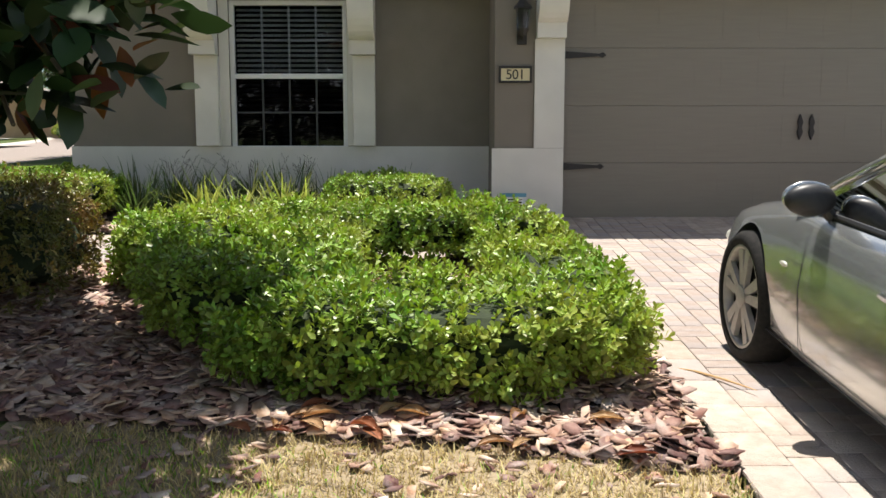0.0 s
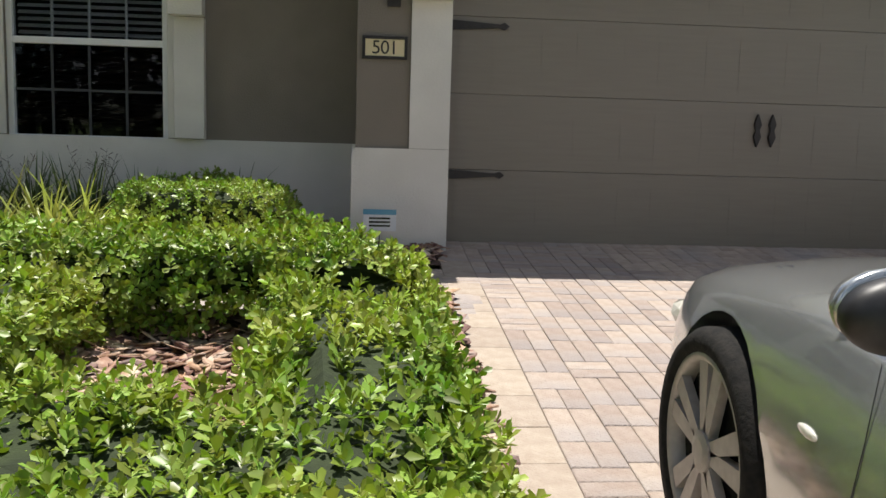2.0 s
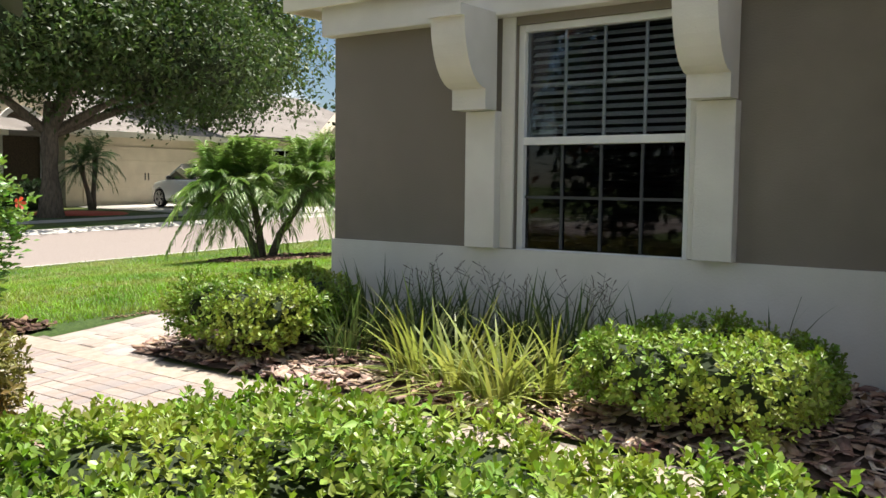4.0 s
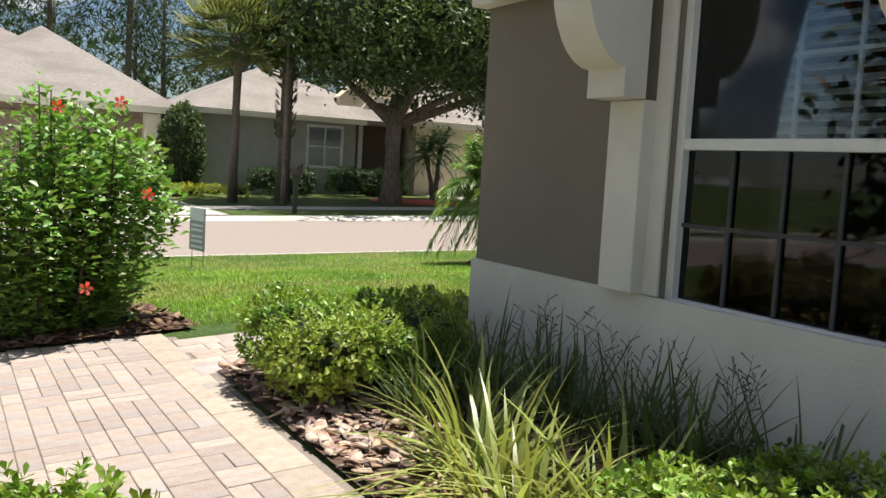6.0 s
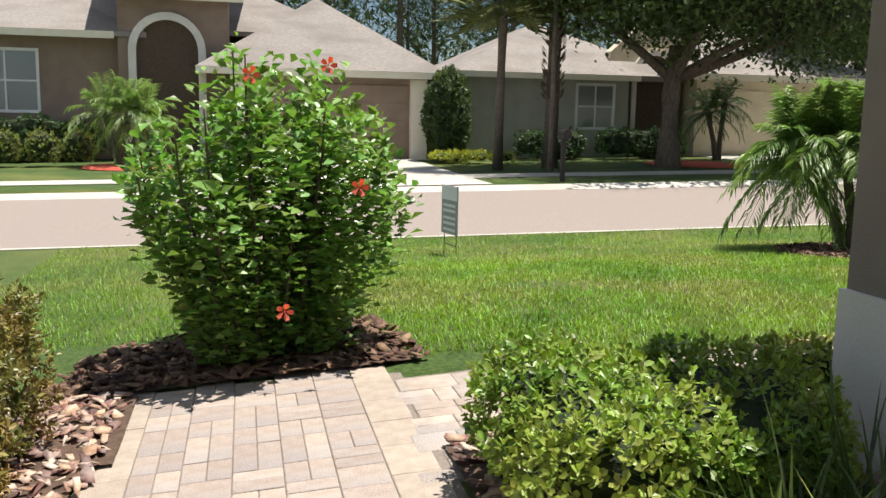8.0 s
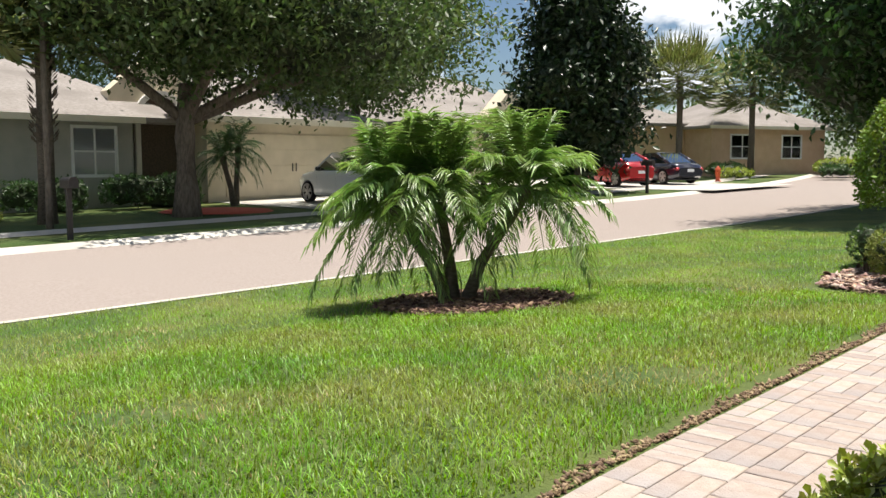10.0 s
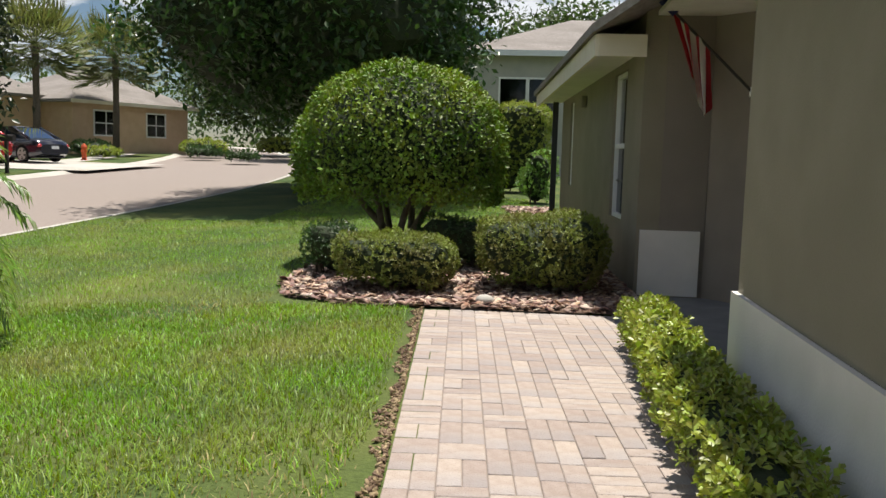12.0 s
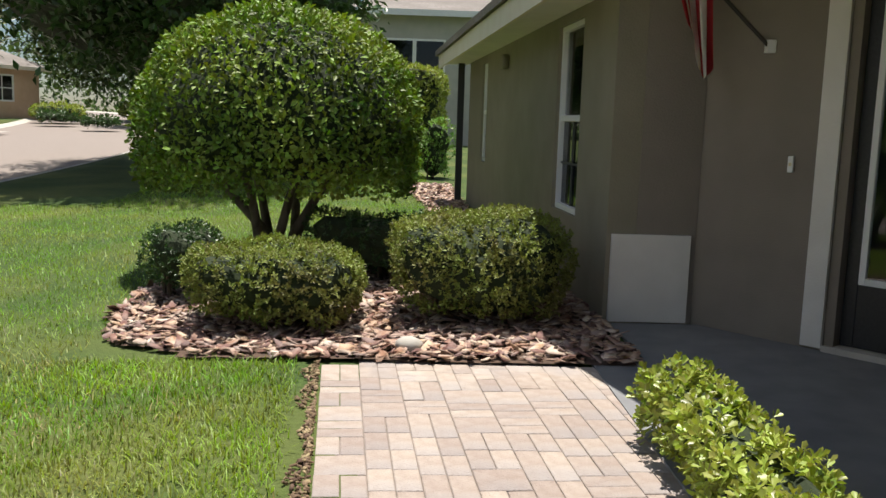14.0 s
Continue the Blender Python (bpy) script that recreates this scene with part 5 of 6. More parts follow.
def car(name, m, label, paint, L=4.5, W=1.8, H=1.42, wb=2.76, hood=.78, belt=.93, deck=.95, wheel_r=.32, cabin=(-1.75, -.75, .25, 1.0), ground=.19, group="cars", lamp="lens"):
    """A car that faces +y, on the ground at z = 0. cabin: rear glass foot, roof rear, roof front, windscreen foot."""
    ob = thing(name, m, label, "car", group)
    ys = np.linspace(-L / 2, L / 2, 45)
    hw = curve([(-L / 2, W * .38), (-L / 2 + .25, W * .47), (-.5, W * .5), (.6, W * .5), (L / 2 - .6, W * .475), (L / 2 - .15, W * .4), (L / 2, W * .3)], ys, 4)
    top = curve([(-L / 2, deck - .22), (-L / 2 + .12, deck), (cabin[0], deck + .02), (cabin[3], belt + .04), (L / 2 - .5, hood), (L / 2 - .1, hood - .12), (L / 2, hood - .3)], ys, 3)
    low = curve([(-L / 2, ground + .16), (-L / 2 + .4, ground), (L / 2 - .4, ground), (L / 2, ground + .08)], ys, 2)
    bm = bmesh.new()
    rows = []
    for y, w, t, lo in zip(ys, hw, top, low):
        sh = t - .07
        half = [(0, lo), (w * .9, lo), (w * .975, lo + .08), (w * .985, lo + .3 * (sh - lo)), (w, lo + .55 * (sh - lo)), (w * .985, lo + .75 * (sh - lo)), (w * .955, sh - .03), (w * .92, sh + .015), (w * .8, t - .018), (w * .45, t + .012), (0, t + .022)]
        ring = half + [(-a, b) for a, b in half[-2:0:-1]]
        rows.append([bm.verts.new((a, y, b)) for a, b in ring])
    k = len(rows[0])
    for r, s in zip(rows, rows[1:]):
        for i in range(k):
            bm.faces.new((r[i], r[(i + 1) % k], s[(i + 1) % k], s[i]))
    bm.faces.new(rows[0][::-1]), bm.faces.new(rows[-1])
    body = part("body", bm, paint, ob, smooth=True)
    # wheel arches
    axles = (wb / 2 - .05, -wb / 2 - .05)
    cb = bmesh.new()
    for y in axles:
        for s in (-1, 1):
            c = lathe([(wheel_r * 1.13, s * (W / 2 - .26)), (wheel_r * 1.13, s * (W / 2 + .1))], 32, "x")
            bmesh.ops.translate(c, vec=(0, y, wheel_r), verts=c.verts)
            tmp = bm_mesh("cut", c)
            cb.from_mesh(tmp)
    cutter = new("cutter", bm_mesh("cutter", cb))
    cutter.parent = ob
    mod = body.modifiers.new("arches", "BOOLEAN")
    mod.object, mod.operation, mod.solver = cutter, "DIFFERENCE", "EXACT"
    bpy.context.view_layer.update()
    cut = bpy.data.meshes.new_from_object(body.evaluated_get(bpy.context.evaluated_depsgraph_get()))
    body.modifiers.clear()
    body.data = cut
    bpy.data.objects.remove(cutter)
    if not cut.materials:
        cut.materials.append(M[paint])
    for p in cut.polygons:
        p.use_smooth = True
    cut.set_sharp_from_angle(angle=radians(38))
    part("underbody", boxes((-W * .42, W * .42, -L / 2 + .3, L / 2 - .3, ground - .03, ground + .02)), "blackplastic", ob)
    for y in axles:
        for s in (-1, 1):
            part("wheel_well", boxes((min(s * (W / 2 - .26), s * (W / 2 - .25)), max(s * (W / 2 - .26), s * (W / 2 - .25)), y - wheel_r, y + wheel_r, ground + .02, wheel_r * 2.0)), "blackplastic", ob)
            wheel(ob, s * (W / 2 - .115), y, wheel_r, .21, s)
    # cabin: glass, roof, pillars
    r0, r1, f1, f0 = cabin
    zb, zr = belt, H
    tw, bw = W * .355, W * .455

    corners = {"rb": (r0, zb, bw * .93), "rt": (r1, zr - .03, tw), "ft": (f1, zr - .03, tw), "fb": (f0, zb, bw)}
    P = {}
    for kx in (-1, 1):
        for n_, (y, z, w) in corners.items():
            P[n_, kx] = (kx * w, y, z)
    def quad(bmq, pts):
        bmq.faces.new([bmq.verts.new(p) for p in pts])
    for kx, nm in ((-1, "side_window"), (1, "side_window")):
        sb = bmesh.new()
        quad(sb, [P["rb", kx], P["rt", kx], P["ft", kx], P["fb", kx]])
        part(nm, sb, "carglass", ob)
    for nm, a, b in (("windscreen", "fb", "ft"), ("rear_window", "rb", "rt")):
        sb = bmesh.new()
        quad(sb, [P[a, -1], P[a, 1], P[b, 1], P[b, -1]])
        part(nm, sb, "carglass", ob)
    roof = bmesh.new()
    n = 10
    grid = []
    for i in range(n + 1):
        y = r1 - .04 + (f1 - r1 + .08) * i / n
        e = math.sin(math.pi * i / n)
        grid.append([roof.verts.new((tw * 1.03 * (2 * j / 8 - 1), y, zr - .035 + .04 * e * (1 - (2 * j / 8 - 1) ** 2) + .02 * e)) for j in range(9)])
    for i in range(n):
        for j in range(8):
            roof.faces.new((grid[i][j], grid[i][j + 1], grid[i + 1][j + 1], grid[i + 1][j]))
    bmesh.ops.solidify(roof, geom=roof.faces[:], thickness=.03)
    part("roof", roof, paint, ob, smooth=True)
    for kx in (-1, 1):
        for nm, a, b, rad in (("pillar", "fb", "ft", .024), ("pillar", "rb", "rt", .06)):
            pa, pb = Vector(P[a, kx]), Vector(P[b, kx])
            part(nm, tube(bmesh.new(), [tuple(pa), tuple(pa.lerp(pb, .5) + Vector((kx * .01, 0, .01))), tuple(pb)], [rad * 1.2, rad, rad], 8), paint, ob, smooth=True)
        mid = (r1 + f1) / 2 - .05
        part("pillar", tube(bmesh.new(), [(kx * bw * .985, mid, zb), (kx * tw * 1.0, mid, zr - .03)], [.035, .03], 6), "blackplastic", ob)
        wline = [(kx * bw * .99, f0 - .08, zb + .005), (kx * bw * 1.0, mid, zb + .01), (kx * bw * .95, r0 + .1, zb + .01)]
        part("window_trim", tube(bmesh.new(), wline, [.012] * 3, 6), "blackplastic", ob)
        mi = bmesh.new()
        bmesh.ops.create_icosphere(mi, subdivisions=3, radius=1)
        for v in mi.verts:
            q = v.co
            v.co = Vector((kx * (W / 2 + .015) + q.x * .1, f0 - .32 + q.y * .07 * (1.2 if q.y > 0 else .6), zb + .07 + q.z * .064))
        part("mirror", mi, "blackplastic", ob, smooth=True)
        cap = bmesh.new()
        bmesh.ops.create_icosphere(cap, subdivisions=3, radius=1)
        for v in cap.verts:
            q = v.co
            v.co = Vector((kx * (W / 2 + .015) + q.x * .103, f0 - .30 + q.y * .075 * (1.1 if q.y > 0 else .1), zb + .077 + q.z * .066))
        part("mirror_cap", cap, paint, ob, smooth=True)
        part("mirror_stalk", tube(bmesh.new(), [(kx * W * .455, f0 - .3, zb), (kx * (W / 2 - .03), f0 - .3, zb + .06)], [.025, .02], 8), "blackplastic", ob)
        # seams, lamps, handles on the flank
        def flank(y, f):
            i = int(np.argmin(np.abs(ys - y)))
            lo, sh, w = low[i], top[i] - .07, hw[i]
            z = lo + f * (sh - lo)
            return (kx * (w * np.interp(f, [0, .3, .55, .75, 1], [.975, .985, 1, .985, .955]) + .001), y, z)
        for y in (f0 - .22, f0 - 1.3):
            part("door_seam", tube(bmesh.new(), [flank(y - .02, .08), flank(y, .3), flank(y, .55), flank(y, .75), flank(y + .02, .97)], [.0011] * 5, 5), "blackplastic", ob)
        part("sill_seam", tube(bmesh.new(), [flank(y, .1) for y in np.linspace(-wb / 2 + .6, wb / 2 - .3, 8)], [.0035] * 8, 5), "blackplastic", ob)
        for y in (f0 - .98, f0 - 1.95):
            a = flank(y, .78)
            hb = bmesh.new()
            box(hb, a[0] - .008, a[0] + .03 * kx if kx > 0 else a[0] + .008, y - .1, y + .1, a[2] - .017, a[2] + .017) if kx > 0 else box(hb, a[0] - .03, a[0] + .008, y - .1, y + .1, a[2] - .017, a[2] + .017)
            bmesh.ops.bevel(hb, geom=hb.edges[:], offset=.012, segments=2, affect="EDGES")
            part("door_handle", hb, paint, ob, smooth=True)
        a = flank(wb / 2 - .56, .66)
        lb = bmesh.new()
        bmesh.ops.create_icosphere(lb, subdivisions=2, radius=1)
        for v in lb.verts:
            v.co = Vector((a[0] + v.co.x * .008, a[1] + v.co.y * .04, a[2] + v.co.z * .012))
        part("side_marker", lb, "lens", ob, "pale side marker lamp")
        fl = flank(L / 2 - .28, .8)
        hl = bmesh.new()
        bmesh.ops.create_icosphere(hl, subdivisions=2, radius=1)
        for v in hl.verts:
            v.co = Vector((fl[0] * .9 + v.co.x * .07, fl[1] + .02 + v.co.y * .14, fl[2] - .04 + v.co.z * .05))
        part("headlight", hl, lamp, ob, "clear headlight" if lamp == "lens" else "headlight with an amber lens")
        rl = flank(-L / 2 + .12, .75)
        tl = bmesh.new()
        bmesh.ops.create_icosphere(tl, subdivisions=2, radius=1)
        for v in tl.verts:
            v.co = Vector((rl[0] * .92 + v.co.x * .11, rl[1] - .02 + v.co.y * .1, rl[2] + .02 + v.co.z * .08))
        part("tail_light", tl, "red", ob, "red tail light")
    part("seat", boxes((-.55, -.12, -.35, .15, .35, .62), (-.55, -.12, -.5, -.35, .35, 1.05), (.12, .55, -.35, .15, .35, .62), (.12, .55, -.5, -.35, .35, 1.05), bevel=.04), "blackplastic", ob)
    part("number_plate", boxes((-.18, .18, -L / 2 - .012, -L / 2 - .002, .55, .68)), "signwhite", ob)
    return ob


def tilt(x, y, yaw=0.0):
    s = (g(x, y + 1) - g(x, y - 1)) / 2
    return pose(x, y, g(x, y)) @ pose(0, 0, 0, math.degrees(math.atan(s))) @ pose(0, 0, 0, 0, 0, yaw)


car("sedan", tilt(2.39, 3.26), "dusty silver sedan parked on the paver driveway", "silver", H=1.38, hood=.74, belt=.84, deck=.88, cabin=(-1.85, -1.05, -.32, .85), group="driveway cars")
car("crossover", tilt(4.92, 5.6), "silver crossover parked deeper on the driveway", "silver", L=4.6, W=1.85, H=1.72, hood=1.06, belt=1.13, deck=1.12, wheel_r=.35, ground=.24, cabin=(-2.15, -1.75, .2, 1.0), group="driveway cars", lamp="amber")
car("hatchback", pose(-26.9, 41.6, g(-26.9, 41.6) + .05, 0, 0, 70), "red hatchback parked across the street", "red", L=4.45, W=1.72, H=1.49, hood=.9, belt=.98, deck=1.05, cabin=(-2.0, -.9, .05, 1.15), group="street cars")
car("dark_sedan", pose(-26.6, 45.0, g(-26.6, 45) + .05, 0, 0, 70), "dark blue sedan parked beside the red car", "navy", L=4.7, W=1.8, H=1.45, group="street cars")
car("white_suv", pose(-26.3, 26.0, g(-26.3, 26.0) + .05, 0, 0, 88), "white small utility vehicle on a driveway", "whitecar", L=4.4, W=1.8, H=1.66, hood=1.0, belt=1.05, deck=1.1, wheel_r=.35, ground=.24, cabin=(-2.05, -1.6, .15, .95), group="street cars")


# ---- houses across the street ----
def hip(x0, x1, y0, y1, z, h, over=.5, ridge=None):
    """A hip roof over a rectangle; the ridge runs along the longer side."""
    x0, x1, y0, y1 = x0 - over, x1 + over, y0 - over, y1 + over
    w, d = x1 - x0, y1 - y0
    bm = bmesh.new()
    c = [bm.verts.new(p) for p in ((x0, y0, z), (x1, y0, z), (x1, y1, z), (x0, y1, z))]
    lo = [bm.verts.new((v.co.x, v.co.y, z - .16)) for v in c]
    if d >= w:
        a, b = bm.verts.new(((x0 + x1) / 2, y0 + w / 2, z + h)), bm.verts.new(((x0 + x1) / 2, y1 - w / 2 + .001, z + h))
        fs = ((c[0], c[1], a), (c[1], c[2], b, a), (c[2], c[3], b), (c[3], c[0], a, b))
    else:
        a, b = bm.verts.new((x0 + d / 2, (y0 + y1) / 2, z + h)), bm.verts.new((x1 - d / 2, (y0 + y1) / 2, z + h))
        fs = ((c[0], c[1], b, a), (c[1], c[2], b), (c[2], c[3], a, b), (c[3], c[0], a))
    for f in fs:
        bm.faces.new(f)
    for i in range(4):
        bm.faces.new((c[i], lo[i], lo[(i + 1) % 4], c[(i + 1) % 4]))
    bm.faces.new(lo)
    return bm


def house_window(ob, x, y0, y1, z0, z1, cols=2, shutters=False):
    w = part("window", boxes((x - .02, x + .06, y0 - .07, y0, z0 - .07, z1 + .07), (x - .02, x + .06, y1, y1 + .07, z0 - .07, z1 + .07), (x - .02, x + .06, y0, y1, z0 - .07, z0), (x - .02, x + .06, y0, y1, z1, z1 + .07)), "vinyl", ob)
    for c in range(cols):
        a, b = y0 + (y1 - y0) * c / cols, y0 + (y1 - y0) * (c + 1) / cols
        for lo, hi in ((z0, (z0 + z1) / 2), ((z0 + z1) / 2, z1)):
            part("pane", boxes((x + .004, x + .012, a + .03, b - .03, lo + .03, hi - .03)), "glass", w)
    part("blind", boxes((x + .001, x + .003, y0, y1, z0, z1)), "blind", w)
    part("mullion", boxes(*[(x + .013, x + .03, y0 + (y1 - y0) * c / cols - .03, y0 + (y1 - y0) * c / cols + .03, z0, z1) for c in range(1, cols)], (x + .013, x + .029, y0, y1, (z0 + z1) / 2 - .025, (z0 + z1) / 2 + .025)), "vinyl", w)


def arch(ob, x, yc, r, z0, zs, thick, proj, material):
    pts = [(yc - r - thick, z0), (yc - r - thick, zs)] + [(yc - (r + thick) * math.cos(a), zs + (r + thick) * math.sin(a)) for a in np.linspace(.1, math.pi - .1, 14)] + [(yc + r + thick, zs), (yc + r + thick, z0)]
    pts += [(yc + r, z0), (yc + r, zs)] + [(yc + r * math.cos(a), zs + r * math.sin(a)) for a in np.linspace(.1, math.pi - .1, 14)] + [(yc - r, zs), (yc - r, z0)]
    part("arch_trim", prism(pts, x, x + proj, "x"), material, ob, "pale arch surround")
    ins = [(yc - r, z0), (yc - r, zs)] + [(yc - r * math.cos(a), zs + r * math.sin(a)) for a in np.linspace(.1, math.pi - .1, 14)] + [(yc + r, zs), (yc + r, z0)]
    # flat panel, no recess: the doorway's shade is put in by its dark colour
    part("doorway", prism(ins, x - .02, x + .012, "x"), "twig", ob, "flat brown-black panel standing for the shade in the doorway")


def garage(ob, x, y0, y1, z0, z1, material):
    d = part("garage_door", boxes((x, x + .03, y0, y1, z0, z1)), material, ob)
    for r in range(4):
        part("panel", boxes((x + .031, x + .05, y0 + .01, y1 - .01, z0 + (z1 - z0) * r / 4 + .01, z0 + (z1 - z0) * (r + 1) / 4 - .01), bevel=.006), material, d)
    for s in (-.08, .08):
        part("handle", boxes((x + .055, x + .08, (y0 + y1) / 2 + s - .02, (y0 + y1) / 2 + s + .02, z0 + .9, z0 + 1.2)), "iron", d)


# each house stands with its front on local x = 0 and runs back to -x
A0 = -.1
ha = thing("house", (-31, 0, A0), "brown stucco house with an arched entry and shingle roof", "house", "houses across the street")
part("wall", boxes((-9, -1.5, -9, 3.4, -.3, 3.8)), "stucco_brown", ha)
part("wall", boxes((-9, -.9, 3.2, 6.7, -.3, 5.15)), "stucco_brown", ha)
part("wall", boxes((-9, 0, 6.7, 13.3, -.3, 2.62)), "stucco_brown", ha)
part("roof", hip(-9, -1.3, -9.5, 3.6, 3.85, 2.1), "shingle", ha)
part("roof", hip(-16, -3.6, -4, 10.6, 4.2, 3.6), "shingle", ha)
part("roof", hip(-9.5, .0, 6.3, 13.3, 2.78, 2.75, .6), "shingle", ha)
part("roof", slope("r", ((-.4, 2.6, 5.2), (-.4, 7.2, 5.2), (-5.5, 7.6, 7.2), (-5.5, 2.2, 7.2))), "shingle", ha)
part("fascia", boxes((.58, .62, 5.7, 13.9, 2.55, 2.78)), "cream", ha)
part("fascia", boxes((-.82, -.78, -10, 3.1, 3.62, 3.85)), "cream", ha)
part("fascia", boxes((-.4, -.34, 2.6, 7.2, 4.88, 5.2)), "cream", ha)
for y in (6.75, 12.7):
    part("post", boxes((.002, .35, y, y + .55, -.2, 2.54), bevel=.01), "cream", ha)
arch(ha, -.898, 4.75, .98, -.2, 3.3, .24, .18, "white")
garage(ha, -.0 + .002, 7.4, 12.6, 0, 2.35, "stucco_brown")
house_window(ha, -1.498, -1.35, .6, 1.25, 3.2)
house_window(ha, -1.498, -6.5, -4.6, 1.25, 3.2)

hb = thing("house", (-31, 14.6, .0), "grey stucco house with a cream garage and shingle roof", "house", "houses across the street")
part("wall", boxes((-10, 0, 0, 6.1, -.4, 2.75)), "stucco_grey", hb)
part("wall", boxes((-10, -1.2, 6.1, 8.6, -.4, 3.9)), "stucco_grey", hb)
part("garage_wall", boxes((-10, .3, 8.6, 15.6, -.4, 2.85)), "stucco_cream", hb, "cream stucco garage wall")
part("roof", hip(-10, 0, 0, 7.5, 2.8, 2.1, .55), "shingle", hb)
part("roof", hip(-10, .3, 7.6, 15.6, 2.95, 2.0, .55), "shingle", hb)
part("entry_gable", prism([(5.6, 2.75), (9.0, 2.75), (9.0, 3.7), (7.3, 5.2), (5.6, 3.7)], -1.19, -.6, "x"), "stucco_cream", hb)
part("fascia", boxes((.53, .57, -.55, 6.3, 2.6, 2.8)), "cream", hb)
part("fascia", boxes((.83, .87, 8.1, 16.2, 2.72, 2.95)), "cream", hb)
part("fascia", boxes((-9, .5, -.57, -.53, 2.6, 2.8)), "cream", hb)
arch(hb, -.598, 7.35, .75, -.2, 2.85, .18, .15, "white")
house_window(hb, .002, 4.15, 5.5, .95, 2.45, 2)
garage(hb, .302, 9.3, 15.0, .15, 2.4, "stucco_cream")
hd = thing("house", (-35, 36.5, .35), "grey-cream house with a high shingle roof", "house", "houses across the street")
part("wall", boxes((-10, 0, 0, 13, -.6, 3.0)), "stucco_cream", hd)
part("roof", hip(-10, 0, 0, 13, 3.05, 2.9, .6), "shingle", hd)
part("entry_gable", prism([(4.6, 3.0), (8.0, 3.0), (8.0, 3.4), (6.3, 4.9), (4.6, 3.4)], .01, .9, "x"), "stucco_cream", hd)
arch(hd, .902, 6.3, .7, 0, 2.9, .15, .12, "white")
house_window(hd, .002, 1.2, 3.0, .9, 2.4)
garage(hd, .004, 9, 12.5, 0, 2.3, "stucco_cream")
he = thing("house", pose(-30.5, 57, .95, 0, 0, -22), "peach stucco house with hipped shingle roofs", "house", "houses across the street")
part("wall", boxes((-8, 0, 0, 9, -.6, 2.7)), "stucco_peach", he)
part("wall", boxes((-8, -2.5, -6, 0, -.6, 2.9)), "stucco_peach", he)
part("roof", hip(-8, 0, 0, 9, 2.75, 2.2, .5), "shingle", he)
part("roof", hip(-9, -2.5, -6, 0, 2.95, 1.9, .5), "shingle", he)
part("fascia", boxes((.48, .52, -.5, 9.5, 2.55, 2.75)), "cream", he)
house_window(he, .002, 1.5, 3.2, .8, 2.2)
house_window(he, .002, 5.5, 7.0, .8, 2.2)
hf = thing("house", (-7.6, 48, .6), "two-storey grey house behind the tall hedge", "house")
part("wall", boxes((0, 12, 0, 9, -.5, 5.0)), "stucco_grey", hf)
part("roof", hip(0, 12, 0, 9, 5.1, 2.0, .5), "shingle", hf)
part("fascia", boxes((-.55, 12.5, -.57, -.53, 4.86, 5.1)), "signwhite", hf)
part("fascia", boxes((-.57, -.53, -.55, 9.5, 4.86, 5.1)), "signwhite", hf)
for x in (1.4, 2.65):
    w = part("window", boxes((x - .08, x, -.05, .0, 2.5, 4.0), (x + 1.1, x + 1.18, -.05, .0, 2.5, 4.0), (x, x + 1.1, -.05, .0, 3.92, 4.0), (x, x + 1.1, -.05, 0, 2.5, 2.58)), "vinyl", hf)
    part("pane", boxes((x, x + 1.1, -.02, -.006, 2.58, 3.92)), "screen", w)
# drives across the street
for y0, y1, x1, nm in ((7.0, 12.8, -30.9, "drive of the brown house"), (23.4, 29.6, -30.6, "drive of the grey house"), (39.5, 46.5, -34.9, "drive with the parked cars")):
    us = np.linspace(x1, KERB_F, 8)
    me = sheet("drive", us, np.linspace(y0, y1, 8), lambda x, y: G(x, y) + .03, bend=False)
    tagged(part("drive", me, "concrete"), "pale concrete " + nm, "driveway", kind="structure")


# ---- trees, shrubs and street furniture beyond the lawn ----
def tree(name, x, y, label, trunk, limbs, crowns, leaf, n, per, size, bark="bark", group="", width=.5, seed=1, shell=.5, inner=.6):
    """trunk: (height, foot radius); limbs: ends of the boughs; crowns: (centre, half sizes)."""
    rng = np.random.default_rng(seed)
    z = g(x, y)
    ob = thing(name, (x, y, z), label, "tree", group)
    h, r = trunk
    bm = bmesh.new()
    tube(bm, [(0, 0, -.1), (.02, .01, h * .2), (.05, -.03, h * .6), (.03, .04, h)], [r * 1.35, r, r * .85, r * .55], 12)
    part("trunk", bm, bark, ob, smooth=True)
    for e in limbs:
        bm = bmesh.new()
        s = Vector((.03, .02, h * .72))
        e = Vector(e)
        tube(bm, [tuple(s), tuple(s.lerp(e, .4) + Vector((0, 0, .12))), tuple(s.lerp(e, .75) + Vector((0, 0, .1))), tuple(e)], [r * .5, r * .38, r * .24, r * .1], 8)
        part("bough", bm, bark, ob, smooth=True)
    part("crown", clumps([c for c, _ in crowns], [q for _, q in crowns], n, per, size, width, rng, shell), leaf, ob)
    # near-black core: shade inside the crown, put in as colour
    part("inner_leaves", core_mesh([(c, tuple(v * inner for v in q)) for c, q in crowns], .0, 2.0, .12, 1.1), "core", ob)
    return ob


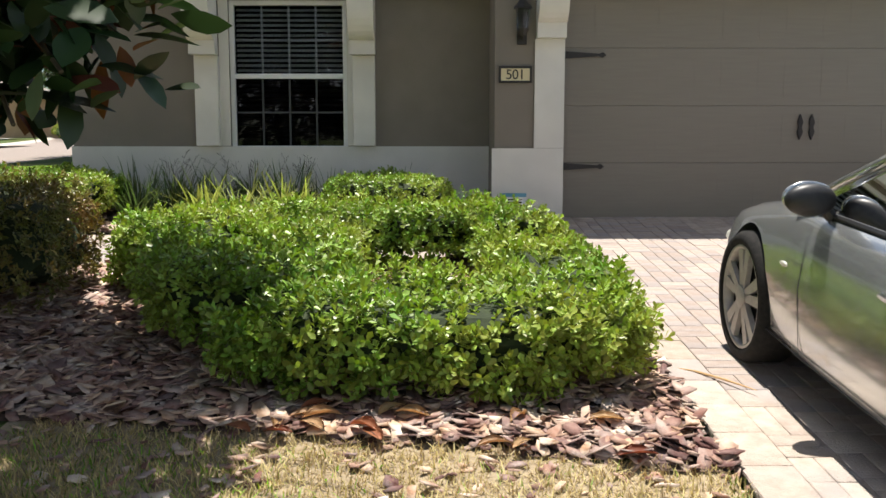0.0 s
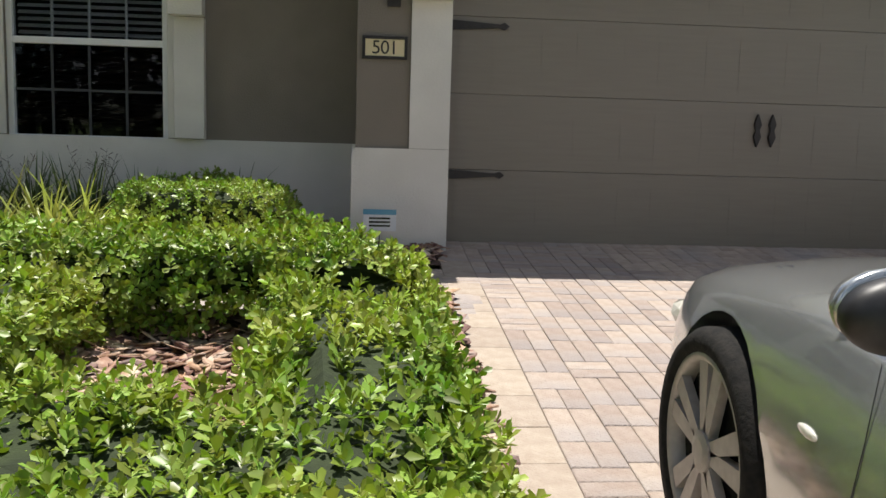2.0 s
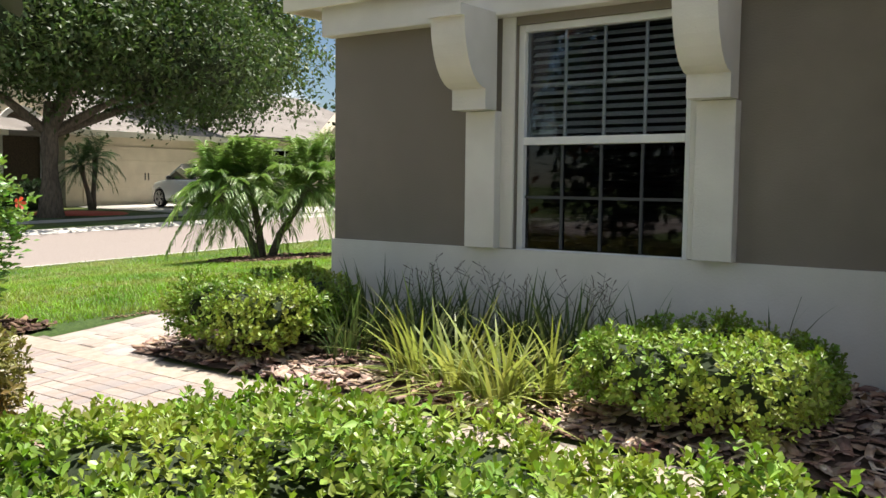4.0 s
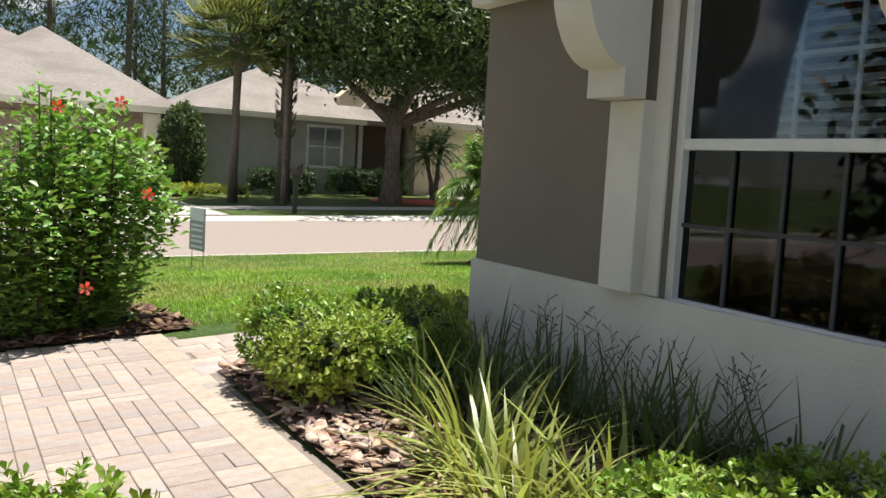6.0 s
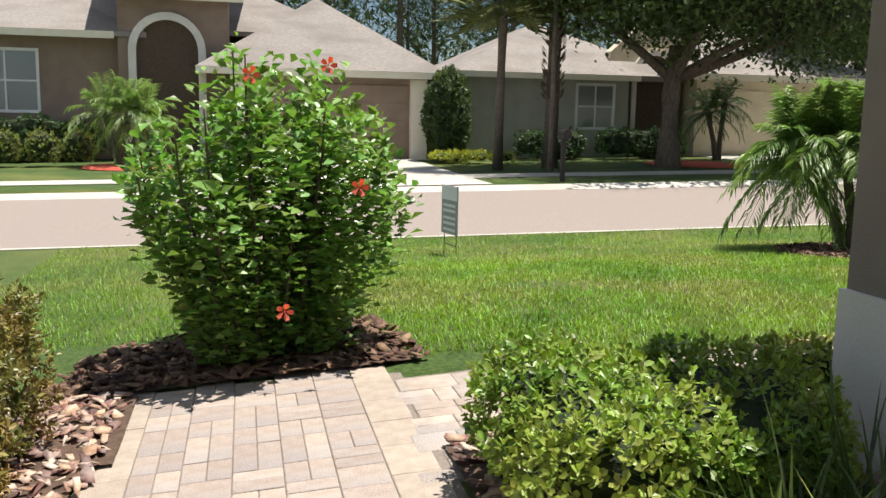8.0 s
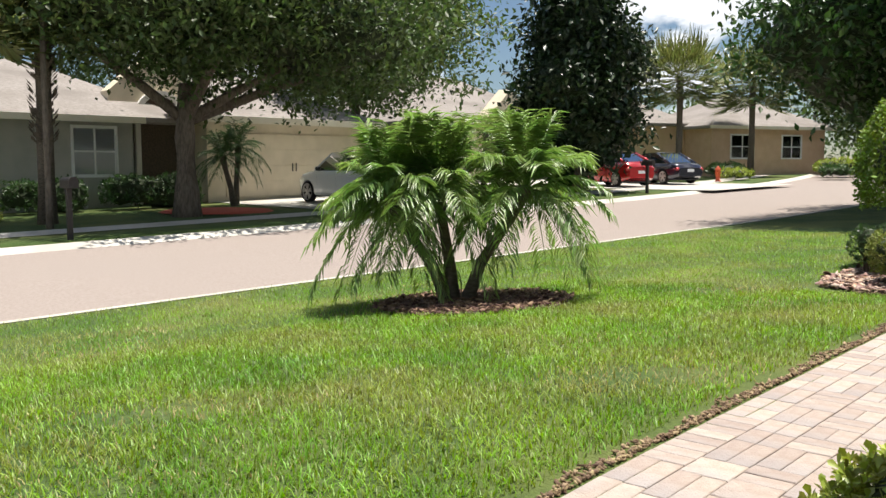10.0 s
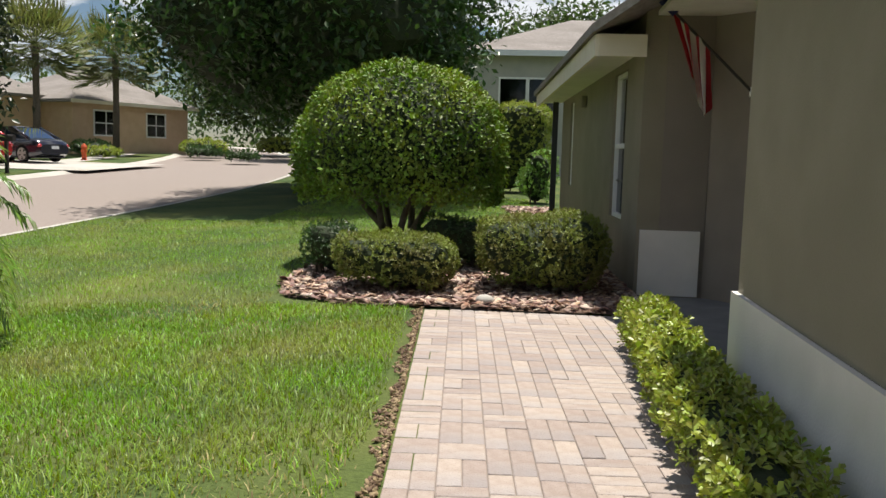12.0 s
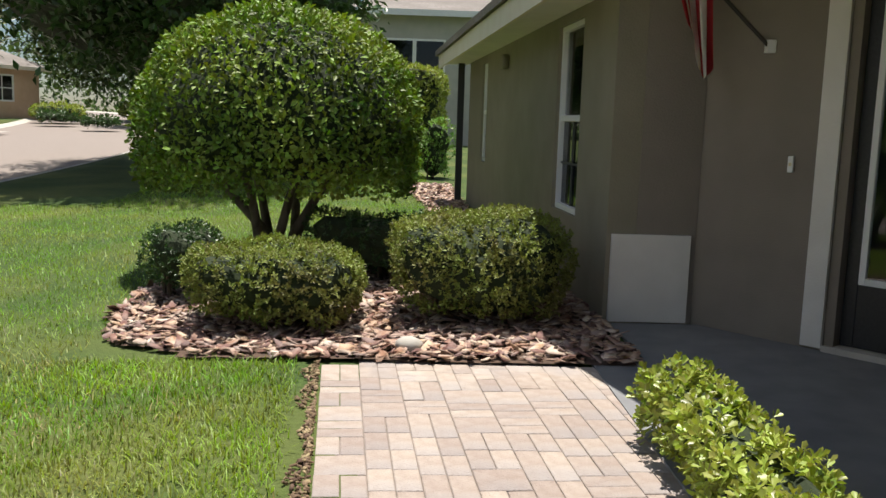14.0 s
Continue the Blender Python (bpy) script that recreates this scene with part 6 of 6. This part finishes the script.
tree("oak_tree", -25.5, 19.6, "spreading oak with a thick trunk across the street", (3.6, .33), ((1.2, 3.2, 4.4), (-1.5, -2.5, 4.8), (2.0, .5, 5), (-2, 2, 5.2), (.5, 6, 4.6)),
     [((.9, 3.2, 5.3), (5.0, 6.4, 2.3)), ((1.2, -1.8, 5.7), (4.4, 3.9, 2.0)), ((.5, 1, 7.2), (4.6, 5.2, 2))], "leaf_oak", 3000, 16, .19, seed=4, shell=.4, inner=.5)
tree("dark_magnolia", -24.8, 36.2, "tall dark magnolia tree with a conical crown", (2.0, .18), ((.8, .5, 3), (-.8, -.6, 3.2)),
     [((0, 0, 2.6), (2.3, 2.4, 1.3)), ((.2, -.4, 4.0), (2.2, 2.35, 1.4)), ((.4, .5, 5.2), (1.9, 2.0, 1.4)), ((0, -.2, 6.3), (1.65, 1.7, 1.7)), ((0, 0, 8.0), (1.25, 1.3, 1.9)), ((0, 0, 9.6), (.6, .6, 1.2))], "leaf_mag", 2000, 16, .28, seed=6, shell=.5, inner=.8)
tree("live_oak", -10.3, 31.8, "huge dark live oak shading the lawn", (3.2, .34), ((3, -2, 4.6), (-3, -2, 4.8), (1, -4, 4.4), (3, 3, 5), (-3, 3, 5)),
     [((.7, 0, 5.6), (4.0, 7.0, 2.6)), ((1.5, -2.5, 4.2), (3.0, 4, 1.9)), ((-1.2, -2.5, 4.1), (2.3, 4, 1.9)), ((1.0, 0, 8), (3.9, 6, 2.4)), ((.4, 3.5, 3.6), (3.4, 4, 2.2)), ((-1.6, 2.5, 3.9), (2.2, 3.0, 1.7))], "leaf_dark", 4200, 16, .19, seed=8, shell=.45, inner=.72)
tree("backyard_oak", -33, 31.5, "leafy oak rising behind the roofs", (4, .3), (), [((0, 0, 6.5), (3.4, 4.5, 3.0)), ((0, 3, 8.3), (2.6, 3, 2.4))], "leaf_oak", 1500, 14, .26, seed=9)
tree("street_tree", -17.5, 60, "dark tree at the bend of the street", (3, .25), (), [((0, 0, 5), (4, 4, 3)), ((4, 6, 5), (4, 4, 3)), ((-6, 8, 5), (5, 4, 3.2))], "leaf_oak", 1600, 14, .32, seed=10)
tree("yard_tree", -3, 58, "broad tree behind the grey house", (3, .25), (), [((0, 0, 5.5), (5, 4, 3.2)), ((-7, 4, 5), (4, 4, 3))], "leaf_oak", 1400, 14, .32, seed=12)


def fan_palm(name, x, y, h, label, r=.17, leaves=42, size=1.6, boots=False, group="cabbage palms"):
    rng = np.random.default_rng(int(abs(x * 37 + y * 11)))
    z = g(x, y)
    ob = thing(name, (x, y, z), label, "palm", group)
    bm = bmesh.new()
    tube(bm, [(0, 0, -.1), (.03, 0, h * .4), (.0, .04, h * .8), (0, 0, h)], [r * 1.2, r * .95, r * .95, r * 1.1], 12)
    part("trunk", bm, "palmbark", ob, smooth=True)
    if boots:
        n = 220
        a, zz = rng.random(n) * 2 * math.pi, h * (.35 + .65 * rng.random(n))
        at = np.stack([np.cos(a) * r * .95, np.sin(a) * r * .95, zz], 1)
        way = np.stack([np.cos(a), np.sin(a), np.full(n, 1.3)], 1)
        part("leaf_boot", leaf_mesh("leaf_boot", at, way, np.stack([np.cos(a), np.sin(a), np.zeros(n)], 1), .28, .11, .3), "palmbark", ob)["kind"] = "stuff"
    at, way, up, ln = [], [], [], []
    stalks = bmesh.new()
    for k in range(leaves):
        a, rise = k * 2.4, 1.25 - 2.0 * k / leaves
        d = np.array([math.cos(a) * math.cos(rise), math.sin(a) * math.cos(rise), math.sin(rise)])
        hub = np.array([0, 0, h]) + d * size * .55
        tube(stalks, [(0, 0, h), tuple(hub)], [.018, .01], 4)
        side = np.array([-math.sin(a), math.cos(a), 0])
        nrm = np.cross(side, d)
        for j in range(18):
            b = (j / 17 - .5) * 2.6
            w = d * math.cos(b) + side * math.sin(b) + np.array([0, 0, -.25])
            at.append(hub), way.append(w), up.append(nrm + rng.normal(size=3) * .1), ln.append(size * (.75 - .18 * abs(b)) * (.85 + .3 * rng.random()))
    ln = np.array(ln)
    part("crown", leaf_mesh("crown", np.array(at), np.array(way), np.array(up), ln, .075, .35, .3), "sabal", ob)
    part("leaf_stalks", stalks, "sabal", ob)


fan_palm("cabbage_palm", -25.5, 14.3, 5.0, "slim cabbage palm across the street", .14)
fan_palm("cabbage_palm", -26.0, 16.05, 5.4, "cabbage palm with a shaggy booted trunk", .22, boots=True)
fan_palm("cabbage_palm", -29.9, 52.3, 5.6, "round-headed cabbage palm by the peach house", .2, 60, 2.3)
fan_palm("cabbage_palm", -28.1, 57.3, 5.4, "cabbage palm partly hidden by the live oak", .2, 60, 2.3)
feather_palm("date_palm", -28.5, 3.6, ((-.2, -.4, 1.6), (.1, .3, 1.7), (0, .7, 1.4)), "small date palm with sunlit fronds by the brown house", 1.5, 30, .3, 24, .06, trunk=.08)
feather_palm("dark_date_palm", -28.6, 23.0, ((-.1, .2, 1.9), (.1, -.5, 1.6)), "dark date palm against the cream garage", 1.2, 30, .28, 20, .06, mat_leaf="leaf_dark", trunk=.09)
for y in (33.6, 34.3):
    feather_palm("date_palm", -27.5, y, ((.2, 0, 2.4),), "slim date palm near the dark magnolia", 1.3, 24, .3, 18, .06, trunk=.1)
shrub("cone_bush", "clipped cone-shaped evergreen between the houses", "bush", [((-29.6, 13.7, 1.3), (.85, .8, 1.55))], "leaf_oak", 330, .12, .55, power=2.2)
shrub("cone_bush", "rounded evergreen beside the dark magnolia", "bush", [((-27.0, 38.6, 1.2), (1.0, 1.1, 1.3))], "leaf_dark", 260, .12, .55, power=2.2)
for x, y0, y1, z, ma, nm, lb in ((-31.6, -3.5, 2.8, 1.0, "leaf_dark", "window_hedge", "clipped dark hedge under the windows"), (-29.9, 16.2, 18.6, .85, "leaf_dark", "house_shrubs", "dark shrubs along the grey wall"),
                                 (-29.7, 19.0, 22.3, 1.0, "leaf_dark", "house_shrubs", "silvery dark shrubs by the arched entry")):
    shrub(nm, lb, "shrub", [blk(x - .5, x + .5, y0, y1, z)], ma, 350, .1, .5, power=4, bump=.08, bscale=1.5, group="shrubs across the street")
for k, y in enumerate((-3.2, -2.0, -.9, .2, 1.3, 2.3)):
    shrub("ball_shrub", "small clipped ball shrub in a row", "shrub", [blk(-29.9, -28.9, y - .5, y + .5, .62)], "leaf_olive", 350, .08, .5, power=2.4, group="ball shrubs", stems=0)
for x, y, s in ((-28.4, 14.3, .5), (-27.9, 15.1, .45), (-28.6, 13.4, .5), (-27.6, 13.6, .35)):
    shrub("chartreuse_shrub", "low chartreuse yellow shrub beside the drive", "shrub", [blk(x - s, x + s, y - s, y + s, g(x, y) + .45)], "yellowleaf", 500, .08, .5, power=2.3, group="yellow shrubs", stems=0)
for x, y, s, ma in ((-27.5, 48.2, 1.0, "yellowleaf"), (-26.0, 51.5, .9, "leaf_light"), (-27.8, 54, 1.2, "leaf_dark"), (-22.5, 56, 1.0, "leaf_dark"), (-24, 60, 1.4, "leaf_light"), (-19, 52, .9, "leaf_dark"), (-21, 66, 1.6, "leaf_light"), (-17, 70, 1.5, "leaf_light")):
    shrub("garden_shrub", "rounded garden shrub beside the far street", "shrub", [blk(x - s, x + s, y - s, y + s, g(x, y) + s * .75)], ma, 130, .15, .5, power=2.3, group="far shrubs", stems=0)
shrub("flowering_bush", "leafy bush with pale flowers by the wall", "bush", [blk(-5.0, -4.2, 29.2, 30.2, 1.25)], "leaf_hib", 900, .06, .55, power=2.2, bump=.08)
# pine wood behind the houses
rngp = np.random.default_rng(77)


def pine(x, y, h):
    z = g(x, y)
    ob = thing("pine_tree", (x, y, z), "tall slash pine in the wood behind the houses", "tree", "pine wood")
    bm = bmesh.new()
    tube(bm, [(0, 0, -.2), (.1, 0, h * .5), (0, .1, h)], [.2, .15, .05], 8)
    part("trunk", bm, "bark", ob, smooth=True)
    cs = [((rngp.normal() * 1.2, rngp.normal() * 1.2, h * (.42 + .08 * k)), (2.2 - .18 * k, 2.2 - .18 * k, 1.1)) for k in range(8)]
    part("crown", clumps([c for c, _ in cs], [q for _, q in cs], 240, 10, .5, .16, rngp, .3), "pine", ob)
    return ob


pines = [pine(-52, 2, 15), pine(-54, 12, 17), pine(-50, 22, 14)]
for k in range(30):
    src = pines[k % 3]
    x, y = -50 - rngp.random() * 22, -26 + k * 2.6 + rngp.normal() * .8
    copy_thing(src, pose(x, y, g(x, y), 0, 0, rngp.random() * 360) @ Matrix.Scale(.85 + .3 * rngp.random(), 4))
tagged(part("far_wood", clumps([(-78, y, 5.0) for y in range(-60, 110, 10)], [(7, 8, 5.5)] * 17, 3000, 6, .8, .5, rngp, .5), "pine"), "dense dark wood far behind the houses", "wood", kind="stuff")
tagged(part("far_wood", clumps([(x, 118, 5.0) for x in range(-70, 80, 10)], [(8, 7, 6)] * 15, 2400, 6, .8, .5, rngp, .5), "leaf_oak"), "dense green wood beyond the street's bend", "wood", kind="stuff")

lampost = thing("street_lamp", (-24.4, 15.5, g(-24.4, 15.5)), "grey street lamp pole with a black lantern", "street lamp")
part("pole", tube(bmesh.new(), [(0, 0, -.05), (0, 0, 1.0), (0, 0, 5.0)], [.09, .075, .06], 12), "bark", lampost, smooth=True)
bm = lathe([(.04, 5.0), (.16, 5.1), (.18, 5.5), (.26, 5.52), (.2, 5.68), (.05, 5.85), (.01, 5.95)], 8)
part("lantern", bm, "iron", lampost)


def mailbox(x, y, label, yaw=90):
    ob = thing("mailbox", pose(x, y, g(x, y), 0, 0, yaw), label, "mailbox", "mailboxes")
    part("post", boxes((-.05, .05, -.05, .05, -.05, 1.05), bevel=.008), "iron", ob)
    pts = [(-.1, 1.05), (-.1, 1.18)] + [(-.1 * math.cos(a), 1.18 + .1 * math.sin(a)) for a in np.linspace(.2, math.pi - .2, 8)] + [(.1, 1.18), (.1, 1.05)]
    part("box", prism(pts, -.28, .2), "iron", ob)
    part("bracket", tube(bmesh.new(), [(0, .05, .75), (0, .2, 1.04)], [.015, .015], 6), "iron", ob)
    part("flag", boxes((.102, .112, -.1, -.06, 1.1, 1.28)), "red", ob)


mailbox(-21.2, 14.7, "black mailbox on a post across the street")
mailbox(-21.3 + float(shift(38)), 37.0, "dark mailbox beyond the parked cars")
hy = thing("fire_hydrant", (-25.6, 48.9, g(-25.6, 48.9)), "orange-red fire hydrant beside the garden", "hydrant")
part("barrel", lathe([(.16, -.02), (.16, .05), (.11, .07), (.11, .55), (.15, .57), (.15, .6), (.12, .68), (.05, .75), (.04, .8)], 16), "orange", hy, smooth=True)
for s in (-1, 1):
    part("outlet", tube(bmesh.new(), [(0, s * .1, .45), (0, s * .2, .45)], [.06, .065], 10), "orange", hy)
rm = thing("red_mulch_ring", (-28.5, 3.8, g(-28.5, 3.8)), "ring of red mulch under the small palm", "mulch")
part("mulch", lathe([(1.3, 0), (1.2, .07), (.6, .1), (.02, .1)], 20), "redmulch", rm)
rm = thing("red_mulch_ring", (-26.6, 21.2, g(-26.6, 21.2)), "bed of red mulch under the oak", "mulch")
part("mulch", lathe([(1.7, 0), (1.5, .06), (.6, .08), (.02, .08)], 20), "redmulch", rm)


# ---- pavers, piece by piece ----
def paver_shape(w, l):
    bm = bmesh.new()
    a = [bm.verts.new((sx * (w / 2 - .002), sy * (l / 2 - .002), -.035)) for sx, sy in ((-1, -1), (1, -1), (1, 1), (-1, 1))]
    b = [bm.verts.new((sx * (w / 2 - .002), sy * (l / 2 - .002), .0)) for sx, sy in ((-1, -1), (1, -1), (1, 1), (-1, 1))]
    c = [bm.verts.new((sx * (w / 2 - .006), sy * (l / 2 - .006), .003)) for sx, sy in ((-1, -1), (1, -1), (1, 1), (-1, 1))]
    for lo, hi in ((a, b), (b, c)):
        for i in range(4):
            bm.faces.new((lo[i], lo[(i + 1) % 4], hi[(i + 1) % 4], hi[i]))
    bm.faces.new(c)
    me = bm_mesh("paver", bm)
    return me


SHAPES = {}


def shape_of(w, l, material):
    k = (round(w, 3), round(l, 3), material)
    if k not in SHAPES:
        SHAPES[k] = paver_shape(w, l)
        SHAPES[k].materials.append(M[material])
    return SHAPES[k]


def lay(name, label, cols, v0, v1, along, left, keep, first, seed, base):
    """Columns of pavers 0.2 m wide; along 'y' or 'x'; left gives where the first column starts at each v."""
    rng = random.Random(seed)
    floor_ob = tagged(part(name, base, "sand"), label, "paving", kind="structure")
    todo = []
    for c in range(*cols):
        v = v0 - rng.random() * .15
        while v < v1:
            kind = rng.random()
            edge = c == cols[0] or c == cols[1] - 1
            u = c * .2
            if edge:
                run = [(u + .1, v + .15, .2, .3)]
                step = .3
            elif kind < .35:
                run, step = [(u + .05, v + .1, .1, .2), (u + .15, v + .1, .1, .2)], .2
            elif kind < .6:
                run, step = [(u + .1, v + .05, .2, .1), (u + .1, v + .15, .2, .1)], .2
            elif kind < .8:
                run, step = [(u + .1, v + .1, .2, .2)], .2
            else:
                run, step = [(u + .05, v + .15, .1, .3), (u + .15, v + .15, .1, .3)], .3
            for uu, vv, w, l in run:
                o, o2 = left(vv), left(vv + .1)
                x, y = (o + uu, vv) if along == "y" else (vv, o + uu)
                if keep(x, y):
                    todo.append((x, y, w, l, math.atan2(o - o2, .1) if along == "y" else math.radians(90), "paver_edge" if edge else "paver"))
            v += step
    todo.sort(key=first)
    rest_co, rest_f = [], []
    for i, (x, y, w, l, yaw, ma) in enumerate(todo):
        sy, sx = (g(x, y + .05) - g(x, y - .05)) / .1, (g(x + .05, y) - g(x - .05, y)) / .1
        m = pose(x, y, g(x, y) + rng.uniform(-.0015, .0015)) @ pose(0, 0, 0, math.degrees(math.atan(sy)) + rng.uniform(-.25, .25), -math.degrees(math.atan(sx)) + rng.uniform(-.25, .25)) @ pose(0, 0, 0, 0, 0, math.degrees(yaw))
        me = shape_of(w, l, ma)
        if i < 300:
            ob = new("paver", me)
            ob.parent, ob.matrix_basis = floor_ob, m
        else:
            n0 = len(rest_co)
            rest_co += [tuple(m @ v.co) for v in me.vertices]
            rest_f += [[n0 + k for k in p.vertices] for p in me.polygons]
    if rest_f:
        tagged(part("pavers", fast_mesh("pavers", rest_co, rest_f), "paver", floor_ob, "tan concrete pavers"), kind="stuff")


def under(x0, x1, y0, y1, nx, ny):
    return sheet("base", np.linspace(x0, x1, nx), np.linspace(y0, y1, ny), lambda x, y: G(x, y) - .004, bend=False)


lay("path_long", "tan and grey concrete paver path beside the lawn", (-1, 9), 7.96, 15.86, "y", lambda y: float(path_left(max(y, 9.3))),
    lambda x, y: x > float(path_left(y)) + .02 and x < -3.9 + (.12 if y > 15 else 0), lambda p: abs(p[1] - 13), 4, under(-5.4, -3.85, 7.96, 15.9, 8, 30))
lay("path_cross", "tan concrete paver path from the driveway to the lawn", (0, 7), -5.4, 1.1, "x", lambda v: 6.52,
    lambda x, y: y < 7.96, lambda p: abs(p[0] + 3), 5, under(-5.4, 1.1, 6.52, 7.96, 24, 8))
lay("driveway", "tan concrete paver driveway sloping up to the garage", (0, 30), -7, 8.74, "y", lambda v: 1.12,
    lambda x, y: True, lambda p: abs(p[0] - 1.8) + .6 * abs(p[1] - 6.3), 6, under(1.12, 7.14, -7, 8.76, 8, 40))
